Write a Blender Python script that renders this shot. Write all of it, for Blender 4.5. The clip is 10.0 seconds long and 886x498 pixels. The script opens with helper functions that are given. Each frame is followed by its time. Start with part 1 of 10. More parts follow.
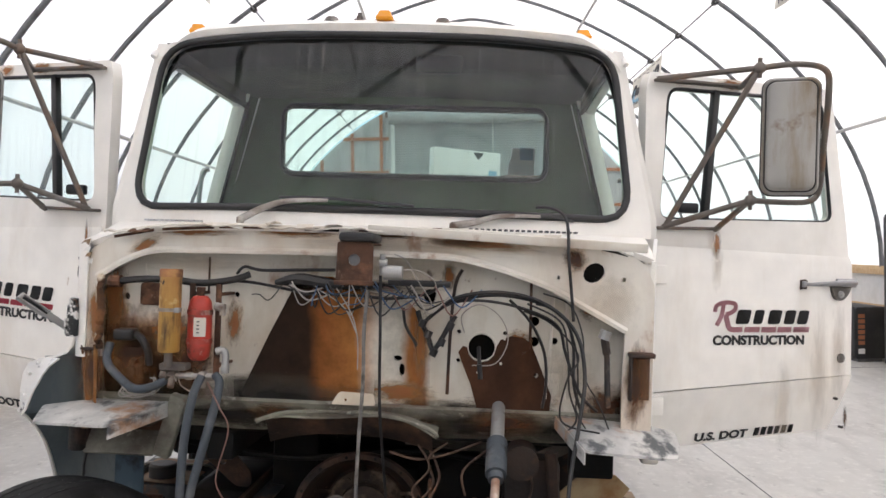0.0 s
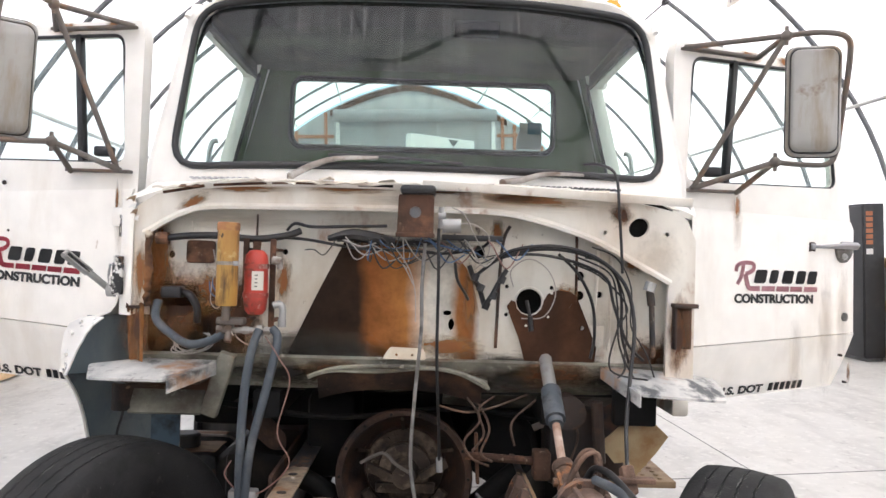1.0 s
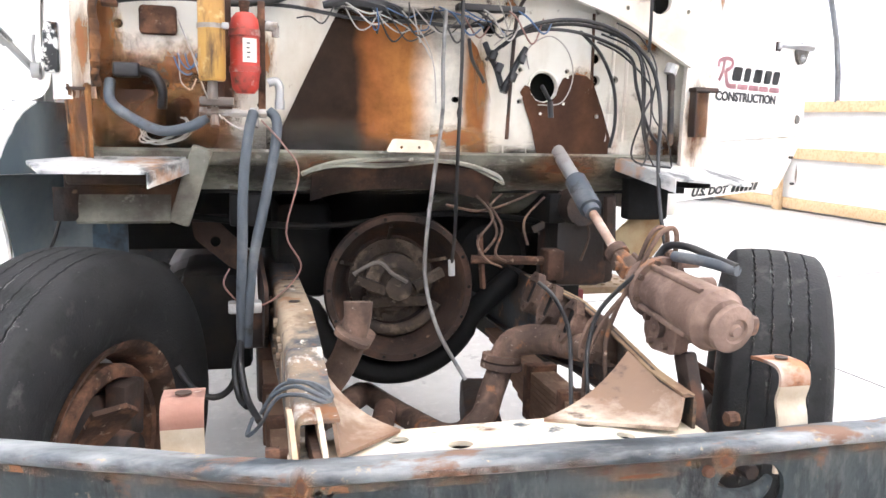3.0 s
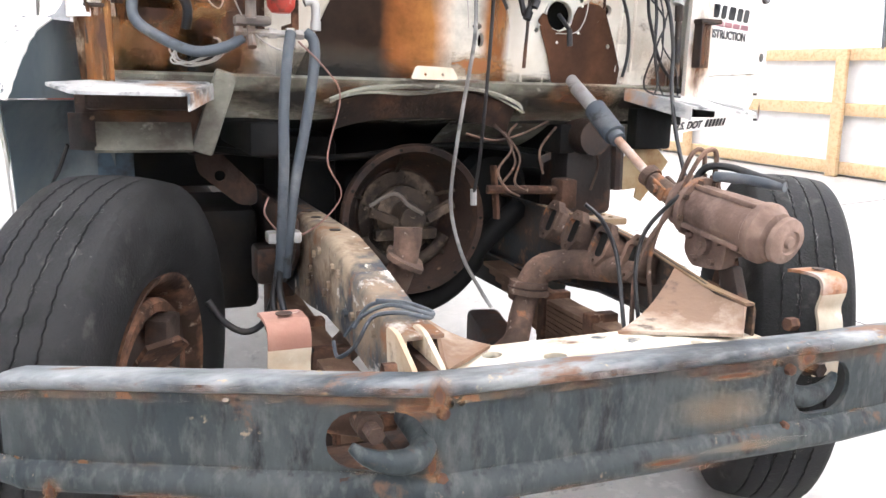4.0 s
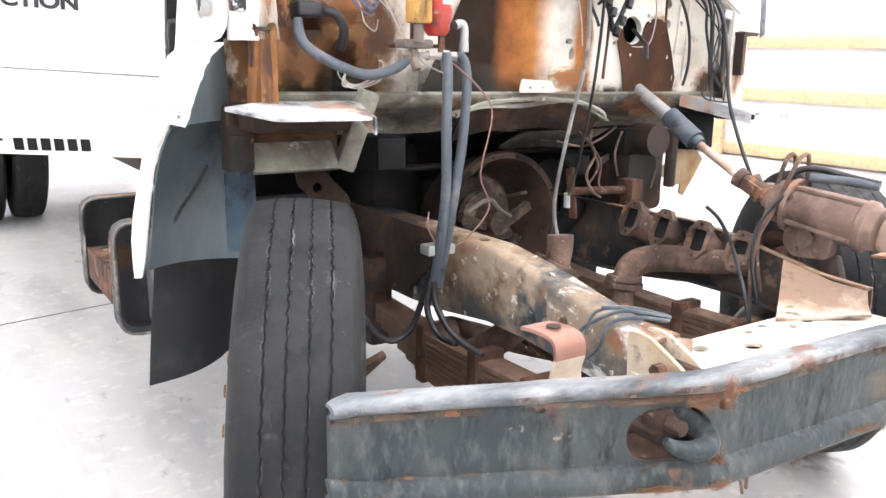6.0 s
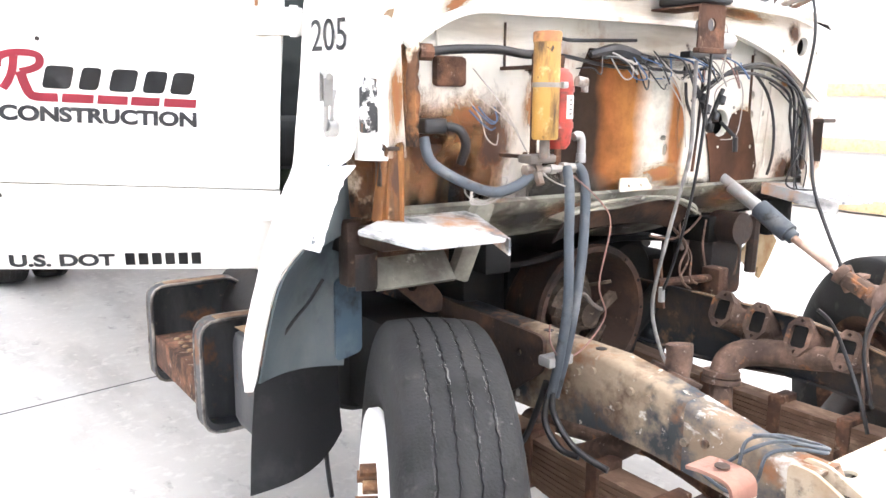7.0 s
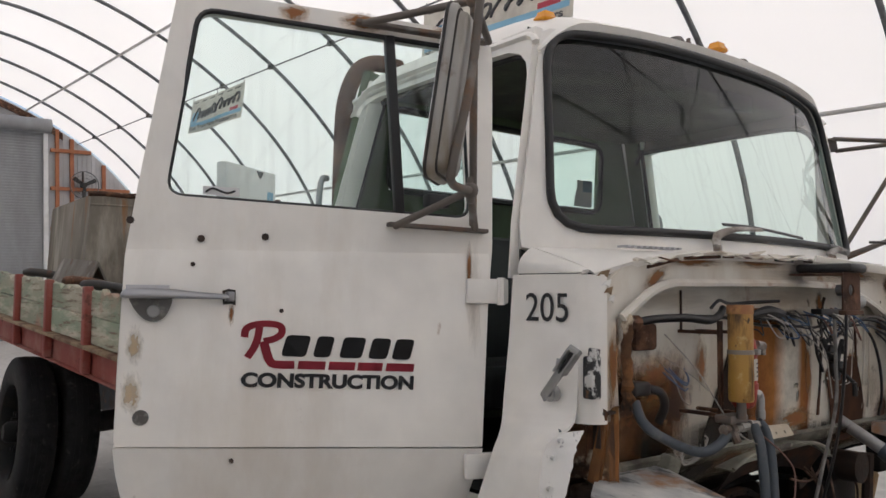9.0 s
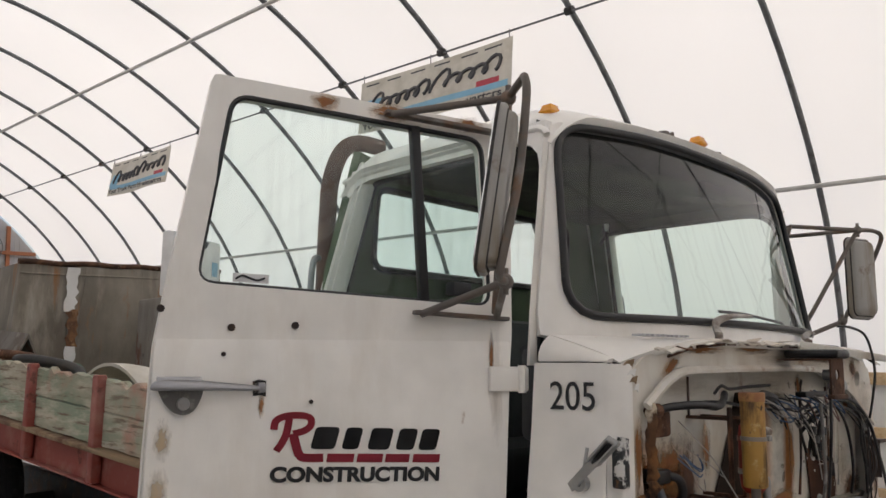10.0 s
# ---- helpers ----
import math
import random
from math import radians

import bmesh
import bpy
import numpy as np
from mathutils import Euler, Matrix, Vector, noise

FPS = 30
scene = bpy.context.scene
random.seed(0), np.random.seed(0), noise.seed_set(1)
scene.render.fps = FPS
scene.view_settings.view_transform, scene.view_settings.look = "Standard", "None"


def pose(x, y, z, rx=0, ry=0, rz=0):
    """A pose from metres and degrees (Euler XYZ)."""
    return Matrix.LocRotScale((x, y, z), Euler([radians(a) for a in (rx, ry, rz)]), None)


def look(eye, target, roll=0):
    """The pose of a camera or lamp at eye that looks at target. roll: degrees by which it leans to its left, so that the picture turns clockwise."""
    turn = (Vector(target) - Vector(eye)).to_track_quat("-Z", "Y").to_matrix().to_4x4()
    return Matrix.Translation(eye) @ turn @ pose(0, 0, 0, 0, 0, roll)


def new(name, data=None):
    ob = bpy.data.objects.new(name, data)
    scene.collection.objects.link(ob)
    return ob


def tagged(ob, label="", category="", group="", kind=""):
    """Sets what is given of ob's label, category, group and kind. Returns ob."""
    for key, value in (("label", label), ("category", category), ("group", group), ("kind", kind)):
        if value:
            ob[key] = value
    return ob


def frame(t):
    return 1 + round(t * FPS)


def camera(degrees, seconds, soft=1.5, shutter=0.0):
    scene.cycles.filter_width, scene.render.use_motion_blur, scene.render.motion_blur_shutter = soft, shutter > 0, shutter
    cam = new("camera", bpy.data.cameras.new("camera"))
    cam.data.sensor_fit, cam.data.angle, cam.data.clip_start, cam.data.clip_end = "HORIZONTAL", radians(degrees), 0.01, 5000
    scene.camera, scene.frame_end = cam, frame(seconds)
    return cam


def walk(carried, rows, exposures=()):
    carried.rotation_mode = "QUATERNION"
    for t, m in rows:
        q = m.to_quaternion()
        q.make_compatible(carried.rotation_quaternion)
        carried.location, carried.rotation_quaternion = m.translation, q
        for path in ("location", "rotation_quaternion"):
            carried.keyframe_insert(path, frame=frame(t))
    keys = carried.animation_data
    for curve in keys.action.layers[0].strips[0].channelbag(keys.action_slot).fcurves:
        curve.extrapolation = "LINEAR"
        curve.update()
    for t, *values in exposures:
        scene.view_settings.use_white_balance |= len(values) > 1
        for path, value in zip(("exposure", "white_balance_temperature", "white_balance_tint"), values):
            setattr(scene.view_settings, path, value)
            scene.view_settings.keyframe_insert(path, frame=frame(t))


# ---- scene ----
cam = camera(58.5, 10.0)
PATH = [
    (0, (0.438, -2.702, 1.849), (0.312, -0.706, 1.875), 1.94),
    (0.5, (0.235, -2.715, 1.753), (0.195, -0.716, 1.789), 1.81),
    (1, (0.039, -2.766, 1.672), (0.081, -0.767, 1.711), 1.68),
    (1.5, (-0.104, -2.690, 1.570), (0.020, -0.694, 1.597), 1.54),
    (2, (-0.255, -2.522, 1.506), (-0.030, -0.537, 1.401), 1.40),
    (2.5, (-0.378, -2.423, 1.433), (-0.020, -0.465, 1.232), 1.23),
    (2.7, (-0.437, -2.401, 1.412), (-0.023, -0.459, 1.175), 1.10),
    (3.8, (-0.869, -2.303, 1.333), (-0.154, -0.474, 0.955), 1.60),
    (4, (-0.931, -2.263, 1.305), (-0.181, -0.451, 0.911), 1.37),
    (4.5, (-1.103, -2.113, 1.273), (-0.262, -0.351, 0.840), 1.19),
    (5, (-1.287, -2.048, 1.267), (-0.362, -0.330, 0.825), 1.11),
    (5.2, (-1.392, -2.038, 1.273), (-0.433, -0.339, 0.830), 1.17),
    (6.3, (-1.801, -1.925, 1.459), (-0.707, -0.308, 1.025), 0.62),
    (6.5, (-1.857, -1.849, 1.503), (-0.758, -0.236, 1.071), 0.51),
    (7, (-1.981, -1.738, 1.609), (-0.871, -0.114, 1.246), 0.40),
    (7.5, (-2.177, -1.707, 1.653), (-1.052, -0.066, 1.451), 0.48),
    (8, (-2.418, -1.686, 1.698), (-1.265, -0.053, 1.629), 0.54),
    (8.5, (-2.547, -1.586, 1.735), (-1.365, 0.027, 1.751), 0.61),
    (9, (-2.638, -1.433, 1.794), (-1.412, 0.142, 1.922), 0.55),
    (9.5, (-2.734, -1.341, 1.830), (-1.448, 0.172, 2.069), 0.57),
    (10, (-2.897, -1.238, 1.853), (-1.517, 0.179, 2.148), 0.53),
]

# the truck's own frame in the hall: it leans a little and stands almost along the hall
UP = Vector((-0.046, -0.020, 1.0)).normalized()
AXIS = Vector((-0.057, 1.0, 0.0))
AXIS = (AXIS - UP * AXIS.dot(UP)).normalized()
SIDE = AXIS.cross(UP)
TRUCK = Matrix((SIDE, AXIS, UP)).to_4x4() @ Matrix.Translation((0, 0, -0.005))
walk(cam, [(t, TRUCK @ look(eye, target, roll)) for t, eye, target, roll in PATH],
     exposures=[(0, 1.45, 6500, 10), (0.5, 1.82, 6450, 10), (1.0, 1.98, 6400, 10), (1.5, 2.27, 6300, 10), (2.0, 2.84, 6250, 10), (2.6, 2.95, 6200, 10), (4.0, 2.90, 6250, 10), (4.5, 2.70, 6250, 10), (5.2, 2.74, 6250, 10), (6.5, 3.37, 6250, 10), (7.0, 3.37, 6250, 10), (7.5, 1.93, 6200, 10), (8.0, 0.97, 6300, 10), (8.5, 0.90, 6450, 10), (9.0, 0.66, 6600, 10), (10, 0.56, 6850, 10)])

# ---- world and light ----
world = bpy.data.worlds.new("overcast_sky")
scene.world = world
world.use_nodes = True
wn = world.node_tree
sky = wn.nodes.new("ShaderNodeTexSky")
sky.sky_type, sky.sun_disc, sky.sun_elevation, sky.sun_rotation = "NISHITA", False, radians(66), radians(156)
sky.air_density, sky.dust_density = 1.0, 4.0
wn.links.new(sky.outputs["Color"], wn.nodes["Background"].inputs["Color"])
wn.nodes["Background"].inputs["Strength"].default_value = 0.15
sun = new("sun", bpy.data.lights.new("sun", "SUN"))
sun.data.energy, sun.data.angle, sun.data.color = 1.5, radians(20), (1.0, 0.96, 0.9)
sun.matrix_world = look((4, -9, 22), (0, 0, 0))

# ---- materials ----
MATS = {}


def material(name, base, rough=0.5, metal=0.0, layers=(), bump=0.0, bump_scale=60.0, rough_var=0.0, random_shade=0.0, detail=5.0, spec=0.5):
    """A surface with layers of stains: (colour, noise scale, threshold, softness, stretch xyz, roughness)."""
    m = bpy.data.materials.new(name)
    m.use_nodes = True
    n, l = m.node_tree.nodes, m.node_tree.links
    b = n["Principled BSDF"]
    tc = n.new("ShaderNodeTexCoord")
    col = n.new("ShaderNodeMix")
    col.data_type = "RGBA"
    grain = n.new("ShaderNodeTexNoise")
    grain.inputs["Scale"].default_value, grain.inputs["Detail"].default_value = 9.0, detail
    l.new(tc.outputs["Object"], grain.inputs["Vector"])
    l.new(grain.outputs["Fac"], col.inputs["Factor"])
    col.inputs["A"].default_value = (*[c * 0.86 for c in base], 1)
    col.inputs["B"].default_value = (*[min(1, c * 1.1) for c in base], 1)
    last, lastr = col.outputs["Result"], None
    for k, (c, scale, edge, soft, stretch, r) in enumerate(layers):
        mp = n.new("ShaderNodeMapping")
        mp.inputs["Scale"].default_value = stretch
        mp.inputs["Location"].default_value = (3.1 * k + 1.7, 5.3 * k, 2.2 * k)
        l.new(tc.outputs["Object"], mp.inputs["Vector"])
        t = n.new("ShaderNodeTexNoise")
        t.inputs["Scale"].default_value, t.inputs["Detail"].default_value, t.inputs["Roughness"].default_value = scale, 8.0, 0.62
        l.new(mp.outputs["Vector"], t.inputs["Vector"])
        ramp = n.new("ShaderNodeMapRange")
        ramp.inputs["From Min"].default_value, ramp.inputs["From Max"].default_value = edge - soft, edge + soft
        l.new(t.outputs["Fac"], ramp.inputs["Value"])
        mix = n.new("ShaderNodeMix")
        mix.data_type = "RGBA"
        l.new(ramp.outputs["Result"], mix.inputs["Factor"])
        l.new(last, mix.inputs["A"])
        mix.inputs["B"].default_value = (*c, 1)
        last = mix.outputs["Result"]
        mr = n.new("ShaderNodeMix")
        l.new(ramp.outputs["Result"], mr.inputs["Factor"])
        if lastr is None:
            mr.inputs["A"].default_value = rough
        else:
            l.new(lastr, mr.inputs["A"])
        mr.inputs["B"].default_value = r
        lastr = mr.outputs["Result"]
    if random_shade:
        oi = n.new("ShaderNodeObjectInfo")
        hv = n.new("ShaderNodeHueSaturation")
        mr2 = n.new("ShaderNodeMapRange")
        mr2.inputs["To Min"].default_value, mr2.inputs["To Max"].default_value = 1 - random_shade, 1 + random_shade
        l.new(oi.outputs["Random"], mr2.inputs["Value"])
        l.new(mr2.outputs["Result"], hv.inputs["Value"])
        l.new(last, hv.inputs["Color"])
        last = hv.outputs["Color"]
    l.new(last, b.inputs["Base Color"])
    b.inputs["Roughness"].default_value, b.inputs["Metallic"].default_value = rough, metal
    b.inputs["Specular IOR Level"].default_value = spec
    if lastr is not None:
        l.new(lastr, b.inputs["Roughness"])
    if bump:
        bt = n.new("ShaderNodeTexNoise")
        bt.inputs["Scale"].default_value, bt.inputs["Detail"].default_value = bump_scale, 4.0
        l.new(tc.outputs["Object"], bt.inputs["Vector"])
        bn = n.new("ShaderNodeBump")
        bn.inputs["Strength"].default_value, bn.inputs["Distance"].default_value = bump, 0.004
        l.new(bt.outputs["Fac"], bn.inputs["Height"])
        l.new(bn.outputs["Normal"], b.inputs["Normal"])
    MATS[name] = m
    return m


ONE = (1, 1, 1)
RUST, RUST_D, RUST_O = (0.125, 0.060, 0.036), (0.045, 0.026, 0.018), (0.28, 0.115, 0.042)
WHITE = material("white_truck_paint", (0.84, 0.815, 0.765), 0.38, 0, [((0.64, 0.58, 0.50), 2.2, 0.66, 0.12, (1, 1, 0.25), 0.55), ((0.30, 0.17, 0.08), 7.0, 0.74, 0.04, (1, 1, 0.5), 0.8)], 0.05, 25)
COWL = material("rusty_white_paint", (0.72, 0.69, 0.62), 0.45, 0, [((0.50, 0.42, 0.33), 3.0, 0.56, 0.12, (1, 1, 0.4), 0.6), (RUST_O, 5.0, 0.64, 0.05, (1, 1, 0.6), 0.85), (RUST_D, 9.0, 0.70, 0.03, ONE, 0.9)], 0.15, 40)
FIREWALL = material("firewall_paint", (0.66, 0.64, 0.57), 0.5, 0, [((0.42, 0.36, 0.27), 2.4, 0.58, 0.12, (1, 1, 0.5), 0.6), (RUST_O, 3.4, 0.66, 0.05, (1, 1, 0.5), 0.85), (RUST_D, 8.0, 0.70, 0.03, ONE, 0.9)], 0.12, 40)
SILL = material("grimy_grey_green_paint", (0.265, 0.262, 0.21), 0.6, 0, [((0.085, 0.073, 0.058), 4.5, 0.515, 0.11, ONE, 0.75), (RUST, 6.0, 0.62, 0.06, ONE, 0.85), ((0.03, 0.026, 0.022), 9.0, 0.66, 0.04, ONE, 0.8), ((0.44, 0.43, 0.37), 16.0, 0.64, 0.05, ONE, 0.7)], 0.2, 50)
RUSTM = material("brown_rust", (0.105, 0.055, 0.036), 0.85, 0.05, [(RUST_D, 6.0, 0.49, 0.10, ONE, 0.9), ((0.20, 0.10, 0.06), 11.0, 0.58, 0.08, ONE, 0.9), ((0.33, 0.25, 0.19), 24.0, 0.66, 0.05, ONE, 0.9)], 0.6, 90, spec=0.25)
RUSTD = material("dark_greasy_rust", RUST_D, 0.7, 0.1, [((0.018, 0.014, 0.012), 4.0, 0.5, 0.1, ONE, 0.55), (RUST, 7.0, 0.62, 0.07, ONE, 0.85)], 0.5, 70)
CAST = material("rusty_cast_iron", (0.098, 0.065, 0.049), 0.85, 0.05, [((0.24, 0.15, 0.11), 7.0, 0.56, 0.09, ONE, 0.9), ((0.05, 0.033, 0.026), 6.0, 0.55, 0.09, ONE, 0.85), ((0.30, 0.13, 0.055), 10.0, 0.67, 0.05, ONE, 0.9), ((0.36, 0.29, 0.24), 40.0, 0.68, 0.04, ONE, 0.9)], 0.7, 120, spec=0.25)
WORNTOP = material("rust_streaked_white", (0.50, 0.40, 0.33), 0.7, 0, [((0.38, 0.17, 0.085), 9.0, 0.50, 0.08, ONE, 0.85), ((0.16, 0.075, 0.045), 14.0, 0.58, 0.06, ONE, 0.9), ((0.20, 0.22, 0.24), 11.0, 0.64, 0.05, ONE, 0.7)], 0.3, 60)
GEARM = material("dusty_rusted_casting", (0.150, 0.096, 0.073), 0.85, 0, [((0.27, 0.185, 0.145), 7.0, 0.54, 0.10, ONE, 0.9), ((0.085, 0.052, 0.040), 6.0, 0.56, 0.09, ONE, 0.85), ((0.34, 0.15, 0.065), 10.0, 0.66, 0.05, ONE, 0.9)], 0.5, 90)
BELLM = material("dark_oily_rust", (0.050, 0.031, 0.023), 0.75, 0.05, [((0.11, 0.060, 0.040), 6.0, 0.57, 0.08, ONE, 0.9), ((0.014, 0.011, 0.010), 5.0, 0.55, 0.08, ONE, 0.6), ((0.20, 0.13, 0.09), 30.0, 0.68, 0.04, ONE, 0.9)], 0.6, 100, spec=0.25)
BELLDUST = material("dusty_oily_casting", (0.070, 0.050, 0.036), 0.8, 0.05, [((0.030, 0.022, 0.017), 7.0, 0.52, 0.09, ONE, 0.7), ((0.17, 0.13, 0.095), 12.0, 0.58, 0.07, ONE, 0.9), ((0.26, 0.22, 0.16), 30.0, 0.67, 0.04, ONE, 0.9)], 0.6, 100, spec=0.3)
STEPM = material("scuffed_black_steel", (0.020, 0.022, 0.026), 0.5, 0, [((0.075, 0.075, 0.075), 5.0, 0.54, 0.10, (1, 1, 0.3), 0.7), ((0.17, 0.085, 0.045), 6.0, 0.62, 0.05, ONE, 0.9), ((0.24, 0.20, 0.15), 14.0, 0.66, 0.04, ONE, 0.9)], 0.35, 70)
STEPEDGE = material("worn_steel_lip", (0.14, 0.13, 0.12), 0.55, 0, [((0.32, 0.29, 0.25), 9.0, 0.52, 0.08, ONE, 0.6), ((0.05, 0.045, 0.04), 8.0, 0.54, 0.06, ONE, 0.8)], 0.3, 60)
BLACK = material("black_chassis_steel", (0.022, 0.021, 0.021), 0.55, 0, [((0.06, 0.05, 0.04), 5.0, 0.56, 0.1, ONE, 0.8), (RUST, 7.0, 0.66, 0.05, ONE, 0.85)], 0.3, 60)
RAIL = material("peeling_frame_paint", (0.20, 0.15, 0.105), 0.75, 0, [((0.32, 0.25, 0.175), 4.0, 0.52, 0.12, (1, 0.7, 1), 0.8), ((0.10, 0.060, 0.038), 7.0, 0.55, 0.07, ONE, 0.85), ((0.045, 0.050, 0.055), 5.0, 0.58, 0.05, ONE, 0.6), ((0.55, 0.51, 0.44), 24.0, 0.645, 0.03, ONE, 0.7), ((0.24, 0.115, 0.055), 5.0, 0.62, 0.05, ONE, 0.9)], 0.5, 70, spec=0.3)
RAILF = material("flecked_black_rail_paint", (0.060, 0.068, 0.075), 0.6, 0, [((0.24, 0.18, 0.125), 6.0, 0.50, 0.07, ONE, 0.85), ((0.58, 0.55, 0.50), 13.0, 0.58, 0.04, (1, 0.6, 1), 0.65), ((0.25, 0.12, 0.06), 7.0, 0.60, 0.05, ONE, 0.9), ((0.70, 0.68, 0.64), 40.0, 0.66, 0.03, ONE, 0.7)], 0.5, 70, spec=0.35)
SPRINGM = material("brown_spring_steel", (0.17, 0.105, 0.07), 0.8, 0, [((0.09, 0.052, 0.034), 6.0, 0.54, 0.1, (1, 0.3, 1), 0.85), ((0.26, 0.175, 0.12), 14.0, 0.60, 0.07, (1, 0.4, 1), 0.85)], 0.4, 80, spec=0.25)
RAILD = material("black_worn_frame_paint", (0.022, 0.025, 0.028), 0.6, 0, [((0.07, 0.05, 0.038), 6.0, 0.55, 0.08, ONE, 0.85), ((0.16, 0.10, 0.065), 12.0, 0.62, 0.05, ONE, 0.9), ((0.34, 0.29, 0.22), 26.0, 0.69, 0.03, ONE, 0.8)], 0.4, 70, spec=0.3)
CREAM = material("cream_flaking_paint", (0.64, 0.58, 0.46), 0.65, 0, [((0.42, 0.30, 0.19), 3.0, 0.57, 0.12, ONE, 0.85), (RUST, 6.0, 0.66, 0.05, ONE, 0.9), ((0.05, 0.06, 0.07), 8.0, 0.66, 0.03, ONE, 0.6), ((0.75, 0.72, 0.66), 9.0, 0.64, 0.04, ONE, 0.6)], 0.3, 60)
BUMPER = material("blue_grey_bumper_paint", (0.017, 0.025, 0.028), 0.55, 0, [((0.040, 0.048, 0.049), 7.0, 0.52, 0.14, (1, 1, 0.35), 0.5), ((0.058, 0.066, 0.066), 5.0, 0.60, 0.12, (1, 1, 0.4), 0.6), ((0.012, 0.013, 0.014), 22.0, 0.62, 0.06, (1, 1, 0.3), 0.6), ((0.085, 0.09, 0.085), 40.0, 0.60, 0.10, (1, 1, 0.35), 0.7), ((0.27, 0.21, 0.14), 18.0, 0.70, 0.03, ONE, 0.85), ((0.13, 0.075, 0.05), 6.0, 0.645, 0.03, ONE, 0.9)], 0.5, 60, spec=0.3)
GUSSETM = material("rust_stained_cream_shell", (0.205, 0.130, 0.085), 0.6, 0, [((0.60, 0.53, 0.43), 4.0, 0.62, 0.10, ONE, 0.55), ((0.22, 0.125, 0.075), 4.0, 0.55, 0.09, ONE, 0.85), ((0.10, 0.07, 0.055), 11.0, 0.63, 0.05, ONE, 0.85)], 0.3, 60)
CHIPPED = material("chipped_white_paint", (0.74, 0.73, 0.70), 0.45, 0, [((0.10, 0.11, 0.12), 16.0, 0.64, 0.02, (1, 1, 0.6), 0.6), ((0.42, 0.24, 0.13), 8.0, 0.70, 0.04, ONE, 0.85)], 0.15, 60)
BLACKCHIP = material("flecked_black_casting", (0.02, 0.021, 0.022), 0.55, 0, [((0.66, 0.65, 0.62), 24.0, 0.57, 0.02, ONE, 0.6), ((0.30, 0.15, 0.07), 12.0, 0.66, 0.04, ONE, 0.85)], 0.3, 60)
BUMPEDGE = material("worn_bumper_edge", (0.055, 0.068, 0.078), 0.45, 0, [((0.025, 0.031, 0.036), 9.0, 0.50, 0.08, ONE, 0.5), ((0.30, 0.31, 0.31), 9.0, 0.57, 0.12, (0.3, 1, 1), 0.5), ((0.17, 0.10, 0.068), 9.0, 0.60, 0.03, (0.5, 1, 1), 0.9), ((0.38, 0.30, 0.19), 23.0, 0.66, 0.03, ONE, 0.8)], 0.4, 60)
RUBBER = material("worn_tyre_rubber", (0.013, 0.013, 0.014), 0.68, 0, [((0.024, 0.024, 0.024), 5.0, 0.50, 0.12, ONE, 0.8), ((0.009, 0.009, 0.009), 9.0, 0.57, 0.07, ONE, 0.7), ((0.065, 0.063, 0.060), 13.0, 0.65, 0.06, ONE, 0.9), ((0.20, 0.19, 0.18), 60.0, 0.72, 0.04, ONE, 0.9)], 0.45, 150, spec=0.25)
FLAP = material("black_rubber_sheet", (0.013, 0.013, 0.014), 0.65, 0, [((0.035, 0.035, 0.035), 6.0, 0.62, 0.08, ONE, 0.8)], 0.2, 80, spec=0.25)
HOSE = material("grey_blue_hose", (0.055, 0.067, 0.080), 0.6, 0, [((0.12, 0.128, 0.135), 8.0, 0.58, 0.08, ONE, 0.8), ((0.03, 0.03, 0.03), 11.0, 0.62, 0.05, ONE, 0.8)], 0.15, 80)
CABLE = material("black_cable", (0.014, 0.014, 0.015), 0.45, 0, [((0.05, 0.045, 0.04), 8.0, 0.62, 0.1, ONE, 0.8)])
GREYCABLE = material("dull_grey_cable", (0.17, 0.165, 0.155), 0.55, 0, [((0.34, 0.33, 0.31), 9.0, 0.56, 0.08, ONE, 0.7), ((0.05, 0.048, 0.045), 7.0, 0.60, 0.06, ONE, 0.7)])
WIRE_W = material("white_wire", (0.34, 0.32, 0.29), 0.5)
WIRE_B = material("blue_wire", (0.045, 0.10, 0.20), 0.5)
WIRE_R = material("red_brown_wire", (0.20, 0.105, 0.085), 0.5)
YELLOW = material("yellow_canister_paint", (0.43, 0.245, 0.055), 0.5, 0, [((0.30, 0.145, 0.040), 6.0, 0.50, 0.10, (1, 1, 0.3), 0.7), ((0.085, 0.048, 0.024), 12.0, 0.58, 0.06, (1.4, 1.4, 0.3), 0.8), ((0.50, 0.36, 0.15), 22.0, 0.62, 0.05, ONE, 0.6), ((0.05, 0.035, 0.022), 40.0, 0.66, 0.03, ONE, 0.8)], 0.2, 60)
RED = material("red_canister_paint", (0.46, 0.045, 0.028), 0.42, 0, [((0.19, 0.026, 0.018), 6.0, 0.52, 0.10, (1, 1, 0.5), 0.6), ((0.08, 0.04, 0.028), 16.0, 0.60, 0.06, ONE, 0.8), ((0.50, 0.30, 0.26), 26.0, 0.67, 0.04, ONE, 0.7)], 0.1, 60)
RODPINK = material("worn_pinkish_rod", (0.40, 0.285, 0.225), 0.55, 0.1, [((0.24, 0.135, 0.09), 9.0, 0.54, 0.08, ONE, 0.8), ((0.55, 0.48, 0.42), 14.0, 0.58, 0.06, ONE, 0.5)], 0.15, 60)
STACKM = material("smooth_brown_rust", (0.125, 0.066, 0.050), 0.75, 0.1, [((0.085, 0.045, 0.036), 4.0, 0.52, 0.12, (1, 1, 0.4), 0.8), ((0.19, 0.105, 0.075), 9.0, 0.60, 0.08, ONE, 0.8)], 0.1, 80)
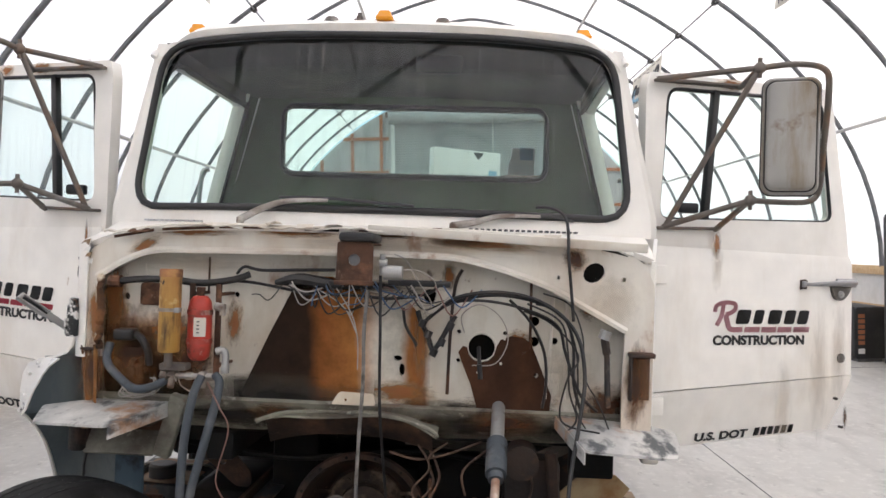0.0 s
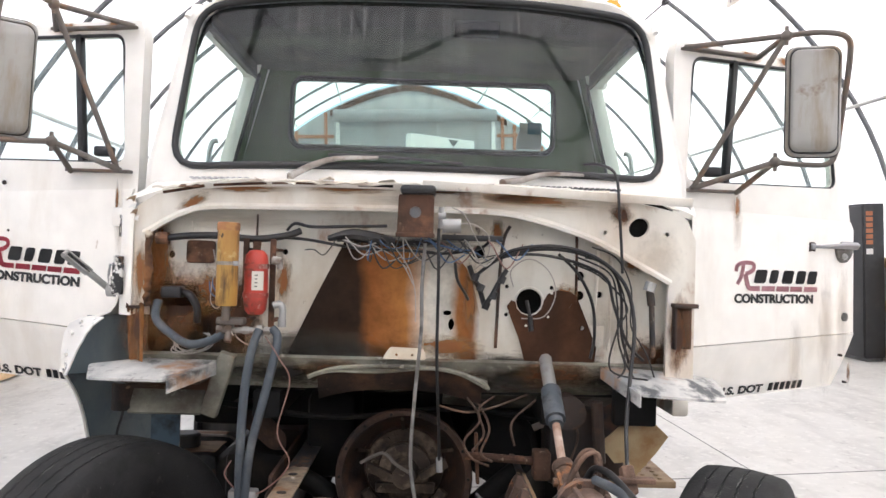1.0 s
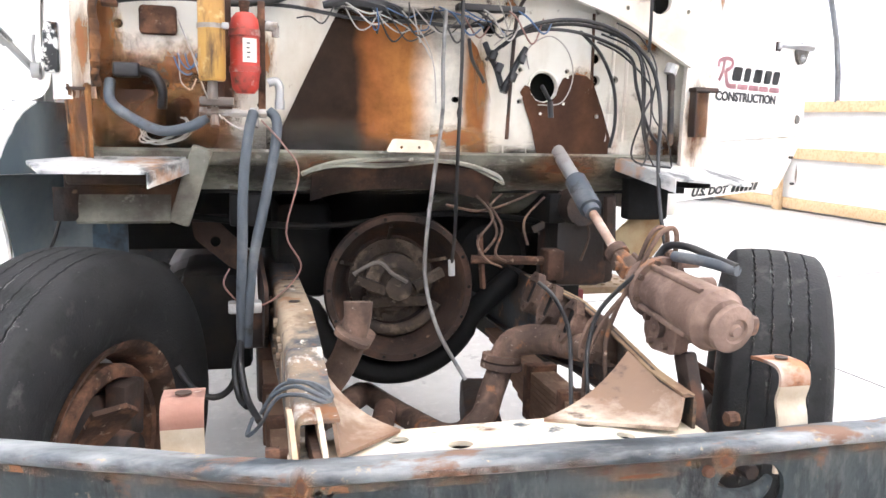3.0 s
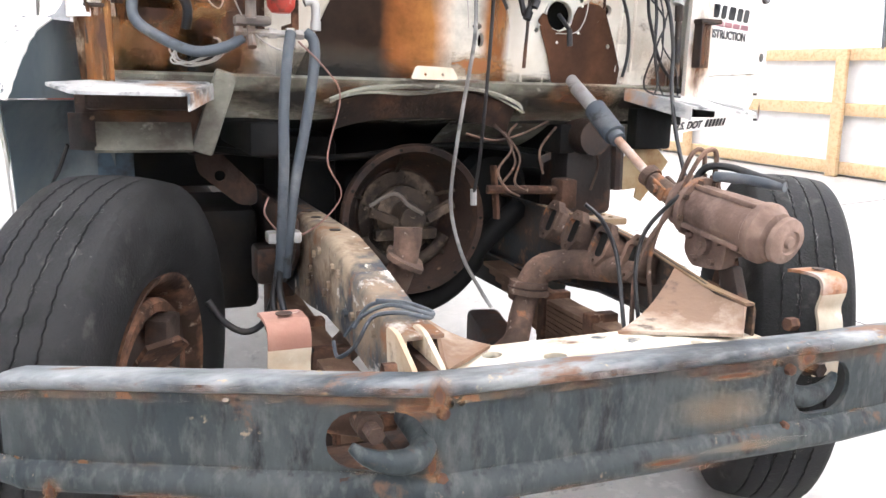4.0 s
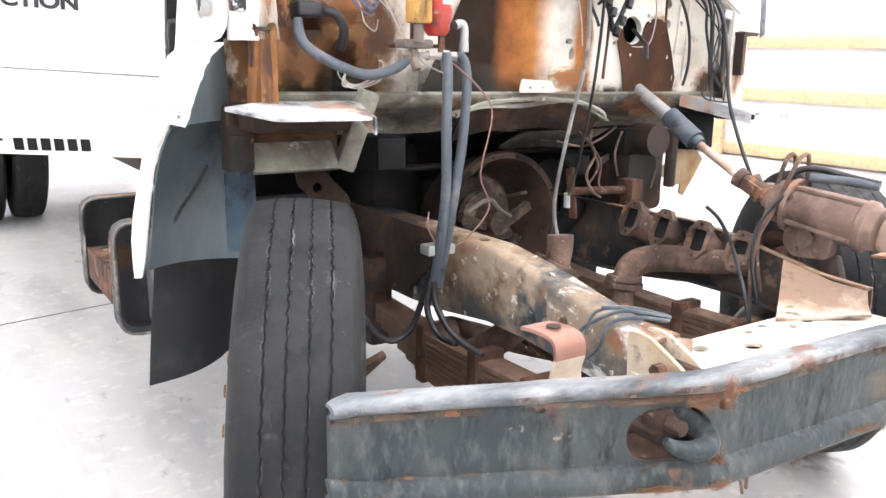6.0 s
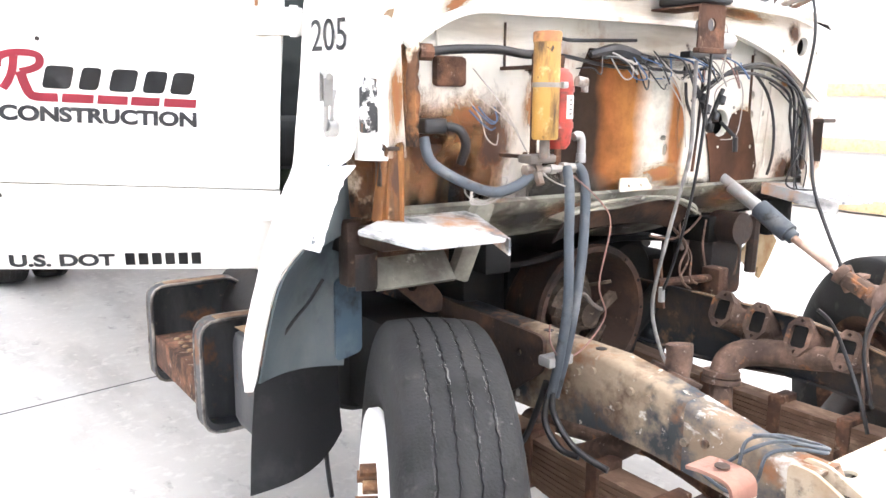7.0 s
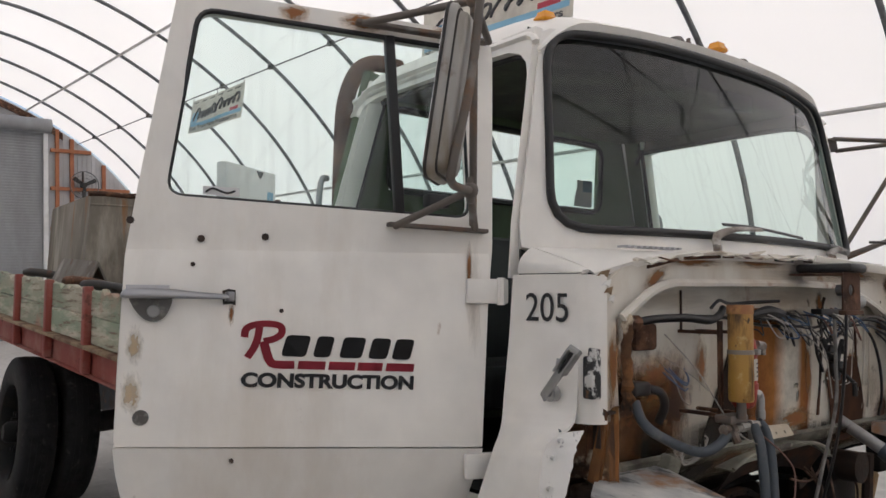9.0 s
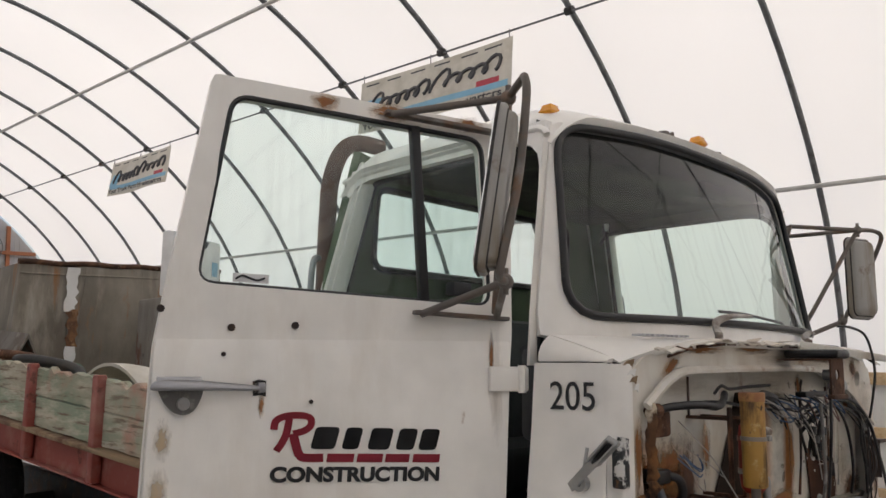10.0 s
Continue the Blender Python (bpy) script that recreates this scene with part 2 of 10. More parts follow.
ALU = material("dull_aluminium", (0.36, 0.36, 0.35), 0.5, 0.5, [((0.25, 0.22, 0.19), 7.0, 0.62, 0.08, ONE, 0.6)])
CAPRUST = material("rust_orange_cap", (0.30, 0.13, 0.055), 0.7, 0, [((0.42, 0.23, 0.07), 9.0, 0.52, 0.08, ONE, 0.7), ((0.12, 0.055, 0.03), 14.0, 0.56, 0.06, ONE, 0.9)], 0.3, 60)
CLAMPRED = material("scuffed_red_band", (0.34, 0.045, 0.030), 0.5, 0, [((0.44, 0.36, 0.32), 14.0, 0.56, 0.06, ONE, 0.6), ((0.10, 0.04, 0.03), 10.0, 0.56, 0.06, ONE, 0.8)], 0.15, 60)
WIPERM = material("weathered_wiper_steel", (0.24, 0.215, 0.19), 0.55, 0.2, [((0.13, 0.085, 0.06), 9.0, 0.56, 0.08, ONE, 0.8), ((0.36, 0.34, 0.31), 12.0, 0.58, 0.06, ONE, 0.6)], 0.1, 60)
BOSSM = material("dull_grey_casting", (0.13, 0.127, 0.12), 0.55, 0.3, [((0.11, 0.10, 0.09), 9.0, 0.52, 0.1, ONE, 0.7), ((0.30, 0.29, 0.27), 16.0, 0.6, 0.06, ONE, 0.5)], 0.1, 60)
CHROME = material("scratched_chrome", (0.34, 0.34, 0.35), 0.32, 1.0, [((0.30, 0.24, 0.18), 9.0, 0.66, 0.05, ONE, 0.6)])
DUSTY = material("dusty_white_plate", (0.64, 0.63, 0.60), 0.7, 0, [((0.30, 0.31, 0.31), 4.0, 0.50, 0.10, (1, 0.5, 1), 0.6), ((0.09, 0.095, 0.10), 11.0, 0.575, 0.05, (1, 0.5, 1), 0.6), ((0.40, 0.22, 0.12), 4.0, 0.64, 0.06, ONE, 0.9)], 0.3, 80)
TEAL = material("grey_blue_liner", (0.085, 0.112, 0.125), 0.5, 0, [((0.19, 0.20, 0.19), 3.0, 0.54, 0.14, (1, 1, 0.4), 0.7), ((0.035, 0.045, 0.05), 5.0, 0.60, 0.08, (1, 1, 0.4), 0.7), ((0.16, 0.14, 0.11), 8.0, 0.70, 0.05, ONE, 0.85)], 0.1, 60)
# near-black also stands in for deep shade under the cab and in openings
GREASE_SHADE = material("black_grease_and_shade", (0.007, 0.007, 0.007), 0.7, 0, [((0.022, 0.017, 0.013), 5.0, 0.6, 0.1, ONE, 0.8)], 0.3, 60, spec=0.2)
SEAL = material("black_rubber_seal", (0.013, 0.013, 0.014), 0.45)
INTERIOR = material("grey_green_cab_lining", (0.120, 0.165, 0.095), 0.75, 0, [((0.078, 0.104, 0.062), 3.0, 0.55, 0.12, ONE, 0.8)], 0.1, 120)
HEADLINER = material("stained_dark_headliner", (0.082, 0.090, 0.068), 0.8, 0, [((0.045, 0.046, 0.038), 3.0, 0.52, 0.10, ONE, 0.8), ((0.13, 0.12, 0.10), 7.0, 0.62, 0.08, ONE, 0.8)], 0.1, 90)
DARKIN = material("black_vinyl", (0.018, 0.019, 0.021), 0.5, 0, [((0.05, 0.05, 0.05), 6.0, 0.64, 0.1, ONE, 0.7)], 0.1, 100)
AMBER = material("amber_lens", (0.75, 0.30, 0.02), 0.25)
STEELP = material("galvanised_pipe", (0.17, 0.175, 0.18), 0.5, 0.5, [((0.09, 0.09, 0.09), 6.0, 0.6, 0.1, ONE, 0.6)])
PALEPIPE = material("pale_grey_pipe", (0.50, 0.49, 0.47), 0.6, 0, [((0.40, 0.39, 0.37), 4.0, 0.58, 0.1, ONE, 0.7)])
BROWNBAR = material("brown_weathered_steel", (0.135, 0.115, 0.10), 0.6, 0.2, [((0.22, 0.13, 0.08), 7.0, 0.60, 0.07, ONE, 0.85), ((0.25, 0.25, 0.24), 5.0, 0.64, 0.06, ONE, 0.5)], 0.2, 90)
MIRRORBACK = material("weathered_mirror_back", (0.34, 0.33, 0.31), 0.45, 0.3, [((0.24, 0.19, 0.13), 3.4, 0.56, 0.08, (2.2, 2.2, 0.4), 0.7), ((0.16, 0.10, 0.06), 6.0, 0.66, 0.05, ONE, 0.85)], 0.1, 60)
BEDRED = material("faded_red_bed_paint", (0.26, 0.055, 0.04), 0.65, 0, [((0.34, 0.16, 0.13), 4.0, 0.58, 0.1, ONE, 0.8), (RUST_D, 7.0, 0.66, 0.05, ONE, 0.9)], 0.2, 60)
BOARD = material("weathered_green_board", (0.40, 0.355, 0.27), 0.85, 0, [((0.235, 0.285, 0.205), 2.6, 0.50, 0.10, (1, 0.6, 1.6), 0.9), ((0.50, 0.46, 0.37), 5.0, 0.56, 0.08, (2, 0.6, 3), 0.9), ((0.42, 0.22, 0.165), 2.2, 0.60, 0.06, ONE, 0.9), ((0.17, 0.125, 0.09), 5.0, 0.60, 0.05, (8, 0.5, 8), 0.9)], 0.5, 60, random_shade=0.12)
WOOD = material("pale_pine", (0.60, 0.44, 0.26), 0.7, 0, [((0.48, 0.31, 0.16), 3.0, 0.56, 0.1, (1, 9, 9), 0.7)], 0.15, 80)
GREENPIPE = material("faded_green_paint", (0.055, 0.125, 0.085), 0.6, 0, [((0.15, 0.17, 0.13), 6.0, 0.58, 0.08, ONE, 0.8), (RUST_D, 9.0, 0.64, 0.05, ONE, 0.9)])
ORANGE = material("orange_primed_steel", (0.36, 0.135, 0.06), 0.7, 0, [((0.25, 0.08, 0.04), 5.0, 0.6, 0.1, ONE, 0.8)])
CLADDING = material("pale_sheet_cladding", (0.46, 0.46, 0.47), 0.5, 0, [((0.33, 0.33, 0.33), 1.5, 0.56, 0.14, (1, 1, 0.3), 0.6)])
ROLLDOOR = material("grey_roller_door", (0.30, 0.31, 0.32), 0.5, 0, [((0.22, 0.22, 0.23), 1.5, 0.56, 0.14, (1, 1, 0.3), 0.6)])
CONCRETE = material("smooth_concrete", (0.50, 0.49, 0.465), 0.5, 0, [((0.43, 0.42, 0.40), 0.6, 0.52, 0.16, ONE, 0.6), ((0.33, 0.32, 0.305), 3.4, 0.60, 0.13, (1, 0.30, 1), 0.5), ((0.24, 0.23, 0.22), 9.0, 0.67, 0.05, (1, 0.5, 1), 0.45), ((0.56, 0.55, 0.52), 14.0, 0.62, 0.08, ONE, 0.65), ((0.20, 0.19, 0.175), 45.0, 0.70, 0.03, ONE, 0.6)], 0.15, 40)
PANELW = material("white_wall_panel", (0.72, 0.72, 0.71), 0.6, 0, [((0.60, 0.59, 0.57), 2.0, 0.6, 0.1, ONE, 0.7)])
CABINET = material("black_painted_cabinet", (0.022, 0.023, 0.025), 0.45, 0, [((0.045, 0.045, 0.045), 4.0, 0.6, 0.1, ONE, 0.6)])
INK = material("black_lettering", (0.012, 0.012, 0.013), 0.45)
LOGOPINK = material("sun_faded_pink_vinyl", (0.50, 0.25, 0.28), 0.5, 0, [((0.58, 0.36, 0.38), 9.0, 0.62, 0.08, ONE, 0.6)])
LOGORED = material("faded_red_vinyl", (0.42, 0.035, 0.06), 0.45, 0, [((0.52, 0.20, 0.22), 9.0, 0.66, 0.08, ONE, 0.6)])
BANNER = material("cream_banner_vinyl", (0.60, 0.57, 0.50), 0.55, 0, [((0.48, 0.45, 0.38), 3.0, 0.56, 0.1, ONE, 0.6)])
BLUE = material("light_blue_print", (0.20, 0.42, 0.58), 0.55)
GREYPRINT = material("dark_grey_print", (0.06, 0.06, 0.065), 0.55)
REDPAINT = material("dark_red_steel", (0.20, 0.025, 0.025), 0.55, 0, [(RUST_D, 6.0, 0.6, 0.08, ONE, 0.8)])
TAN = material("tan_rusty_plate", (0.27, 0.185, 0.105), 0.7, 0, [(RUST, 5.0, 0.55, 0.08, ONE, 0.85)], 0.2, 60)
HOPPERM = material("beige_grey_hopper_sheet", (0.26, 0.235, 0.195), 0.7, 0, [((0.13, 0.11, 0.085), 2.0, 0.50, 0.14, (1, 1, 0.4), 0.8), ((0.37, 0.34, 0.285), 3.5, 0.58, 0.08, (1, 1, 0.25), 0.7), ((0.28, 0.15, 0.075), 6.0, 0.64, 0.05, (1.5, 1.5, 0.2), 0.9)], 0.2, 40)
GREYMETAL = material("weathered_grey_sheet", (0.22, 0.21, 0.19), 0.7, 0, [((0.12, 0.10, 0.08), 3.0, 0.50, 0.12, (1, 1, 0.3), 0.8), ((0.36, 0.34, 0.30), 5.0, 0.62, 0.06, (1, 1, 0.25), 0.7), (RUST, 6.0, 0.62, 0.05, (1, 1, 0.5), 0.9), ((0.05, 0.045, 0.04), 8.0, 0.68, 0.04, ONE, 0.9)], 0.2, 50)


def glass_material(name, tint, dust=0.0, band=None):
    """Clear glass with a grazing gloss, a film of dust streaks and, where band is given, a dark shade band above that height."""
    m = bpy.data.materials.new(name)
    m.use_nodes = True
    n, l = m.node_tree.nodes, m.node_tree.links
    n.remove(n["Principled BSDF"])
    tr, gl, mx, lw = n.new("ShaderNodeBsdfTransparent"), n.new("ShaderNodeBsdfGlossy"), n.new("ShaderNodeMixShader"), n.new("ShaderNodeLayerWeight")
    tr.inputs["Color"].default_value = (*tint, 1)
    gl.inputs["Roughness"].default_value = 0.02
    if band:
        bc, bs, br, bx_ = n.new("ShaderNodeTexCoord"), n.new("ShaderNodeSeparateXYZ"), n.new("ShaderNodeMapRange"), n.new("ShaderNodeMix")
        bx_.data_type = "RGBA"
        br.inputs["From Min"].default_value, br.inputs["From Max"].default_value = band - 0.035, band + 0.03
        bx_.inputs["A"].default_value, bx_.inputs["B"].default_value = (*tint, 1), (0.30, 0.32, 0.37, 1)
        l.new(bc.outputs["Object"], bs.inputs["Vector"])
        l.new(bs.outputs["Z"], br.inputs["Value"])
        l.new(br.outputs["Result"], bx_.inputs["Factor"])
        l.new(bx_.outputs["Result"], tr.inputs["Color"])
    pw, ma = n.new("ShaderNodeMath"), n.new("ShaderNodeMath")
    pw.operation, ma.operation = "POWER", "MULTIPLY_ADD"
    pw.inputs[1].default_value = 4.0
    ma.inputs[1].default_value, ma.inputs[2].default_value = 0.7, 0.042
    l.new(lw.outputs["Facing"], pw.inputs[0])
    l.new(pw.outputs["Value"], ma.inputs[0])
    l.new(ma.outputs["Value"], mx.inputs["Fac"])
    l.new(tr.outputs["BSDF"], mx.inputs[1])
    l.new(gl.outputs["BSDF"], mx.inputs[2])
    last = mx.outputs["Shader"]
    if dust:
        tc, mp, no, rp, df, m2 = (n.new(k) for k in ("ShaderNodeTexCoord", "ShaderNodeMapping", "ShaderNodeTexNoise", "ShaderNodeMapRange", "ShaderNodeBsdfDiffuse", "ShaderNodeMixShader"))
        mp.inputs["Scale"].default_value = (46, 2, 1.3)
        no.inputs["Scale"].default_value, no.inputs["Detail"].default_value = 1.0, 5.0
        rp.inputs["From Min"].default_value, rp.inputs["From Max"].default_value = 0.50, 0.82
        rp.inputs["To Min"].default_value, rp.inputs["To Max"].default_value = dust * 0.12, dust * 4.0
        df.inputs["Color"].default_value = (0.62, 0.62, 0.58, 1)
        l.new(tc.outputs["Object"], mp.inputs["Vector"])
        l.new(mp.outputs["Vector"], no.inputs["Vector"])
        l.new(no.outputs["Fac"], rp.inputs["Value"])
        l.new(rp.outputs["Result"], m2.inputs["Fac"])
        l.new(last, m2.inputs[1])
        l.new(df.outputs["BSDF"], m2.inputs[2])
        last = m2.outputs["Shader"]
    l.new(last, n["Material Output"].inputs["Surface"])
    return m


GLASS = glass_material("green_tinted_glass", (0.74, 0.885, 0.825), 0.035, 2.535)
GLASS_SIDE = glass_material("pale_tinted_glass", (0.90, 0.965, 0.95), 0.02)
STRIPBLUE = material("grimy_blue_paint", (0.060, 0.100, 0.135), 0.5, 0, [((0.12, 0.16, 0.18), 5.0, 0.58, 0.08, ONE, 0.7), ((0.03, 0.035, 0.04), 6.0, 0.56, 0.06, ONE, 0.8)], 0.15, 60)
BLUEPAINT = material("scuffed_blue_paint", (0.10, 0.17, 0.235), 0.5, 0, [((0.22, 0.29, 0.34), 5.0, 0.58, 0.08, ONE, 0.7), ((0.04, 0.05, 0.06), 7.0, 0.62, 0.05, ONE, 0.8)], 0.15, 60)
RUSTPAINT = material("rust_eaten_white_paint", (0.13, 0.066, 0.036), 0.85, 0, [((0.035, 0.021, 0.015), 8.0, 0.50, 0.09, (1, 1, 0.8), 0.9), ((0.26, 0.12, 0.048), 7.0, 0.56, 0.07, (1, 1, 0.7), 0.85), ((0.60, 0.52, 0.40), 9.0, 0.61, 0.04, (1, 1, 0.8), 0.6), ((0.02, 0.014, 0.011), 12.0, 0.58, 0.05, ONE, 0.9)], 0.5, 60, spec=0.25)
RUSTWALL = material("rust_eaten_steel", (0.11, 0.050, 0.025), 0.85, 0, [((0.30, 0.135, 0.045), 5.0, 0.55, 0.09, (1, 1, 0.5), 0.85), ((0.018, 0.013, 0.011), 4.0, 0.56, 0.09, (1, 1, 0.6), 0.8), ((0.42, 0.22, 0.08), 11.0, 0.62, 0.05, (1, 1, 0.5), 0.85), ((0.55, 0.48, 0.36), 10.0, 0.685, 0.03, ONE, 0.7)], 0.5, 60, spec=0.25)
RUSTORANGE = material("orange_cast_rust", (0.30, 0.15, 0.07), 0.85, 0, [((0.12, 0.065, 0.04), 8.0, 0.50, 0.10, ONE, 0.9), ((0.40, 0.26, 0.15), 20.0, 0.60, 0.06, ONE, 0.9)], 0.5, 90, spec=0.25)
RUSTRED = material("faded_rust_red", (0.25, 0.12, 0.085), 0.75, 0, [((0.33, 0.19, 0.145), 6.0, 0.50, 0.10, ONE, 0.85), ((0.15, 0.07, 0.05), 11.0, 0.56, 0.07, ONE, 0.9), ((0.52, 0.46, 0.40), 18.0, 0.66, 0.05, ONE, 0.7)], 0.3, 60)
CREAMRUST = material("rust_stained_cream_paint", (0.42, 0.32, 0.18), 0.7, 0, [((0.28, 0.15, 0.06), 5.0, 0.54, 0.10, ONE, 0.85), ((0.10, 0.055, 0.03), 9.0, 0.64, 0.05, ONE, 0.9)], 0.3, 60)
MIRROR = material("mirror_glass", (0.85, 0.85, 0.85), 0.03, 1.0)

FABRIC = bpy.data.materials.new("white_translucent_fabric")
FABRIC.use_nodes = True
fn, fl = FABRIC.node_tree.nodes, FABRIC.node_tree.links
fn.remove(fn["Principled BSDF"])
f_tr, f_df, f_mx, f_tc, f_no = (fn.new(k) for k in ("ShaderNodeBsdfTranslucent", "ShaderNodeBsdfDiffuse", "ShaderNodeMixShader", "ShaderNodeTexCoord", "ShaderNodeTexNoise"))
f_no.inputs["Scale"].default_value = 0.35
fl.new(f_tc.outputs["Object"], f_no.inputs["Vector"])
f_warm = fn.new("ShaderNodeMix")
f_warm.data_type = "RGBA"
f_warm.inputs["A"].default_value, f_warm.inputs["B"].default_value = (0.80, 0.775, 0.74, 1), (0.93, 0.905, 0.865, 1)
fl.new(f_no.outputs["Fac"], f_warm.inputs["Factor"])
fl.new(f_warm.outputs["Result"], f_tr.inputs["Color"])
f_df.inputs["Color"].default_value = (0.90, 0.88, 0.85, 1)
f_mx.inputs["Fac"].default_value = 0.52
fl.new(f_tr.outputs["BSDF"], f_mx.inputs[1])
fl.new(f_df.outputs["BSDF"], f_mx.inputs[2])
fl.new(f_mx.outputs["Shader"], fn["Material Output"].inputs["Surface"])


# ---- mesh helpers ----
def part(name, bm, mat, parent=None, label="", smooth=35.0, at=None):
    """Links a bmesh as one mesh object, under a thing or a part."""
    bmesh.ops.recalc_face_normals(bm, faces=bm.faces)
    me = bpy.data.meshes.new(name)
    limit = radians(smooth)
    for f in bm.faces:
        f.smooth = smooth > 0
    for e in bm.edges:
        e.smooth = len(e.link_faces) == 2 and e.calc_face_angle(0) < limit
    bm.to_mesh(me)
    bm.free()
    me.materials.append(mat)
    ob = new(name, me)
    if parent is not None:
        ob.parent = parent
    if at is not None:
        ob.matrix_basis = at
    if label:
        tagged(ob, label)
    return ob


def thing(name, label, category, at=None, group="", kind=""):
    ob = new(name)
    ob.empty_display_size = 0.2
    if at is not None:
        ob.matrix_basis = at
    return tagged(ob, label, category, group, kind)


def nb():
    return bmesh.new()


def box(bm, lo, hi, bevel=0.0, m=None):
    r = bmesh.ops.create_cube(bm, size=1.0)
    lo, hi = Vector(lo), Vector(hi)
    for v in r["verts"]:
        v.co = Vector([(a + b) / 2 + c * (b - a) for a, b, c in zip(lo, hi, v.co)])
    if bevel:
        es = list({e for v in r["verts"] for e in v.link_edges})
        out = bmesh.ops.bevel(bm, geom=es, offset=bevel, segments=2, affect="EDGES", profile=0.5)
        vs = list({v for f in out["faces"] for v in f.verts} | {v for v in r["verts"] if v.is_valid})
    else:
        vs = r["verts"]
    if m is not None:
        bmesh.ops.transform(bm, matrix=m, verts=[v for v in vs if v.is_valid])
    return bm


def spline(pts, n=6):
    """Points along a smooth curve through pts."""
    p = [Vector(q) for q in pts]
    if len(p) < 3 or n < 2:
        return p
    out = []
    for i in range(len(p) - 1):
        a, b, c, d = p[max(i - 1, 0)], p[i], p[i + 1], p[min(i + 2, len(p) - 1)]
        for k in range(n):
            t = k / n
            out.append(0.5 * ((2 * b) + (c - a) * t + (2 * a - 5 * b + 4 * c - d) * t * t + (3 * b - a - 3 * c + d) * t ** 3))
    out.append(p[-1])
    return out


def tube(bm, pts, r, seg=8, smooth_n=6, flat=1.0):
    """A round bar along a curve; r may be a list, one radius for each given point."""
    path = spline(pts, smooth_n)
    if isinstance(r, (list, tuple)):
        rad = [r[min(int(i / smooth_n), len(r) - 1)] + (r[min(int(i / smooth_n) + 1, len(r) - 1)] - r[min(int(i / smooth_n), len(r) - 1)]) * ((i / smooth_n) % 1) for i in range(len(path))] if smooth_n > 1 else list(r)
    else:
        rad = [r] * len(path)
    rings, ref = [], None
    for i, p in enumerate(path):
        d = (path[min(i + 1, len(path) - 1)] - path[max(i - 1, 0)])
        d = d.normalized() if d.length > 1e-9 else Vector((0, 0, 1))
        if ref is None:
            ref = d.orthogonal().normalized()
        ref = (ref - d * ref.dot(d))
        ref = ref.normalized() if ref.length > 1e-6 else d.orthogonal().normalized()
        side = d.cross(ref)
        rings.append([bm.verts.new(p + (ref * math.cos(a) + side * math.sin(a) * flat) * rad[i]) for a in [2 * math.pi * k / seg for k in range(seg)]])
    for a, b in zip(rings, rings[1:]):
        for k in range(seg):
            bm.faces.new((a[k], a[(k + 1) % seg], b[(k + 1) % seg], b[k]))
    bm.faces.new(rings[0][::-1])
    bm.faces.new(rings[-1])
    return bm


def bar(bm, a, b, w, h=None, up=(0, 0, 1), bevel=0.0):
    """A square bar from a to b, w wide and h deep."""
    a, b = Vector(a), Vector(b)
    d = b - a
    z = d.normalized()
    u = Vector(up)
    x = u.cross(z)
    x = x.normalized() if x.length > 1e-6 else z.orthogonal().normalized()
    y = z.cross(x)
    m = Matrix((x, y, z)).transposed().to_4x4()
    m.translation = a
    return box(bm, (-w / 2, -(h or w) / 2, 0), (w / 2, (h or w) / 2, d.length), bevel, m)


def lathe(bm, profile, m=None, seg=32, closed=False):
    """Turns a profile of (along, radius) round the local x axis."""
    m = m or Matrix()
    rings = []
    for x, r in profile:
        if r < 1e-6:
            rings.append([bm.verts.new(m @ Vector((x, 0, 0)))])
        else:
            rings.append([bm.verts.new(m @ Vector((x, r * math.cos(2 * math.pi * k / seg), r * math.sin(2 * math.pi * k / seg)))) for k in range(seg)])
    pairs = list(zip(rings, rings[1:])) + ([(rings[-1], rings[0])] if closed else [])
    for a, b in pairs:
        for k in range(seg):
            q = (k + 1) % seg
            if len(a) == 1 and len(b) > 1:
                bm.faces.new((a[0], b[q], b[k]))
            elif len(b) == 1 and len(a) > 1:
                bm.faces.new((a[k], a[q], b[0]))
            elif len(a) > 1:
                bm.faces.new((a[k], a[q], b[q], b[k]))
    return bm


def rod(bm, a, b, r, seg=12, r2=None):
    """A straight round bar."""
    a, b = Vector(a), Vector(b)
    d = (b - a).normalized()
    m = d.to_track_quat("X", "Z").to_matrix().to_4x4()
    m.translation = a
    n = (b - a).length
    return lathe(bm, [(0, 0), (0, r), (n, r if r2 is None else r2), (n, 0)], m, seg)


def sheet(bm, outer, holes, to3d, thick):
    """A flat plate with real holes; to3d turns its (u, v) into a place, thick is a vector or a function of (u, v)."""
    layers = []
    loops = [outer] + list(holes)
    for side in (0, 1):
        es, vs = [], []
        for lp in loops:
            ring = []
            for u, v in lp:
                p = Vector(to3d(u, v))
                if side:
                    p = p + Vector(thick)
                ring.append(bm.verts.new(p))
            vs.append(ring)
            es += [bm.edges.new((ring[i], ring[(i + 1) % len(ring)])) for i in range(len(ring))]
        bmesh.ops.triangle_fill(bm, use_beauty=True, use_dissolve=False, edges=es)
        layers.append(vs)
    for ra, rb in zip(*layers):
        for i in range(len(ra)):
            j = (i + 1) % len(ra)
            bm.faces.new((ra[i], ra[j], rb[j], rb[i]))
    return bm


def circle(cx, cy, r, n=16, ry=None):
    return [(cx + r * math.cos(2 * math.pi * k / n), cy + (ry or r) * math.sin(2 * math.pi * k / n)) for k in range(n)]


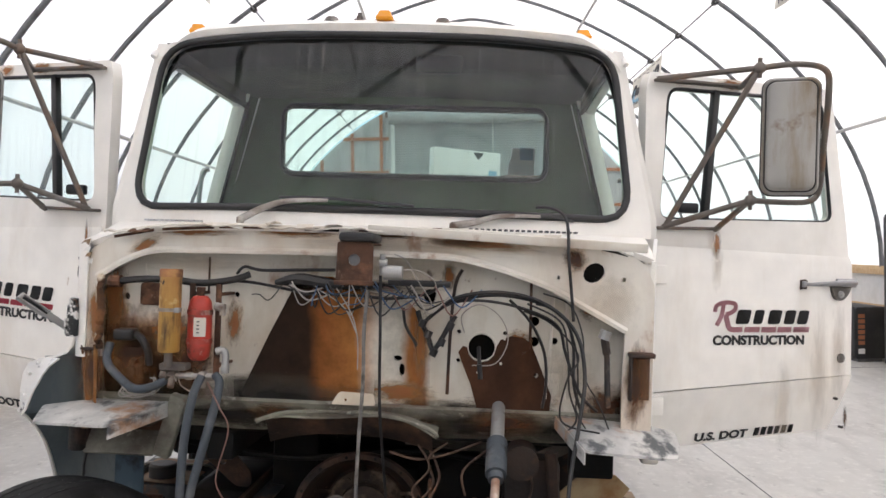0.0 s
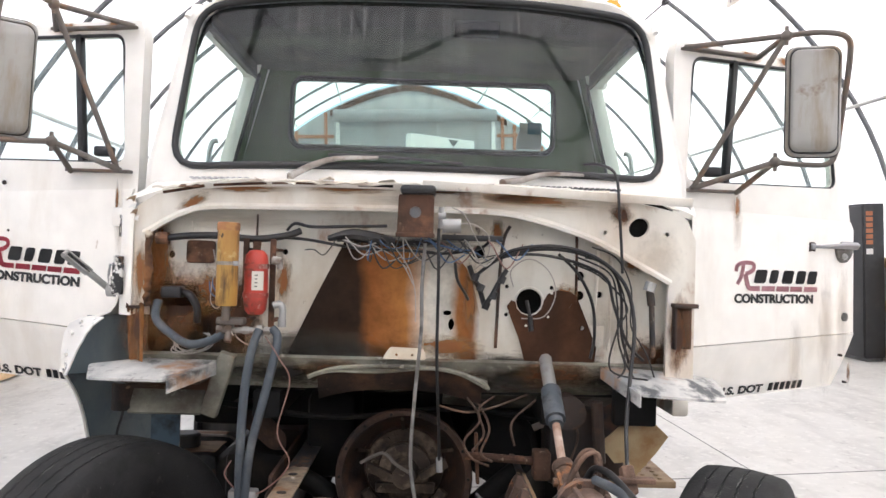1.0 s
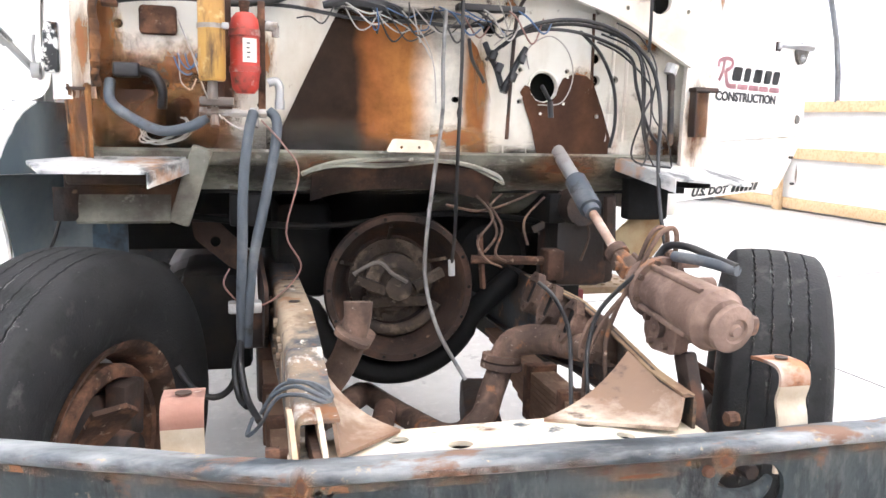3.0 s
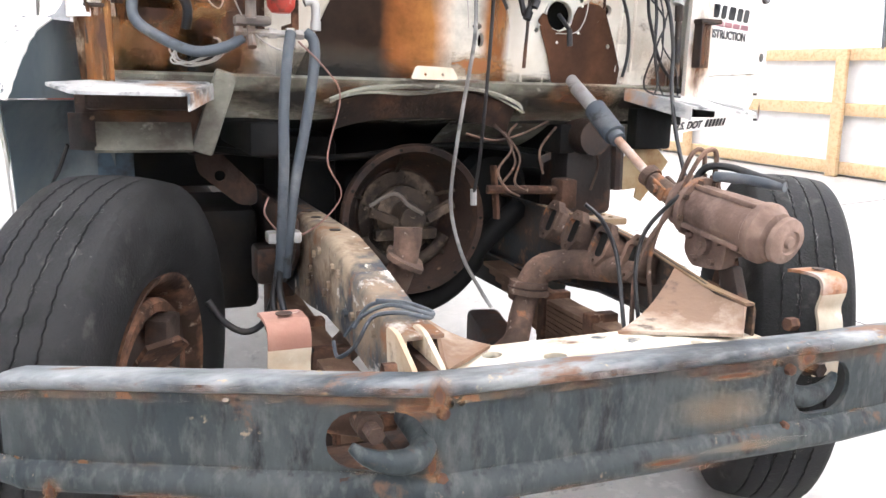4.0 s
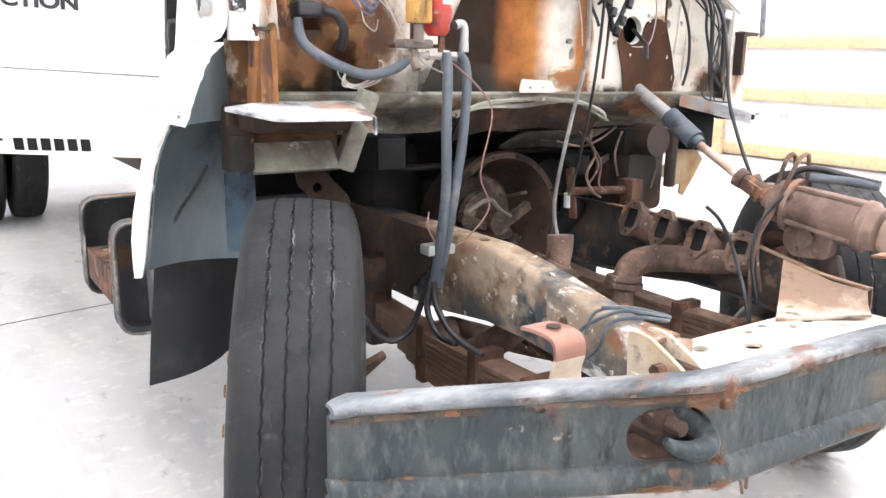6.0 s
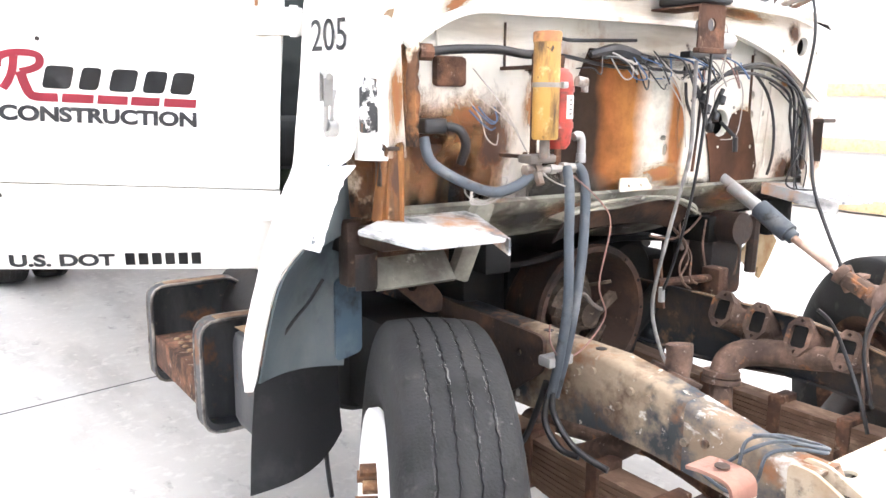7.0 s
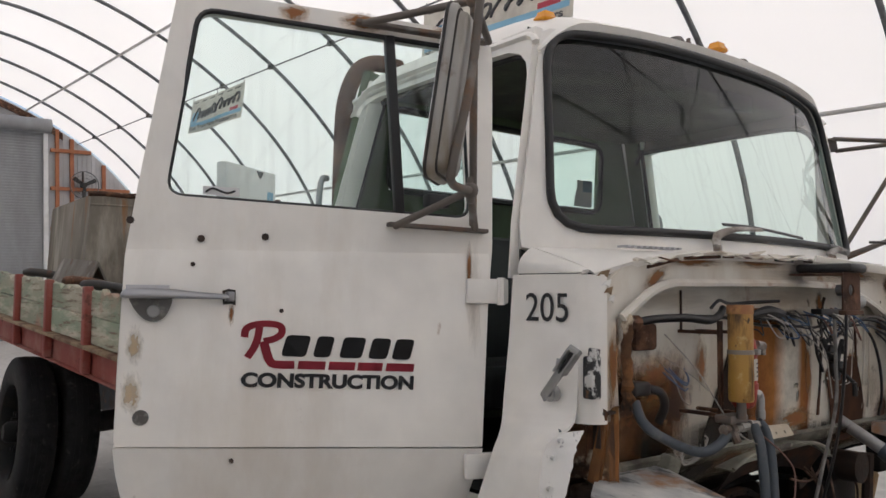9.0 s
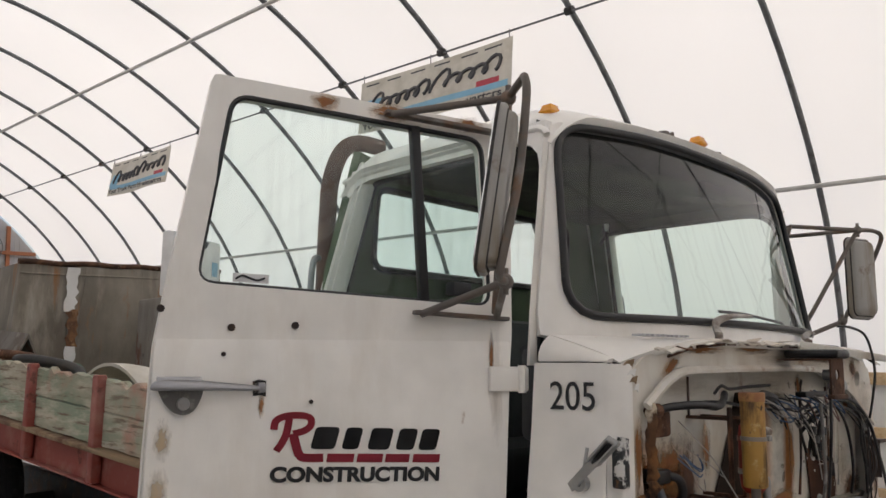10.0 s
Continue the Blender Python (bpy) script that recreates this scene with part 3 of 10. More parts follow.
def rounded(x0, y0, x1, y1, r, n=5):
    out = []
    for cx, cy, a0 in ((x1 - r, y1 - r, 0), (x0 + r, y1 - r, 90), (x0 + r, y0 + r, 180), (x1 - r, y0 + r, 270)):
        for k in range(n + 1):
            a = radians(a0 + 90 * k / n)
            out.append((cx + r * math.cos(a), cy + r * math.sin(a)))
    return out


def round_poly(pts, r, n=4):
    """Rounds the corners of a polygon."""
    out = []
    for i, p in enumerate(pts):
        a, p, b = Vector(pts[i - 1]), Vector(p), Vector(pts[(i + 1) % len(pts)])
        k = min(r, (a - p).length * 0.45, (b - p).length * 0.45)
        s, e = p + (a - p).normalized() * k, p + (b - p).normalized() * k
        for j in range(n + 1):
            t = j / n
            out.append(tuple((1 - t) ** 2 * s + 2 * t * (1 - t) * p + t * t * e))
    return out


def grid(bm, fn, us, vs):
    g = [[bm.verts.new(fn(u, v)) for v in vs] for u in us]
    for i in range(len(us) - 1):
        for j in range(len(vs) - 1):
            bm.faces.new((g[i][j], g[i + 1][j], g[i + 1][j + 1], g[i][j + 1]))
    return g


def lin(a, b, n):
    return [a + (b - a) * k / n for k in range(n + 1)]


def thicken(bm, d):
    bmesh.ops.recalc_face_normals(bm, faces=bm.faces)
    bmesh.ops.solidify(bm, geom=bm.faces[:], thickness=d)
    return bm


# ---- the hall ----
HX, HA, HB, HZ = 1.0, 6.2, 5.7, 1.45   # axis, half width, rise and height of the low wall
Y0, Y1 = -16.2, 23.3


def arch(a, grow=0.0):
    c = math.cos(a)
    return Vector((HX - (HA + grow) * math.copysign(abs(c) ** (4 / 3), c), 0, HZ + (HB + grow) * math.sin(a)))


def arch_top(x):
    return HZ + HB * math.sqrt(max(0.0, 1 - min(1.0, abs(x - HX) / HA) ** 1.5))


def lettered(text, size, wide, m, mat, parent, label, bold=0.022):
    """Raised letters of the built-in font, laid in the xy plane of m."""
    cu = bpy.data.curves.new("lettering", "FONT")
    cu.body, cu.size, cu.extrude, cu.offset = text, size, 0.0006, size * bold
    tmp = new("lettering", cu)
    me = bpy.data.meshes.new_from_object(tmp.evaluated_get(bpy.context.evaluated_depsgraph_get()))
    bpy.data.objects.remove(tmp)
    xs = [v.co.x for v in me.vertices]
    k = wide / (max(xs) - min(xs))
    me.transform(m @ Matrix.Diagonal((k, 1, 1, 1)))
    me.materials.clear()
    me.materials.append(mat)
    ob = new("lettering", me)
    ob.parent = parent
    return tagged(ob, label)


# unseen outdoor ground, kept pale to bounce light up into the low fabric
bm = nb()
box(bm, (-300, -300, -0.45), (300, 300, -0.205))
tagged(part("ground", bm, PANELW, smooth=0), "unseen pale ground added to bounce light onto the hall fabric", "ground", kind="structure")
bm = nb()
box(bm, (-9, -20, -0.2), (11, 28, 0.0))
floor = tagged(part("floor", bm, CONCRETE, smooth=0), "pale smooth concrete hall floor with fine joints", "floor", kind="structure")
bm = nb()
for x in (-2.3, 2.72):
    box(bm, (x - 0.004, Y0, 0.0), (x + 0.004, Y1, 0.002))
for y in (-4.0, 2.9, 9.0, 15.0):
    box(bm, (-5.1, y - 0.004, 0.0), (7.1, y + 0.004, 0.0025))
part("joint", bm, GREYPRINT, floor, "dark saw-cut joints", smooth=0)
bm = nb()
grid(bm, lambda a, y: arch(a, 0.05) + Vector((0, y, 0)), lin(0, math.pi, 56), lin(Y0, Y1, 40))
tagged(part("ceiling", bm, FABRIC, smooth=60), "white translucent fabric roof stretched over steel hoops", "roof", kind="structure")
PUR = (0.388, 0.834, 1.086, math.pi - 1.086, math.pi - 0.834, math.pi - 0.388)
CORDS = (0.834, math.pi - 0.834)
y = 3.79 - 2.0 * 10
while y < Y1 + 0.1:
    bm = nb()
    tube(bm, [arch(a) + Vector((0, y, 0)) for a in lin(0, math.pi, 48)], 0.036, 8, 1)
    hoop = tagged(part("roof_hoop", bm, STEELP, smooth=60), "galvanised steel pipe hoop carrying the fabric roof", "hoop", "roof hoops", "structure")
    for a in CORDS:
        bm = nb()
        p = arch(a, -0.03) + Vector((0, y, 0))
        rod(bm, p - Vector((0, 0.05, 0)), p + Vector((0, 0.05, 0)), 0.05, 8)
        part("clamp", bm, BLACK, hoop, "dark pipe clamp")
    y += 2.0
for a in PUR:
    bm = nb()
    p = arch(a, -0.05)
    rod(bm, p + Vector((0, Y0, 0)), p + Vector((0, Y1, 0)), 0.014 if a in CORDS else 0.028, 8)
    tagged(part("roof_purlin", bm, STEELP if a in CORDS else PALEPIPE, smooth=60), "thin steel pipe running along the hoops" if a in CORDS else "pale grey pipe running along the hoops", "purlin", "roof purlins", "structure")
for side in (-1, 1):
    wx = HX + side * HA
    bm = nb()
    box(bm, (wx + side * 0.06, Y0, 0), (wx + side * 0.10, Y1, HZ))
    wall = tagged(part("wall_east" if side > 0 else "wall_west", bm, PANELW, smooth=0), "low white panel wall behind a pine stud frame", "wall", kind="structure")
    for z in (0.10, 0.78, HZ - 0.05):
        bm = nb()
        box(bm, (wx - 0.03, Y0, z - 0.07), (wx + 0.05, Y1, z + 0.07), 0.004)
        part("rail", bm, WOOD, wall, "pale pine rail")
    yy = 4.25 - 2.44 * 8
    while yy < Y1:
        bm = nb()
        xa = wx - side * 0.035
        box(bm, (xa - side * 0.055, yy - 0.07, 0), (xa, yy + 0.07, HZ), 0.004)
        part("post", bm, WOOD, wall, "pale pine post")
        yy += 2.44
# end walls
DX0, DX1, DTOP = -1.35, 3.72, 6.0
for nm, yy, sg in (("wall_north", Y1, 1), ("wall_south", Y0, -1)):
    outer = [(HX - HA, 0)] + [(arch(a)[0], arch(a)[2]) for a in lin(0, math.pi, 40)] + [(HX + HA, 0)]
    holes = [[(DX0, 0.02), (DX1, 0.02), (DX1, DTOP), (DX0, DTOP)]] if sg > 0 else []
    bm = nb()
    sheet(bm, outer, holes, lambda u, v: (u, yy, v), (0, 0.08 * sg, 0))
    wall = tagged(part(nm, bm, CLADDING, smooth=0), "pale corrugated sheet end wall with orange steel framing" if sg > 0 else "pale plain sheet end wall", "wall", kind="structure")
    if sg > 0:
        for x in (4.05, 4.45, 5.35, 6.3, -1.75, -2.7, -3.7, -4.6):
            bm = nb()
            box(bm, (x - 0.05, yy - 0.1, 0), (x + 0.05, yy - 0.01, arch_top(x) - 0.05))
            part("stud", bm, ORANGE, wall, smooth=0)
        for z in (0.9, 2.0, 3.15, 4.3, 5.4):
            d = HA * (1 - (max(0, z - HZ) / HB) ** 2) ** (2 / 3)
            for xa, xb in ((DX1 + 0.15, HX + d - 0.03), (HX - d + 0.03, DX0 - 0.15)):
                bm = nb()
                box(bm, (xa, yy - 0.13, z - 0.05), (xb, yy - 0.03, z + 0.05))
                part("girt", bm, ORANGE, wall, smooth=0)
        for x in lin(3.85, 7.0, 24) + lin(-5.0, -1.5, 26):
            bm = nb()
            box(bm, (x - 0.015, yy - 0.018, 0), (x + 0.015, yy - 0.001, arch_top(x) - 0.03))
            part("cladding_rib", bm, CLADDING, wall, smooth=0)
        bm = nb()
        g = lin(-1.6, 4.2, 40)
        grid(bm, lambda x, v: (x, yy - 0.05, arch_top(x) - 0.06 - 0.20 * v), g, (0, 1))
        thicken(bm, 0.03)
        part("fascia_board", bm, RUSTM, wall, "brown board under the end hoop", smooth=60)
bm = nb()
box(bm, (DX0, Y1 - 0.02, 0.0), (DX1, Y1 + 0.03, DTOP))
rolldoor = tagged(part("door_1", bm, ROLLDOOR, smooth=0), "closed grey steel roller door with horizontal slats", "door", kind="structure")
for k in range(75):
    bm = nb()
    box(bm, (DX0 + 0.02, Y1 - 0.035, k * 0.08 + 0.005), (DX1 - 0.05, Y1 - 0.02, k * 0.08 + 0.07), 0.005)
    part("slat", bm, ROLLDOOR, rolldoor)
bm = nb()
rod(bm, (DX0 - 0.15, Y1 - 0.3, DTOP + 0.05), (DX1 + 0.1, Y1 - 0.3, DTOP + 0.05), 0.20, 20)
part("roller_housing", bm, ROLLDOOR, rolldoor, "round grey roller housing")
for x in (DX1 - 0.04, DX0 - 0.08, 1.9):
    bm = nb()
    box(bm, (x, Y1 - 0.12 if x != 1.9 else Y1 - 0.05, 0), (x + (0.12 if x != 1.9 else 0.02), Y1 - 0.036, DTOP - 0.15))
    part("track", bm, PANELW, rolldoor, "white door track", smooth=0)

# wall fan
fan = thing("wall_fan", "dark three-bladed fan fixed to the end wall framing", "fan", Matrix.Translation((4.75, Y1 - 0.14, 4.42)))
bm = nb()
tube(bm, [(0.40 * math.cos(a), -0.10, 0.40 * math.sin(a)) for a in lin(0, 2 * math.pi, 32)], 0.015, 6, 1)
for r in (0.3, 0.2, 0.1):
    tube(bm, [(r * math.cos(a), -0.16, r * math.sin(a)) for a in lin(0, 2 * math.pi, 28)], 0.006, 5, 1)
part("guard", bm, STEELP, fan, "wire guard rings", 60)
for k in range(3):
    a = 0.5 + k * 2 * math.pi / 3
    bm = nb()
    u, v = Vector((math.cos(a), 0, math.sin(a))), Vector((-math.sin(a), 0.35, math.cos(a)))
    vs = [u * 0.06 - v * 0.04, u * 0.35 - v * 0.07, u * 0.37 + v * 0.05, u * 0.06 + v * 0.05]
    bm.faces.new([bm.verts.new(q + Vector((0, -0.1, 0))) for q in vs])
    thicken(bm, 0.01)
    part("blade", bm, BLACK, fan, "dark fan blade")
bm = nb()
rod(bm, (0, -0.16, 0), (0, 0.12, 0), 0.07, 14)
bar(bm, (0, 0.05, -0.42), (0, 0.05, 0.42), 0.05, 0.04)
part("motor", bm, BLACK, fan, "dark motor on its bracket")

# hanging banners
def banner(x, y0, y1, z0, z1, face, seed):
    """A vinyl sheet hung along the hall; face is the side (x sign) that bears the print. Lettering runs to the reader's right."""
    rnd = random.Random(seed)
    w, h = y1 - y0, z1 - z0
    ph = rnd.uniform(0, 6)

    def bp(u, v, off=0.0):
        yy = y1 - u * w if face < 0 else y0 + u * w
        return Vector((x + face * off + 0.035 * math.sin(u * 7 + ph + v) * (1.1 - v) + 0.10 * (1 - v) * face, yy, z0 + v * h - 0.02 * math.sin(u * math.pi)))

    th = thing("banner", "cream vinyl banner with dark script, blue stripe and small print", "banner", group="hanging banners")
    bm = nb()
    grid(bm, bp, lin(0, 1, 24), lin(0, 1, 6))
    thicken(bm, 0.002)
    part("sheet", bm, BANNER, th, "creased cream vinyl", 60)

    def patch(name, pts, mat, label=""):
        bm = nb()
        lo, hi = pts[0], pts[1]
        grid(bm, lambda u, v: bp(u + (v - lo[1]) * (pts[2] if len(pts) > 2 else 0), v, 0.006), lin(lo[0], hi[0], 8), lin(lo[1], hi[1], 2))
        part(name, bm, mat, th, label, 60)

    patch("stripe", ((0.02, 0.19), (0.98, 0.30)), BLUE, "light blue stripe")
    patch("stripe", ((0.0, 0.30), (0.12, 0.62), 0.15), BLUE, "blue starburst shape")
    patch("sticker", ((0.80, 0.30), (0.93, 0.40)), LOGORED, "small red mark")
    for a in (0.04, 0.2, 0.37, 0.53, 0.70, 0.84):
        patch("small_print", ((a, 0.90), (a + 0.10, 0.93)), GREYPRINT, "illegible small print")
    # script-like dark shapes: rows of slanted loops, each with a tall opening stroke
    for u0, u1, n in ((0.10, 0.50, 6), (0.55, 0.93, 5)):
        bm = nb()
        pts = []
        for k in range(n * 10 + 1):
            turn = 2 * math.pi * k / 10
            size = 0.17 if k < 10 else (0.13 if k > n * 10 - 8 else 0.085)
            lift = -size * math.cos(turn)
            u = u0 + (u1 - u0) * k / (n * 10) - 0.026 * math.sin(turn) + 0.16 * lift
            pts.append(bp(u, 0.545 + 0.16 * (u - 0.5) + (size - 0.085) * 0.6 + lift, 0.010))
        tube(bm, pts, 0.024, 5, 1, 1.0)
        part("script_shape", bm, GREYPRINT, th, "dark looping script shape", 60)
    # bottom line
    p0 = bp(0.04, 0.05, 0.030)
    ax = Vector((0, -1 if face < 0 else 1, 0))
    m = Matrix((ax, Vector((0, 0, 1)), ax.cross(Vector((0, 0, 1))))).transposed().to_4x4()
    m.translation = p0
    lettered("Your Truck Parts Headquarters", h * 0.17, w * 0.92, m, GREYPRINT, th, "dark lettering along the bottom edge", 0.03)
    for u in (0.02, 0.5, 0.98):
        bm = nb()
        a = bp(u, 0.99)
        rod(bm, a, (x, a.y, z1 + 0.10), 0.006, 6)
        part("tie", bm, CABLE, th, "short tie cord")
    return th


PA = arch(math.pi - 0.834, -0.05)
banner(PA.x, 4.6, 7.35, 4.80, PA.z - 0.07, -1, 1)
banner(PA.x, 12.8, 15.2, 4.85, PA.z - 0.07, -1, 2)
PB = arch(0.834, -0.05)
banner(PB.x, 4.4, 7.0, 4.85, PB.z - 0.07, 1, 3)

# cabinets along the east wall
def cabinet(x0, y0, x1, y1, h, label):
    th = thing("cabinet", label, "cabinet", Matrix.Translation((x0, y0, 0)), "cabinets along the wall")
    w, d = x1 - x0, y1 - y0
    bm = nb()
    box(bm, (0.02, 0.0, 0.05), (w, d, h), 0.012)
    part("body", bm, CABINET, th, "black painted steel body")
    bm = nb()
    box(bm, (0.06, 0.03, 0.0), (w - 0.03, d - 0.03, 0.05))
    part("plinth", bm, STEELP, th, "pale metal foot rail", 0)
    for k in range(2):
        a, b = d * k / 2 + 0.015, d * (k + 1) / 2 - 0.015
        bm = nb()
        box(bm, (0.0, a, 0.07), (0.018, b, h - 0.03), 0.006)
        dr = part("door", bm, CABINET, th, "black cabinet door")
        hy = b - 0.05 if k == 0 else a + 0.05
        bm = nb()
        tube(bm, [(0.0, hy, 1.0), (-0.035, hy, 1.02), (-0.035, hy, 1.12), (0.0, hy, 1.14)], 0.007, 6, 4)
        part("handle", bm, STEELP, dr, "grey bow handle", 60)
    bm = nb()
    for z in lin(h - 0.14, h - 0.55, 5):
        box(bm, (0.05, -0.003, z - 0.03), (0.15, 0.0, z + 0.03))
    part("sticker", bm, ORANGE, th, "faded orange stickers", 0)
    bm = nb()
    box(bm, (0.05, -0.004, h - 0.72), (0.15, 0.0, h - 0.64))
    part("paper_label", bm, PANELW, th, "small white paper label", 0)


cabinet(6.76, 7.95, 7.08, 8.95, 2.25, "tall black two-door steel cabinet with orange stickers")
cabinet(6.62, 9.5, 7.08, 10.4, 0.85, "low black steel cabinet beside the pine wall")

# ---- the truck ----
truck = thing("truck", "stripped white conventional truck with no hood, both doors open", "truck", TRUCK)


def tpart(name, bm, mat, label="", parent=None, smooth=35.0):
    return part(name, bm, mat, parent or truck, label, smooth)


# cab shell
def front_y(x, z):
    """How far back the curved cab front lies."""
    h = (z - 2.0) / 0.65
    return 0.04 + 0.17 * h + (0.20 - 0.06 * h) * (abs(x) / 0.95) ** 2.2


WS = round_poly([(-0.935, 2.012), (0.935, 2.012), (0.868, 2.652), (0.45, 2.676), (-0.45, 2.676), (-0.868, 2.652)], 0.12, 6)


def dense(loop, n):
    """n points evenly round a closed loop."""
    p = [Vector(q) for q in loop]
    cum = [0.0]
    for i in range(len(p)):
        cum.append(cum[-1] + (p[(i + 1) % len(p)] - p[i]).length)
    out = []
    for k in range(n):
        s = cum[-1] * k / n
        i = max(j for j in range(len(p)) if cum[j] <= s + 1e-12)
        t = (s - cum[i]) / max(1e-9, cum[i + 1] - cum[i])
        out.append(tuple(p[i].lerp(p[(i + 1) % len(p)], t)))
    return out


def ring_surface(bm, a, b, fa, fb, steps):
    """A band between two loops of the same count."""
    rows = []
    for s in range(steps + 1):
        t = s / steps
        row = []
        for p, q in zip(a, b):
            u, v = p[0] + (q[0] - p[0]) * t, p[1] + (q[1] - p[1]) * t
            row.append(bm.verts.new((u, fa(u, v) * (1 - t) + fb(u, v) * t, v)))
        rows.append(row)
    n = len(a)
    for r0, r1 in zip(rows, rows[1:]):
        for i in range(n):
            j = (i + 1) % n
            bm.faces.new((r0[i], r0[j], r1[j], r1[i]))
    return rows


N = 120
outer = []
for x, z in dense(WS, N):
    cx, cz = 0.0, 2.32
    dx, dz = x - cx, z - cz
    # the same angle on the cab's outline
    side_x = 1.02 - 0.235 * max(0.0, z - 2.05)
    kx = side_x / abs(dx) if abs(dx) > 1e-6 else 99
    k = kx
    for _ in range(6):
        up = 0.39 - 0.10 * min(1.3, abs(dx * k) / 0.9) ** 5
        kz = (up if dz > 0 else 0.375) / abs(dz) if abs(dz) > 1e-6 else 99
        k = min(kx, kz)
    outer.append((cx + dx * k, cz + dz * k))
bm = nb()
ring_surface(bm, dense(WS, N), outer, front_y, front_y, 4)
thicken(bm, 0.03)
tpart("cab_front", bm, WHITE, "white painted windscreen surround", smooth=50)
bm = nb()
inner = [(x * 0.99, 2.32 + (z - 2.32) * 0.985) for x, z in dense(WS, 60)]
c = bm.verts.new((0, front_y(0, 2.32) + 0.012, 2.32))
rings = []
for s in (0.33, 0.66, 1.0):
    rings.append([bm.verts.new((x * s, front_y(x * s, 2.32 + (z - 2.32) * s) + 0.012, 2.32 + (z - 2.32) * s)) for x, z in inner])
for i in range(60):
    j = (i + 1) % 60
    bm.faces.new((c, rings[0][i], rings[0][j]))
    for a, b in zip(rings, rings[1:]):
        bm.faces.new((a[i], b[i], b[j], a[j]))
windscreen = tpart("windscreen", bm, GLASS, "dusty green-tinted curved windscreen", smooth=60)
windscreen.visible_shadow = False
bm = nb()
path = [Vector((x, front_y(x, z) - 0.006, z)) for x, z in dense(WS, N)]
tube(bm, path + [path[0]], 0.0135, 8, 1)
tpart("windscreen_seal", bm, SEAL, "thick black rubber windscreen seal", smooth=60)

# roof
def roof_p(u, v):
    x = u * (0.90 + 0.035 * min(1.0, 2.5 * v))
    yf = front_y(x * 0.92, 2.70) - 0.012
    yb = 1.53 - 0.13 * abs(u) ** 3
    y = yf + (yb - yf) * v
    r = max(0.0, 1 - v / 0.22)
    z = 2.795 - 0.03 * u * u - 0.11 * (max(0, abs(u) - 0.78) / 0.22) ** 2 - 0.075 * r ** 2 - 0.10 * (max(0, v - 0.85) / 0.15) ** 2
    return (x, y, z)


bm = nb()
grid(bm, roof_p, [math.sin(a) for a in lin(-math.pi / 2, math.pi / 2, 32)], lin(0, 1, 24))
thicken(bm, 0.025)
tpart("roof", bm, WHITE, "white domed cab roof", smooth=60)
bm = nb()
grid(bm, lambda u, v: (u * 0.85, 0.30 + 0.08 * u * u + (1.18 - 0.12 * abs(u) ** 3) * v, 2.665 + 0.05 * math.cos(u * 1.4)), lin(-1, 1, 12), lin(0, 1, 6))
thicken(bm, 0.012)
tpart("headliner", bm, HEADLINER, "dark stained headliner")
for x, y in ((-0.775, 0.41), (0.762, 0.41), (0.0, 0.265)):
    bm = nb()
    z = 2.722 if abs(x) > 0.5 else 2.742
    box(bm, (x - 0.034, y - 0.03, z), (x + 0.034, y + 0.035, z + 0.040), 0.012)
    for v in bm.verts:
        if v.co.z > z + 0.02:
            v.co.x = x + (v.co.x - x) * 0.72
            v.co.y = y + (v.co.y - y) * 0.72
    tpart("marker_lamp", bm, AMBER, "amber roof marker lamp")
for x, y in ((-0.21, 0.30), (-0.105, 0.32), (0.218, 0.30)):
    bm = nb()
    z = 2.755
    rod(bm, (x, y, z - 0.01), (x, y, z + 0.010), 0.034, 12, 0.022)
    if x == -0.105:
        rod(bm, (x, y, z), (x, y, z + 0.035), 0.008, 8)
        rod(bm, (x - 0.012, y, z + 0.02), (x + 0.012, y, z + 0.02), 0.005, 6)
    tpart("roof_fitting", bm, BROWNBAR, "empty grey roof lamp base")

# back and side walls of the cab
def back_y(x):
    return 1.53 - 0.12 * min(1.0, abs(x) / 1.03) ** 4


bm = nb()
xs = [-1.03, -0.98, -0.90, -0.80, -0.70, -0.4, 0, 0.4, 0.70, 0.80, 0.90, 0.98, 1.03]
zs = [1.12, 1.5, 1.9, 2.24, 2.28, 2.64, 2.68, 2.76]
g = {}
for x in xs:
    for z in zs:
        g[x, z] = bm.verts.new((x * (1 - 0.13 * max(0, z - 2.1) / 0.6) if abs(x) > 0.75 else x, back_y(x) - 0.05 * max(0, z - 2.2), z))
for i in range(len(xs) - 1):
    for j in range(len(zs) - 1):
        if -0.71 < (xs[i] + xs[i + 1]) / 2 < 0.71 and 2.27 < (zs[j] + zs[j + 1]) / 2 < 2.65:
            continue
        bm.faces.new((g[xs[i], zs[j]], g[xs[i + 1], zs[j]], g[xs[i + 1], zs[j + 1]], g[xs[i], zs[j + 1]]))
thicken(bm, 0.035)
tpart("cab_back", bm, INTERIOR, "grey-green lined cab back panel", smooth=60)
bm = nb()
sheet(bm, rounded(-0.70, 2.28, 0.70, 2.64, 0.05), [], lambda u, v: (u, 1.475 - 0.05 * (v - 2.2), v), (0, 0.006, 0))
rg = tpart("rear_window", bm, GLASS_SIDE, "wide rear window glass")
rg.visible_shadow = False
bm = nb()
sheet(bm, round_poly([(0.50, 2.302), (0.64, 2.302), (0.64, 2.445), (0.565, 2.440), (0.515, 2.447), (0.523, 2.405), (0.505, 2.36)], 0.008, 2), [], lambda u, v: (u, 1.466 - 0.05 * (v - 2.2), v), (0, 0.001, 0))
note = tpart("window_notice", bm, CLADDING, "grey paper notice on the rear window", smooth=0)
bm = nb()
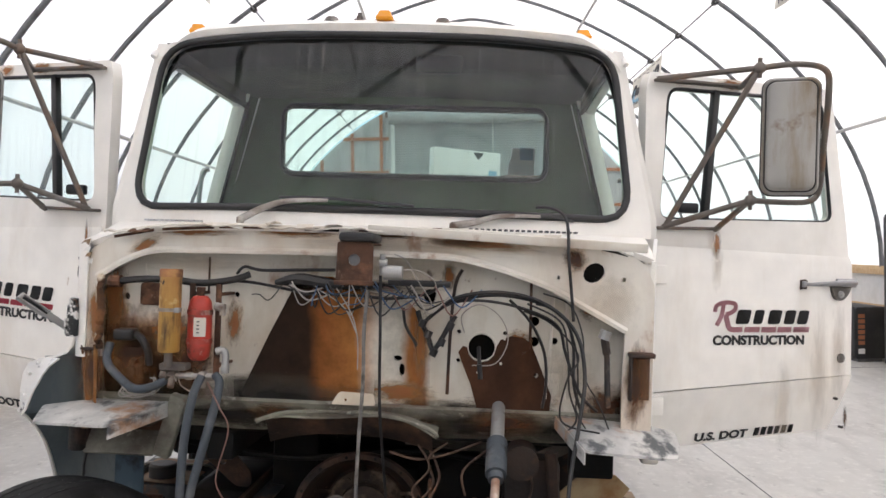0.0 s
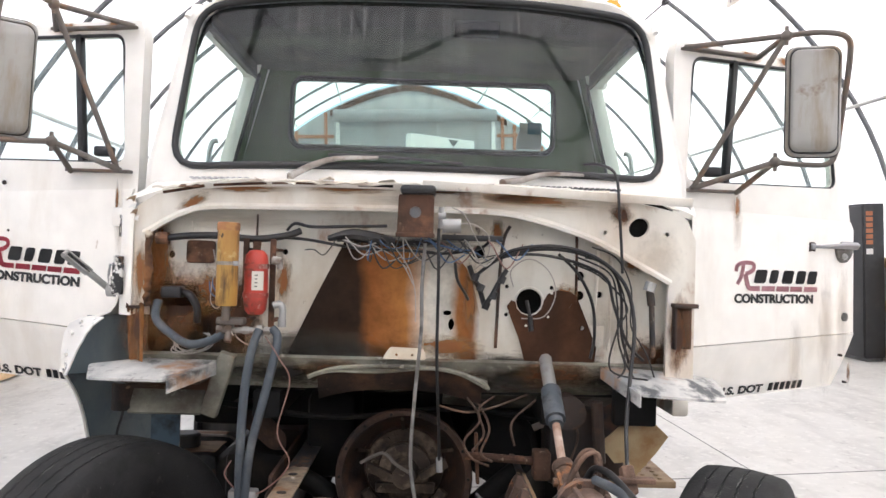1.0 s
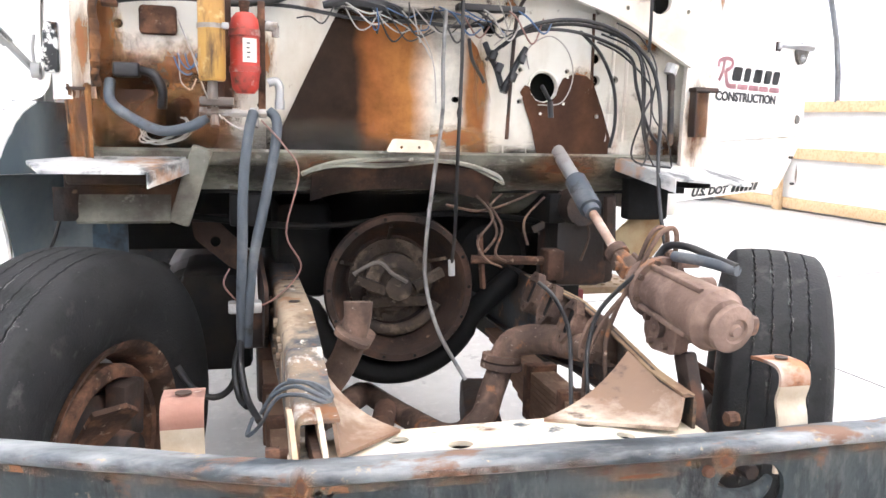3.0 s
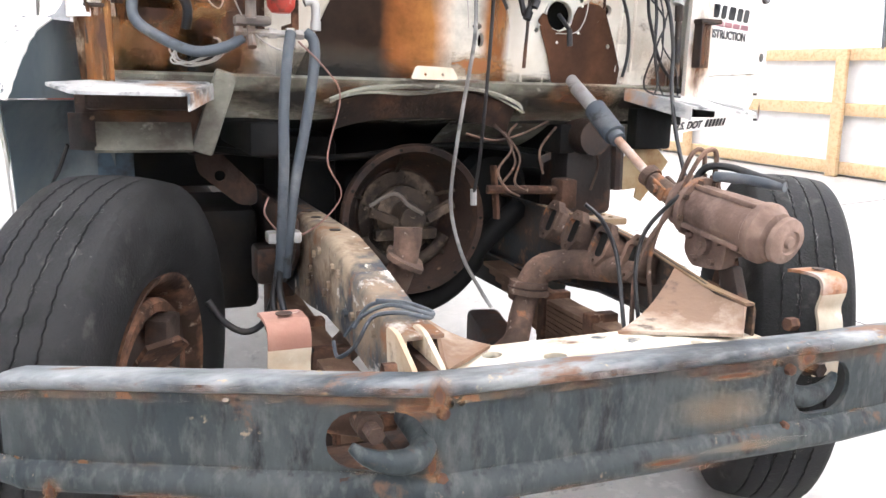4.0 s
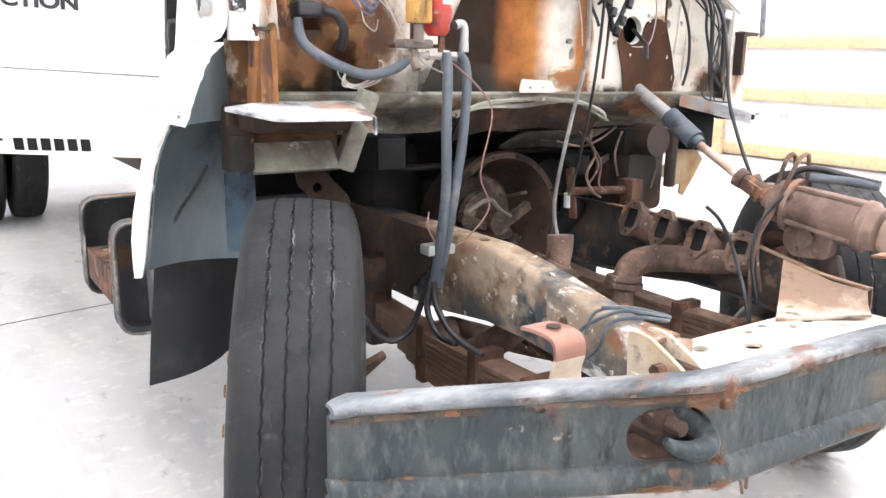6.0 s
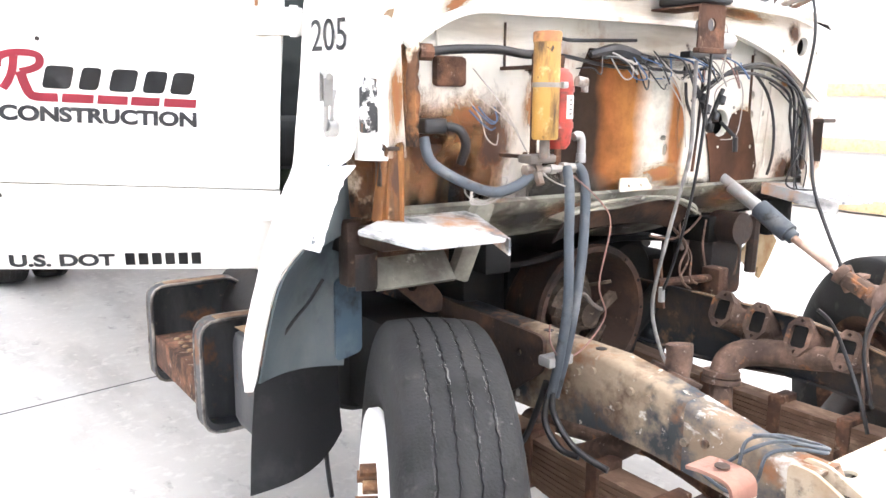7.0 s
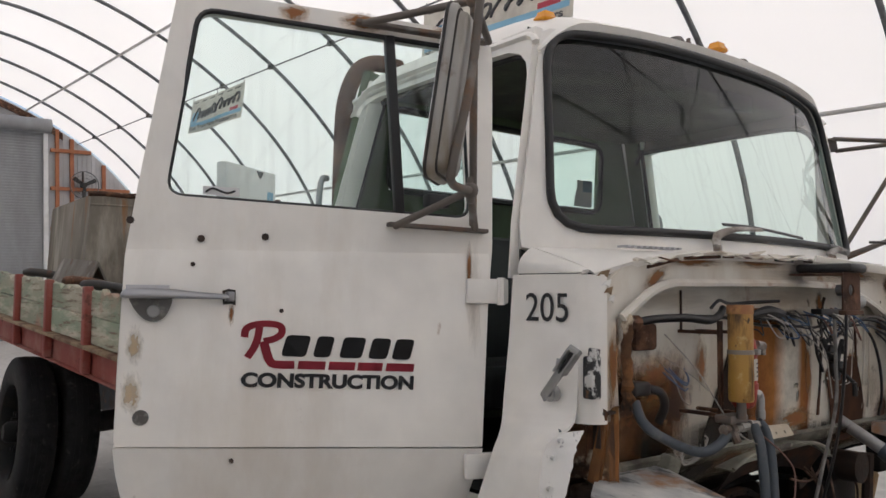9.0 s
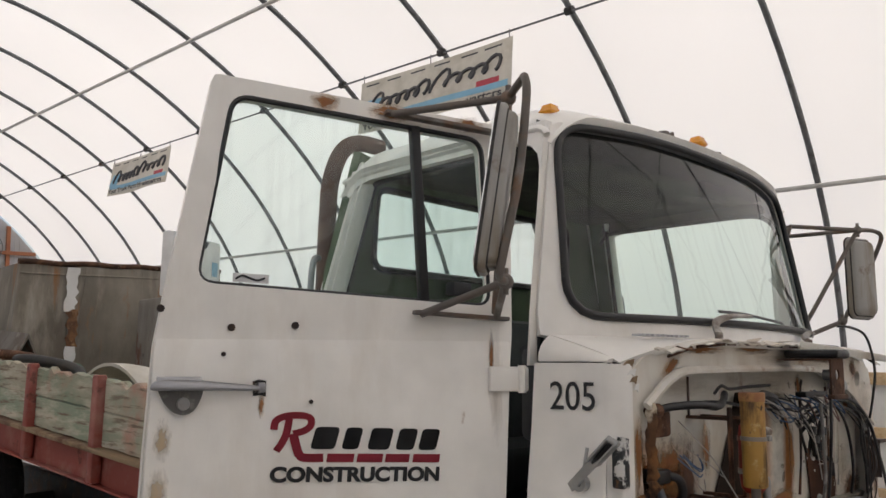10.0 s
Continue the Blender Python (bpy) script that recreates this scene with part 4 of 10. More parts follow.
sheet(bm, [(0.562, 2.383), (0.632, 2.383), (0.632, 2.445), (0.562, 2.445)], [], lambda u, v: (u, 1.463 - 0.05 * (v - 2.2), v), (0, 0.001, 0))
part("print", bm, BLUEPAINT, note, "blue-grey printed square", 0)
bm = nb()
lp = [Vector((u, 1.465 - 0.05 * (v - 2.2), v)) for u, v in rounded(-0.70, 2.28, 0.70, 2.64, 0.06)]
tube(bm, lp + [lp[0]], 0.016, 6, 1)
tpart("rear_window_seal", bm, SEAL, "black rear window seal", smooth=60)
for s in (-1, 1):
    bm = nb()
    # rear corner post and the sill below the door
    grid(bm, lambda u, v: (s * (1.075 - 0.06 * u - 0.18 * max(0, v - 2.0) / 0.7), 1.345 + 0.13 * u - 0.05 * max(0, v - 2.0), v), lin(0, 1, 3), lin(1.12, 2.70, 10))
    thicken(bm, 0.05)
    tpart("corner_post", bm, WHITE, "white rear cab corner post")
    bm = nb()
    grid(bm, lambda u, v: (s * (1.068 - 0.062 * u - 0.18 * max(0, v - 2.0) / 0.7), 1.322 - 0.008 * math.sin(u * 3.1) - 0.05 * max(0, v - 2.0), v), lin(0, 1, 4), lin(1.19, 2.68, 10))
    thicken(bm, 0.018)
    tpart("door_jamb", bm, WHITE, "cream white door jamb of the rear post")
    bm = nb()
    tube(bm, [(s * (1.000 - 0.18 * max(0, v - 2.0) / 0.7), 1.310 - 0.05 * max(0, v - 2.0), v) for v in lin(1.20, 2.62, 8)], 0.011, 6, 2)
    tpart("door_seal", bm, SEAL, "black door opening seal", smooth=60)
    bm = nb()
    grid(bm, lambda u, v: (s * (1.022 - 0.05 * u - 0.18 * max(0, v - 2.0) / 0.7), 1.345 + 0.13 * u - 0.05 * max(0, v - 2.0), v), lin(0, 1, 3), lin(1.22, 2.70, 10))
    thicken(bm, 0.008)
    tpart("post_lining", bm, INTERIOR, "grey-green lining of the rear post")
    bm = nb()
    box(bm, (s * 1.02, 0.33, 1.10), (s * 1.09, 1.40, 1.19), 0.015)
    tpart("door_sill", bm, COWL, "scuffed white door sill")
    bm = nb()
    box(bm, (s * 0.850, 0.38, 2.605), (s * 0.880, 1.38, 2.668), 0.010)
    tpart("door_header", bm, HEADLINER, "dark stained door header rail")
    side = lambda y, z: (s * (1.047 - 0.215 * max(0.0, z - 2.0)), y, z)
    edge = [(0.298, 1.20), (0.298, 1.86), (0.322, 2.43), (0.330, 2.50), (0.345, 2.545), (0.38, 2.58), (0.44, 2.60), (0.60, 2.606), (1.22, 2.606), (1.30, 2.59), (1.335, 2.55)]
    bm = nb()
    sheet(bm, [(0.286, 1.86), (0.290, 2.02), (0.312, 2.30), (0.330, 2.662), (1.36, 2.662), (1.36, 2.55)] + edge[:0:-1], [], side, (-s * 0.035, 0, 0))
    tpart("side_frame", bm, WHITE, "white frame over the door opening", smooth=0)
    bm = nb()
    tube(bm, [side(0.315, 2.605), side(0.345, 2.632), side(0.45, 2.638), side(1.20, 2.638), side(1.40, 2.62)], 0.013, 6, 3)
    tpart("drip_rail", bm, WHITE, "white drip rail with rust at its front end", smooth=60)
    bm = nb()
    tube(bm, [Vector(side(y + 0.004, z)) - Vector((s * 0.060, 0, 0)) for y, z in edge], 0.012, 8, 3)
    tpart("door_seal", bm, SEAL, "black door opening seal", smooth=60)
    bm = nb()
    tube(bm, [(s * 1.06, 1.36, 2.28), (s * 1.10, 1.35, 2.22), (s * 1.11, 1.345, 1.75), (s * 1.08, 1.35, 1.68)], 0.013, 8, 5)
    tpart("grab_handle", bm, CHROME, "chrome grab handle", smooth=60)
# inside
# floor pan coloured near black for the shade below it
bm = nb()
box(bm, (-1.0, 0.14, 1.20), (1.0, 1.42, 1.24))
tpart("cab_floor", bm, GREASE_SHADE, "greasy cab floor pan blackened for the shade under the cab")
bm = nb()
box(bm, (-1.0, 1.02, 1.45), (1.0, 1.30, 2.06), 0.05)
box(bm, (-1.0, 0.78, 1.38), (1.0, 1.25, 1.56), 0.05)
tpart("bench_seat", bm, DARKIN, "dark blue-black vinyl bench seat")
bm = nb()
grid(bm, lambda u, v: (u * 0.90, front_y(u * 0.9, 2.0) + 0.03 + (0.42 - front_y(u * 0.9, 2.0)) * v, 1.965 - 0.05 * v * v), lin(-1, 1, 16), lin(0, 1, 6))
thicken(bm, 0.03)
box(bm, (-0.92, 0.36, 1.62), (0.92, 0.44, 1.92), 0.03)
tpart("dashboard", bm, DARKIN, "dark dashboard")
bm = nb()
m = look((0.46, 0.66, 1.80), (0.46, 0.16, 1.34))
tube(bm, [m @ Vector((0.22 * math.cos(a), 0.22 * math.sin(a), 0)) for a in lin(0, 2 * math.pi, 28)], 0.014, 8, 1)
for a in (0.5, 2.6, 4.7):
    rod(bm, m @ Vector((0, 0, -0.03)), m @ Vector((0.22 * math.cos(a), 0.22 * math.sin(a), 0)), 0.011, 8)
rod(bm, m @ Vector((0, 0, 0.0)), m @ Vector((0, 0, -0.5)), 0.025, 10)
tpart("steering_wheel", bm, DARKIN, "black steering wheel")
bm = nb()
box(bm, (0.12, 0.30, 2.56), (0.30, 0.34, 2.63), 0.01)
tpart("rear_view_console", bm, DARKIN, "small dark roof fitting")

# cowl top, front band and firewall
LIP = [(-0.93, 1.75), (-0.76, 1.84), (-0.53, 1.853), (-0.08, 1.86), (0.13, 1.86), (0.35, 1.85), (0.60, 1.78), (0.76, 1.70), (0.89, 1.63)]


def cowl_top(x):
    return 1.945 - 0.075 * (abs(x) / 0.95) ** 5


bm = nb()


def cowl_p(u, v):
    x = u * (0.985 + 0.008 * v)
    yb = front_y(x, 1.95) - 0.004
    yf = -0.045 + 0.06 * abs(u) ** 6
    z0, z1 = cowl_top(u * 0.95), 1.952
    return (x, yf + (yb - yf) * v, z0 + (z1 - z0) * v ** 0.8)


grid(bm, cowl_p, lin(-1, 1, 40), lin(0, 1, 8))
thicken(bm, 0.02)
tpart("cowl_top", bm, WHITE, "white cowl panel below the windscreen", smooth=50)
# torn leading edge of the cowl
random.seed(4)
bm = nb()
grid(bm, lambda u, v: (u, -0.05 - (0.022 + 0.012 * random.random()) * v + 0.004 * math.sin(u * 31), cowl_top(u) + 0.006 + 0.004 * math.sin(u * 7) - (0.004 + 0.010 * random.random()) * v), lin(-0.86, 0.90, 60), lin(0, 1, 2))
thicken(bm, 0.005)
tpart("cowl_flange", bm, COWL, "rusty torn cowl flange", smooth=20)
bm = nb()
bar(bm, (0.02, -0.085, 1.943), (0.94, -0.10, 1.905), 0.030, 0.008, (0, 1, 0.3), 0.002)
tpart("cowl_strip", bm, COWL, "bent white cowl strip")
rnd = random.Random(17)
x = -0.86
while x < 0.88:
    w = rnd.uniform(0.05, 0.22)
    bm = nb()
    t = rnd.uniform(0.004, 0.011)
    bar(bm, (x, -0.064, cowl_top(x) - 0.010), (x + w, -0.064, cowl_top(x + w) - 0.010), t, 0.006, (0, 1, 0.3), 0.001)
    tpart("cowl_crack", bm, GREASE_SHADE if rnd.random() < 0.6 else RUSTM, "dark open seam of the cowl")
    x += w + rnd.uniform(0.01, 0.08)
x = -0.80
while x < 0.86:
    w = rnd.uniform(0.02, 0.07)
    bm = nb()
    z = cowl_top(x)
    vs = [(x, -0.055, z + 0.004), (x + w, -0.055, z + 0.006), (x + w * rnd.uniform(0.6, 1.1), -0.085 - rnd.uniform(0, 0.02), z + rnd.uniform(-0.016, 0.012)), (x + w * rnd.uniform(0.0, 0.3), -0.08 - rnd.uniform(0, 0.02), z + rnd.uniform(-0.016, 0.010))]
    bm.faces.new([bm.verts.new(v) for v in vs])
    thicken(bm, 0.003)
    tpart("torn_tab", bm, COWL if rnd.random() < 0.7 else RUSTM, "torn sheet-metal tab", smooth=0)
    x += w + rnd.uniform(0.02, 0.10)
for x0, x1 in ((-0.80, -0.60), (0.36, 0.72)):
    for x in lin(x0, x1, 9 if x0 < 0 else 18):
        bm = nb()
        y = front_y(x, 1.97) * 0.5 - 0.02
        box(bm, (x - 0.006, y - 0.02, 1.952), (x + 0.006, y + 0.02, 1.958))
        tpart("cowl_louvre", bm, GREYPRINT if x > 0 else CLADDING, "dark cowl vent slot", smooth=0)
# front band above and beside the firewall
outline = [(-0.985, 1.47), (-0.985, 1.78), (-0.965, 1.845)] + [(x, cowl_top(x)) for x in lin(-0.90, 0.90, 14)] + [(0.955, 1.85), (0.985, 1.78), (0.985, 1.27), (0.885, 1.27), (0.885, 1.50)] + LIP[::-1] + [(-0.925, 1.60), (-0.915, 1.47)]
hole = [(0.78 + 0.036 * math.cos(a) - 0.006 * math.sin(a), 1.82 + 0.032 * math.sin(a) + 0.012 * math.cos(a)) for a in lin(0, 2 * math.pi, 14)[:-1]]
bm = nb()
sheet(bm, outline, [hole, circle(0.88, 1.80, 0.008, 8), circle(0.66, 1.80, 0.007, 8)], lambda u, v: (u, -0.025 + 0.02 * abs(u) ** 4, v), (0, 0.02, 0))
tpart("cowl_face", bm, COWL, "white cowl face with rust runs and a ragged hole")
bm = nb()
tube(bm, [(x, -0.035, z) for x, z in LIP], 0.014, 6, 4, 0.7)
tpart("cowl_lip", bm, COWL, "folded rusty white lip")
# firewall sheet
FWH = [circle(0.41, 1.548, 0.046, 20), circle(0.33, 1.60, 0.008, 8), circle(0.49, 1.60, 0.008, 8), circle(0.33, 1.50, 0.008, 8), circle(0.49, 1.50, 0.008, 8), circle(0.59, 1.645, 0.017, 12), circle(0.59, 1.575, 0.017, 12), circle(0.595, 1.52, 0.008, 8), circle(0.595, 1.46, 0.008, 8), circle(0.66, 1.58, 0.012, 10),
       circle(0.285, 1.80, 0.010, 8), circle(0.225, 1.72, 0.024, 12), circle(0.20, 1.61, 0.015, 10), circle(-0.86, 1.68, 0.014, 10), circle(-0.46, 1.70, 0.011, 10), circle(0.12, 1.50, 0.016, 8, 0.01), circle(0.135, 1.46, 0.011, 8, 0.022)]
bm = nb()
sheet(bm, [(-0.95, 1.30), (0.93, 1.30), (0.93, 1.80), (0.6, 1.88), (-0.8, 1.88), (-0.95, 1.80)], FWH, lambda u, v: (u, 0.045 + 0.10 * max(0.0, 1.52 - v), v), (0, 0.02, 0))
firewall = tpart("firewall", bm, FIREWALL, "white firewall sheet with rust stains and holes")
# added backing sheet stops light showing through the firewall holes
bm = nb()
box(bm, (-0.94, 0.13, 1.25), (0.92, 0.15, 1.90), 0.004)
tpart("insulation_mat", bm, GREASE_SHADE, "black sheet added behind the firewall to darken its holes", smooth=0)
# added dark plate stands for the shaded depth of the cowl hole
bm = nb()
box(bm, (0.72, 0.020, 1.775), (0.86, 0.030, 1.870), 0.003)
tpart("cowl_duct", bm, GREASE_SHADE, "dark plate added behind the cowl hole to darken it", smooth=0)
# toe board and sill under it
bm = nb()
grid(bm, lambda u, v: (u * 0.95, 0.056 + 0.10 * v ** 1.4 + 0.004 * math.sin(u * 17) * v, 1.337 - 0.115 * v), lin(-1, 1, 20), lin(0, 1, 5))
thicken(bm, 0.02)
tpart("toe_board", bm, SILL, "grimy grey-green toe board", smooth=60)
bm = nb()
tube(bm, [(-0.36, -0.005, 1.27), (-0.25, -0.01, 1.305), (-0.05, -0.015, 1.315), (0.12, -0.012, 1.305), (0.24, -0.005, 1.27), (0.27, 0.01, 1.24)], 0.007, 6, 5)
tpart("tunnel_lip", bm, SILL, "torn pale tunnel lip", smooth=60)
bm = nb()
arc_z = lambda x: 1.318 - 0.050 * (abs(x + 0.05) / 0.31) ** 2.4
grid(bm, lambda x, v: (x, 0.075 - (0.090 + 0.012 * math.sin(x * 23)) * v, arc_z(x) + 0.012 * math.sin(x * 15) * v - 0.012 * v), lin(-0.36, 0.27, 26), lin(0, 1, 5))
thicken(bm, 0.006)
tpart("tunnel_cover", bm, SILL, "grimy bent tunnel cover", smooth=50)
bm = nb()
grid(bm, lambda x, v: (x, 0.020 + 0.06 * v, arc_z(x) - 0.010 - 0.085 * v), lin(-0.33, 0.25, 18), lin(0, 1, 4))
thicken(bm, 0.006)
tpart("tunnel_front", bm, BELLM, "dark oily front of the tunnel", smooth=50)
bm = nb()
sheet(bm, round_poly([(-0.105, 1.335), (0.05, 1.335), (0.04, 1.372), (-0.08, 1.376)], 0.01), [circle(-0.055, 1.350, 0.005, 6), circle(0.0, 1.350, 0.005, 6)], lambda u, v: (u, 0.035 - 0.5 * (1.376 - v), v), (0, 0.006, 0))
tpart("tunnel_tab", bm, CREAM, "pale sheet tab")
# raised panel seams on the firewall
for pts, mat, r in (([(0.295, 1.38), (0.30, 1.60), (0.312, 1.76), (0.335, 1.815)], RUSTD, 0.006), ([(0.576, 1.55), (0.576, 1.66), (0.574, 1.785)], RUSTM, 0.005), ([(0.637, 1.38), (0.648, 1.60), (0.652, 1.76)], COWL, 0.006), ([(0.70, 1.38), (0.70, 1.72)], COWL, 0.007), ([(-0.79, 1.80), (-0.785, 1.74)], COWL, 0.005), ([(-0.56, 1.83), (-0.56, 1.70)], RUSTD, 0.004)):
    bm = nb()
    tube(bm, [(x, 0.042 + 0.1 * max(0, 1.52 - z), z) for x, z in pts], r, 6, 3)
    tpart("firewall_seam", bm, mat, "rusty pressed seam")
bm = nb()
bar(bm, (0.36, -0.078, 1.930), (0.72, -0.085, 1.912), 0.02, 0.012, (0, 1, 0.3), 0.002)
tpart("cowl_gap", bm, GREASE_SHADE, "dark gap under the cowl strip")
for pts in ([(0.19, -0.02, 1.67), (0.205, -0.03, 1.63), (0.225, -0.03, 1.595), (0.245, -0.03, 1.534)], [(0.32, -0.03, 1.66), (0.298, -0.03, 1.625), (0.27, -0.03, 1.57), (0.245, -0.03, 1.534)]):
    bm = nb()
    tube(bm, pts, 0.009, 6, 4)
    for q in pts[1:]:
        rod(bm, Vector(q) - Vector((0, 0.012, 0.012)), Vector(q) + Vector((0.01, -0.01, 0.012)), 0.013, 8)
    tpart("plug_lead", bm, CABLE, "black plug lead with connectors", smooth=60)

# rust stains that keep a shape of their own on the firewall
def stain_material(name, stops, angle=0.0, noise_amt=0.06, rough=0.8):
    """A stain that runs through colours along x of the object, its edge broken by noise."""
    m = bpy.data.materials.new(name)
    m.use_nodes = True
    n, l = m.node_tree.nodes, m.node_tree.links
    b = n["Principled BSDF"]
    b.inputs["Roughness"].default_value = rough
    b.inputs["Specular IOR Level"].default_value = 0.15
    tc, sep, no, ad, rp = n.new("ShaderNodeTexCoord"), n.new("ShaderNodeSeparateXYZ"), n.new("ShaderNodeTexNoise"), n.new("ShaderNodeMath"), n.new("ShaderNodeValToRGB")
    no.inputs["Scale"].default_value, no.inputs["Detail"].default_value = 7.0, 7.0
    mp = n.new("ShaderNodeMapping")
    mp.inputs["Rotation"].default_value = (0, radians(angle), 0)
    l.new(tc.outputs["Object"], mp.inputs["Vector"])
    l.new(mp.outputs["Vector"], sep.inputs["Vector"])
    l.new(tc.outputs["Object"], no.inputs["Vector"])
    ad.operation = "MULTIPLY_ADD"
    l.new(no.outputs["Fac"], ad.inputs[0])
    ad.inputs[1].default_value = noise_amt * 2
    l.new(sep.outputs["X"], ad.inputs[2])
    mr = n.new("ShaderNodeMapRange")
    mr.inputs["From Min"].default_value, mr.inputs["From Max"].default_value = stops[0][0] + noise_amt, stops[-1][0] + noise_amt
    l.new(ad.outputs["Value"], mr.inputs["Value"])
    l.new(mr.outputs["Result"], rp.inputs["Fac"])
    span = stops[-1][0] - stops[0][0]
    while len(rp.color_ramp.elements) < len(stops):
        rp.color_ramp.elements.new(0.5)
    for el, (x, c) in zip(rp.color_ramp.elements, stops):
        el.position, el.color = (x - stops[0][0]) / span, (*c, 1)
    n2, r2, mm = n.new("ShaderNodeTexNoise"), n.new("ShaderNodeMapRange"), n.new("ShaderNodeMix")
    n2.inputs["Scale"].default_value, n2.inputs["Detail"].default_value, n2.inputs["Roughness"].default_value = 5.0, 9.0, 0.7
    r2.inputs["From Min"].default_value, r2.inputs["From Max"].default_value = 0.35, 0.68
    r2.inputs["To Min"].default_value, r2.inputs["To Max"].default_value = 1.15, 0.45
    mm.data_type, mm.blend_type = "RGBA", "MULTIPLY"
    mm.inputs["Factor"].default_value = 1.0
    l.new(tc.outputs["Object"], n2.inputs["Vector"])
    l.new(n2.outputs["Fac"], r2.inputs["Value"])
    l.new(rp.outputs["Color"], mm.inputs["A"])
    l.new(r2.outputs["Result"], mm.inputs["B"])
    l.new(mm.outputs["Result"], b.inputs["Base Color"])
    return m


PALE = (0.66, 0.63, 0.55)
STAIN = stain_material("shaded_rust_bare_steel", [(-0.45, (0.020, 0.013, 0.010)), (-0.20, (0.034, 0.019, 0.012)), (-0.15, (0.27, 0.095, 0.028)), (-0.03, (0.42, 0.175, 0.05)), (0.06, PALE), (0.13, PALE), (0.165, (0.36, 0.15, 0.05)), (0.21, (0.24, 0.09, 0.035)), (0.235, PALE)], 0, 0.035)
STAIN2 = stain_material("brown_rust_patch", [(0.3, (0.13, 0.055, 0.025)), (0.38, (0.075, 0.034, 0.019)), (0.50, (0.050, 0.024, 0.015)), (0.56, (0.085, 0.038, 0.02)), (0.7, (0.035, 0.02, 0.014))], 0, 0.05)


def fw_y(u, v, d):
    return (u, 0.045 + 0.10 * max(0.0, 1.52 - v) - d, v)


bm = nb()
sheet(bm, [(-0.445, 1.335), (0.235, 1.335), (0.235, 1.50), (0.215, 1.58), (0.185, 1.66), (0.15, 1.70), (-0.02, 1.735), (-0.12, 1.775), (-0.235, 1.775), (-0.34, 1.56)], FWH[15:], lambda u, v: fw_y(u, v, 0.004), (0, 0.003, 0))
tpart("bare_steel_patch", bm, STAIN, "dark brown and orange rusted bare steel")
bm = nb()
sheet(bm, [(0.330, 1.530), (0.345, 1.552), (0.36, 1.548), (0.367, 1.523), (0.385, 1.505), (0.41, 1.498), (0.435, 1.505), (0.453, 1.523), (0.462, 1.555), (0.475, 1.578), (0.51, 1.592), (0.555, 1.587), (0.578, 1.572), (0.618, 1.48), (0.655, 1.39), (0.65, 1.335), (0.40, 1.335), (0.375, 1.42), (0.345, 1.49)], [circle(0.60, 1.46, 0.008, 8)], lambda u, v: fw_y(u, v, 0.008), (0, 0.003, 0))
tpart("brown_patch", bm, STAIN2, "brown rusted patch below the steering hole")
bm = nb()
box(bm, (-0.803, 0.020, 1.652), (-0.702, 0.05, 1.732), 0.012)
tpart("heater_plate", bm, RUSTM, "square rusted blank plate")
bm = nb()
lathe(bm, [(0, 0.046), (-0.002, 0.048), (-0.002, 0.053), (0.002, 0.055), (0.004, 0.055), (0.004, 0.046)], pose(0.41, 0.0435, 1.548, 0, 0, 90), 28, True)
for k in range(6):
    a = k * math.pi / 3 + 0.4
    rod(bm, (0.41 + 0.085 * math.cos(a), 0.035, 1.548 + 0.085 * math.sin(a)), (0.41 + 0.085 * math.cos(a), 0.034, 1.548 + 0.085 * math.sin(a)), 0.005, 6)
tpart("steering_hole_flange", bm, FIREWALL, "round white flange with bolts")

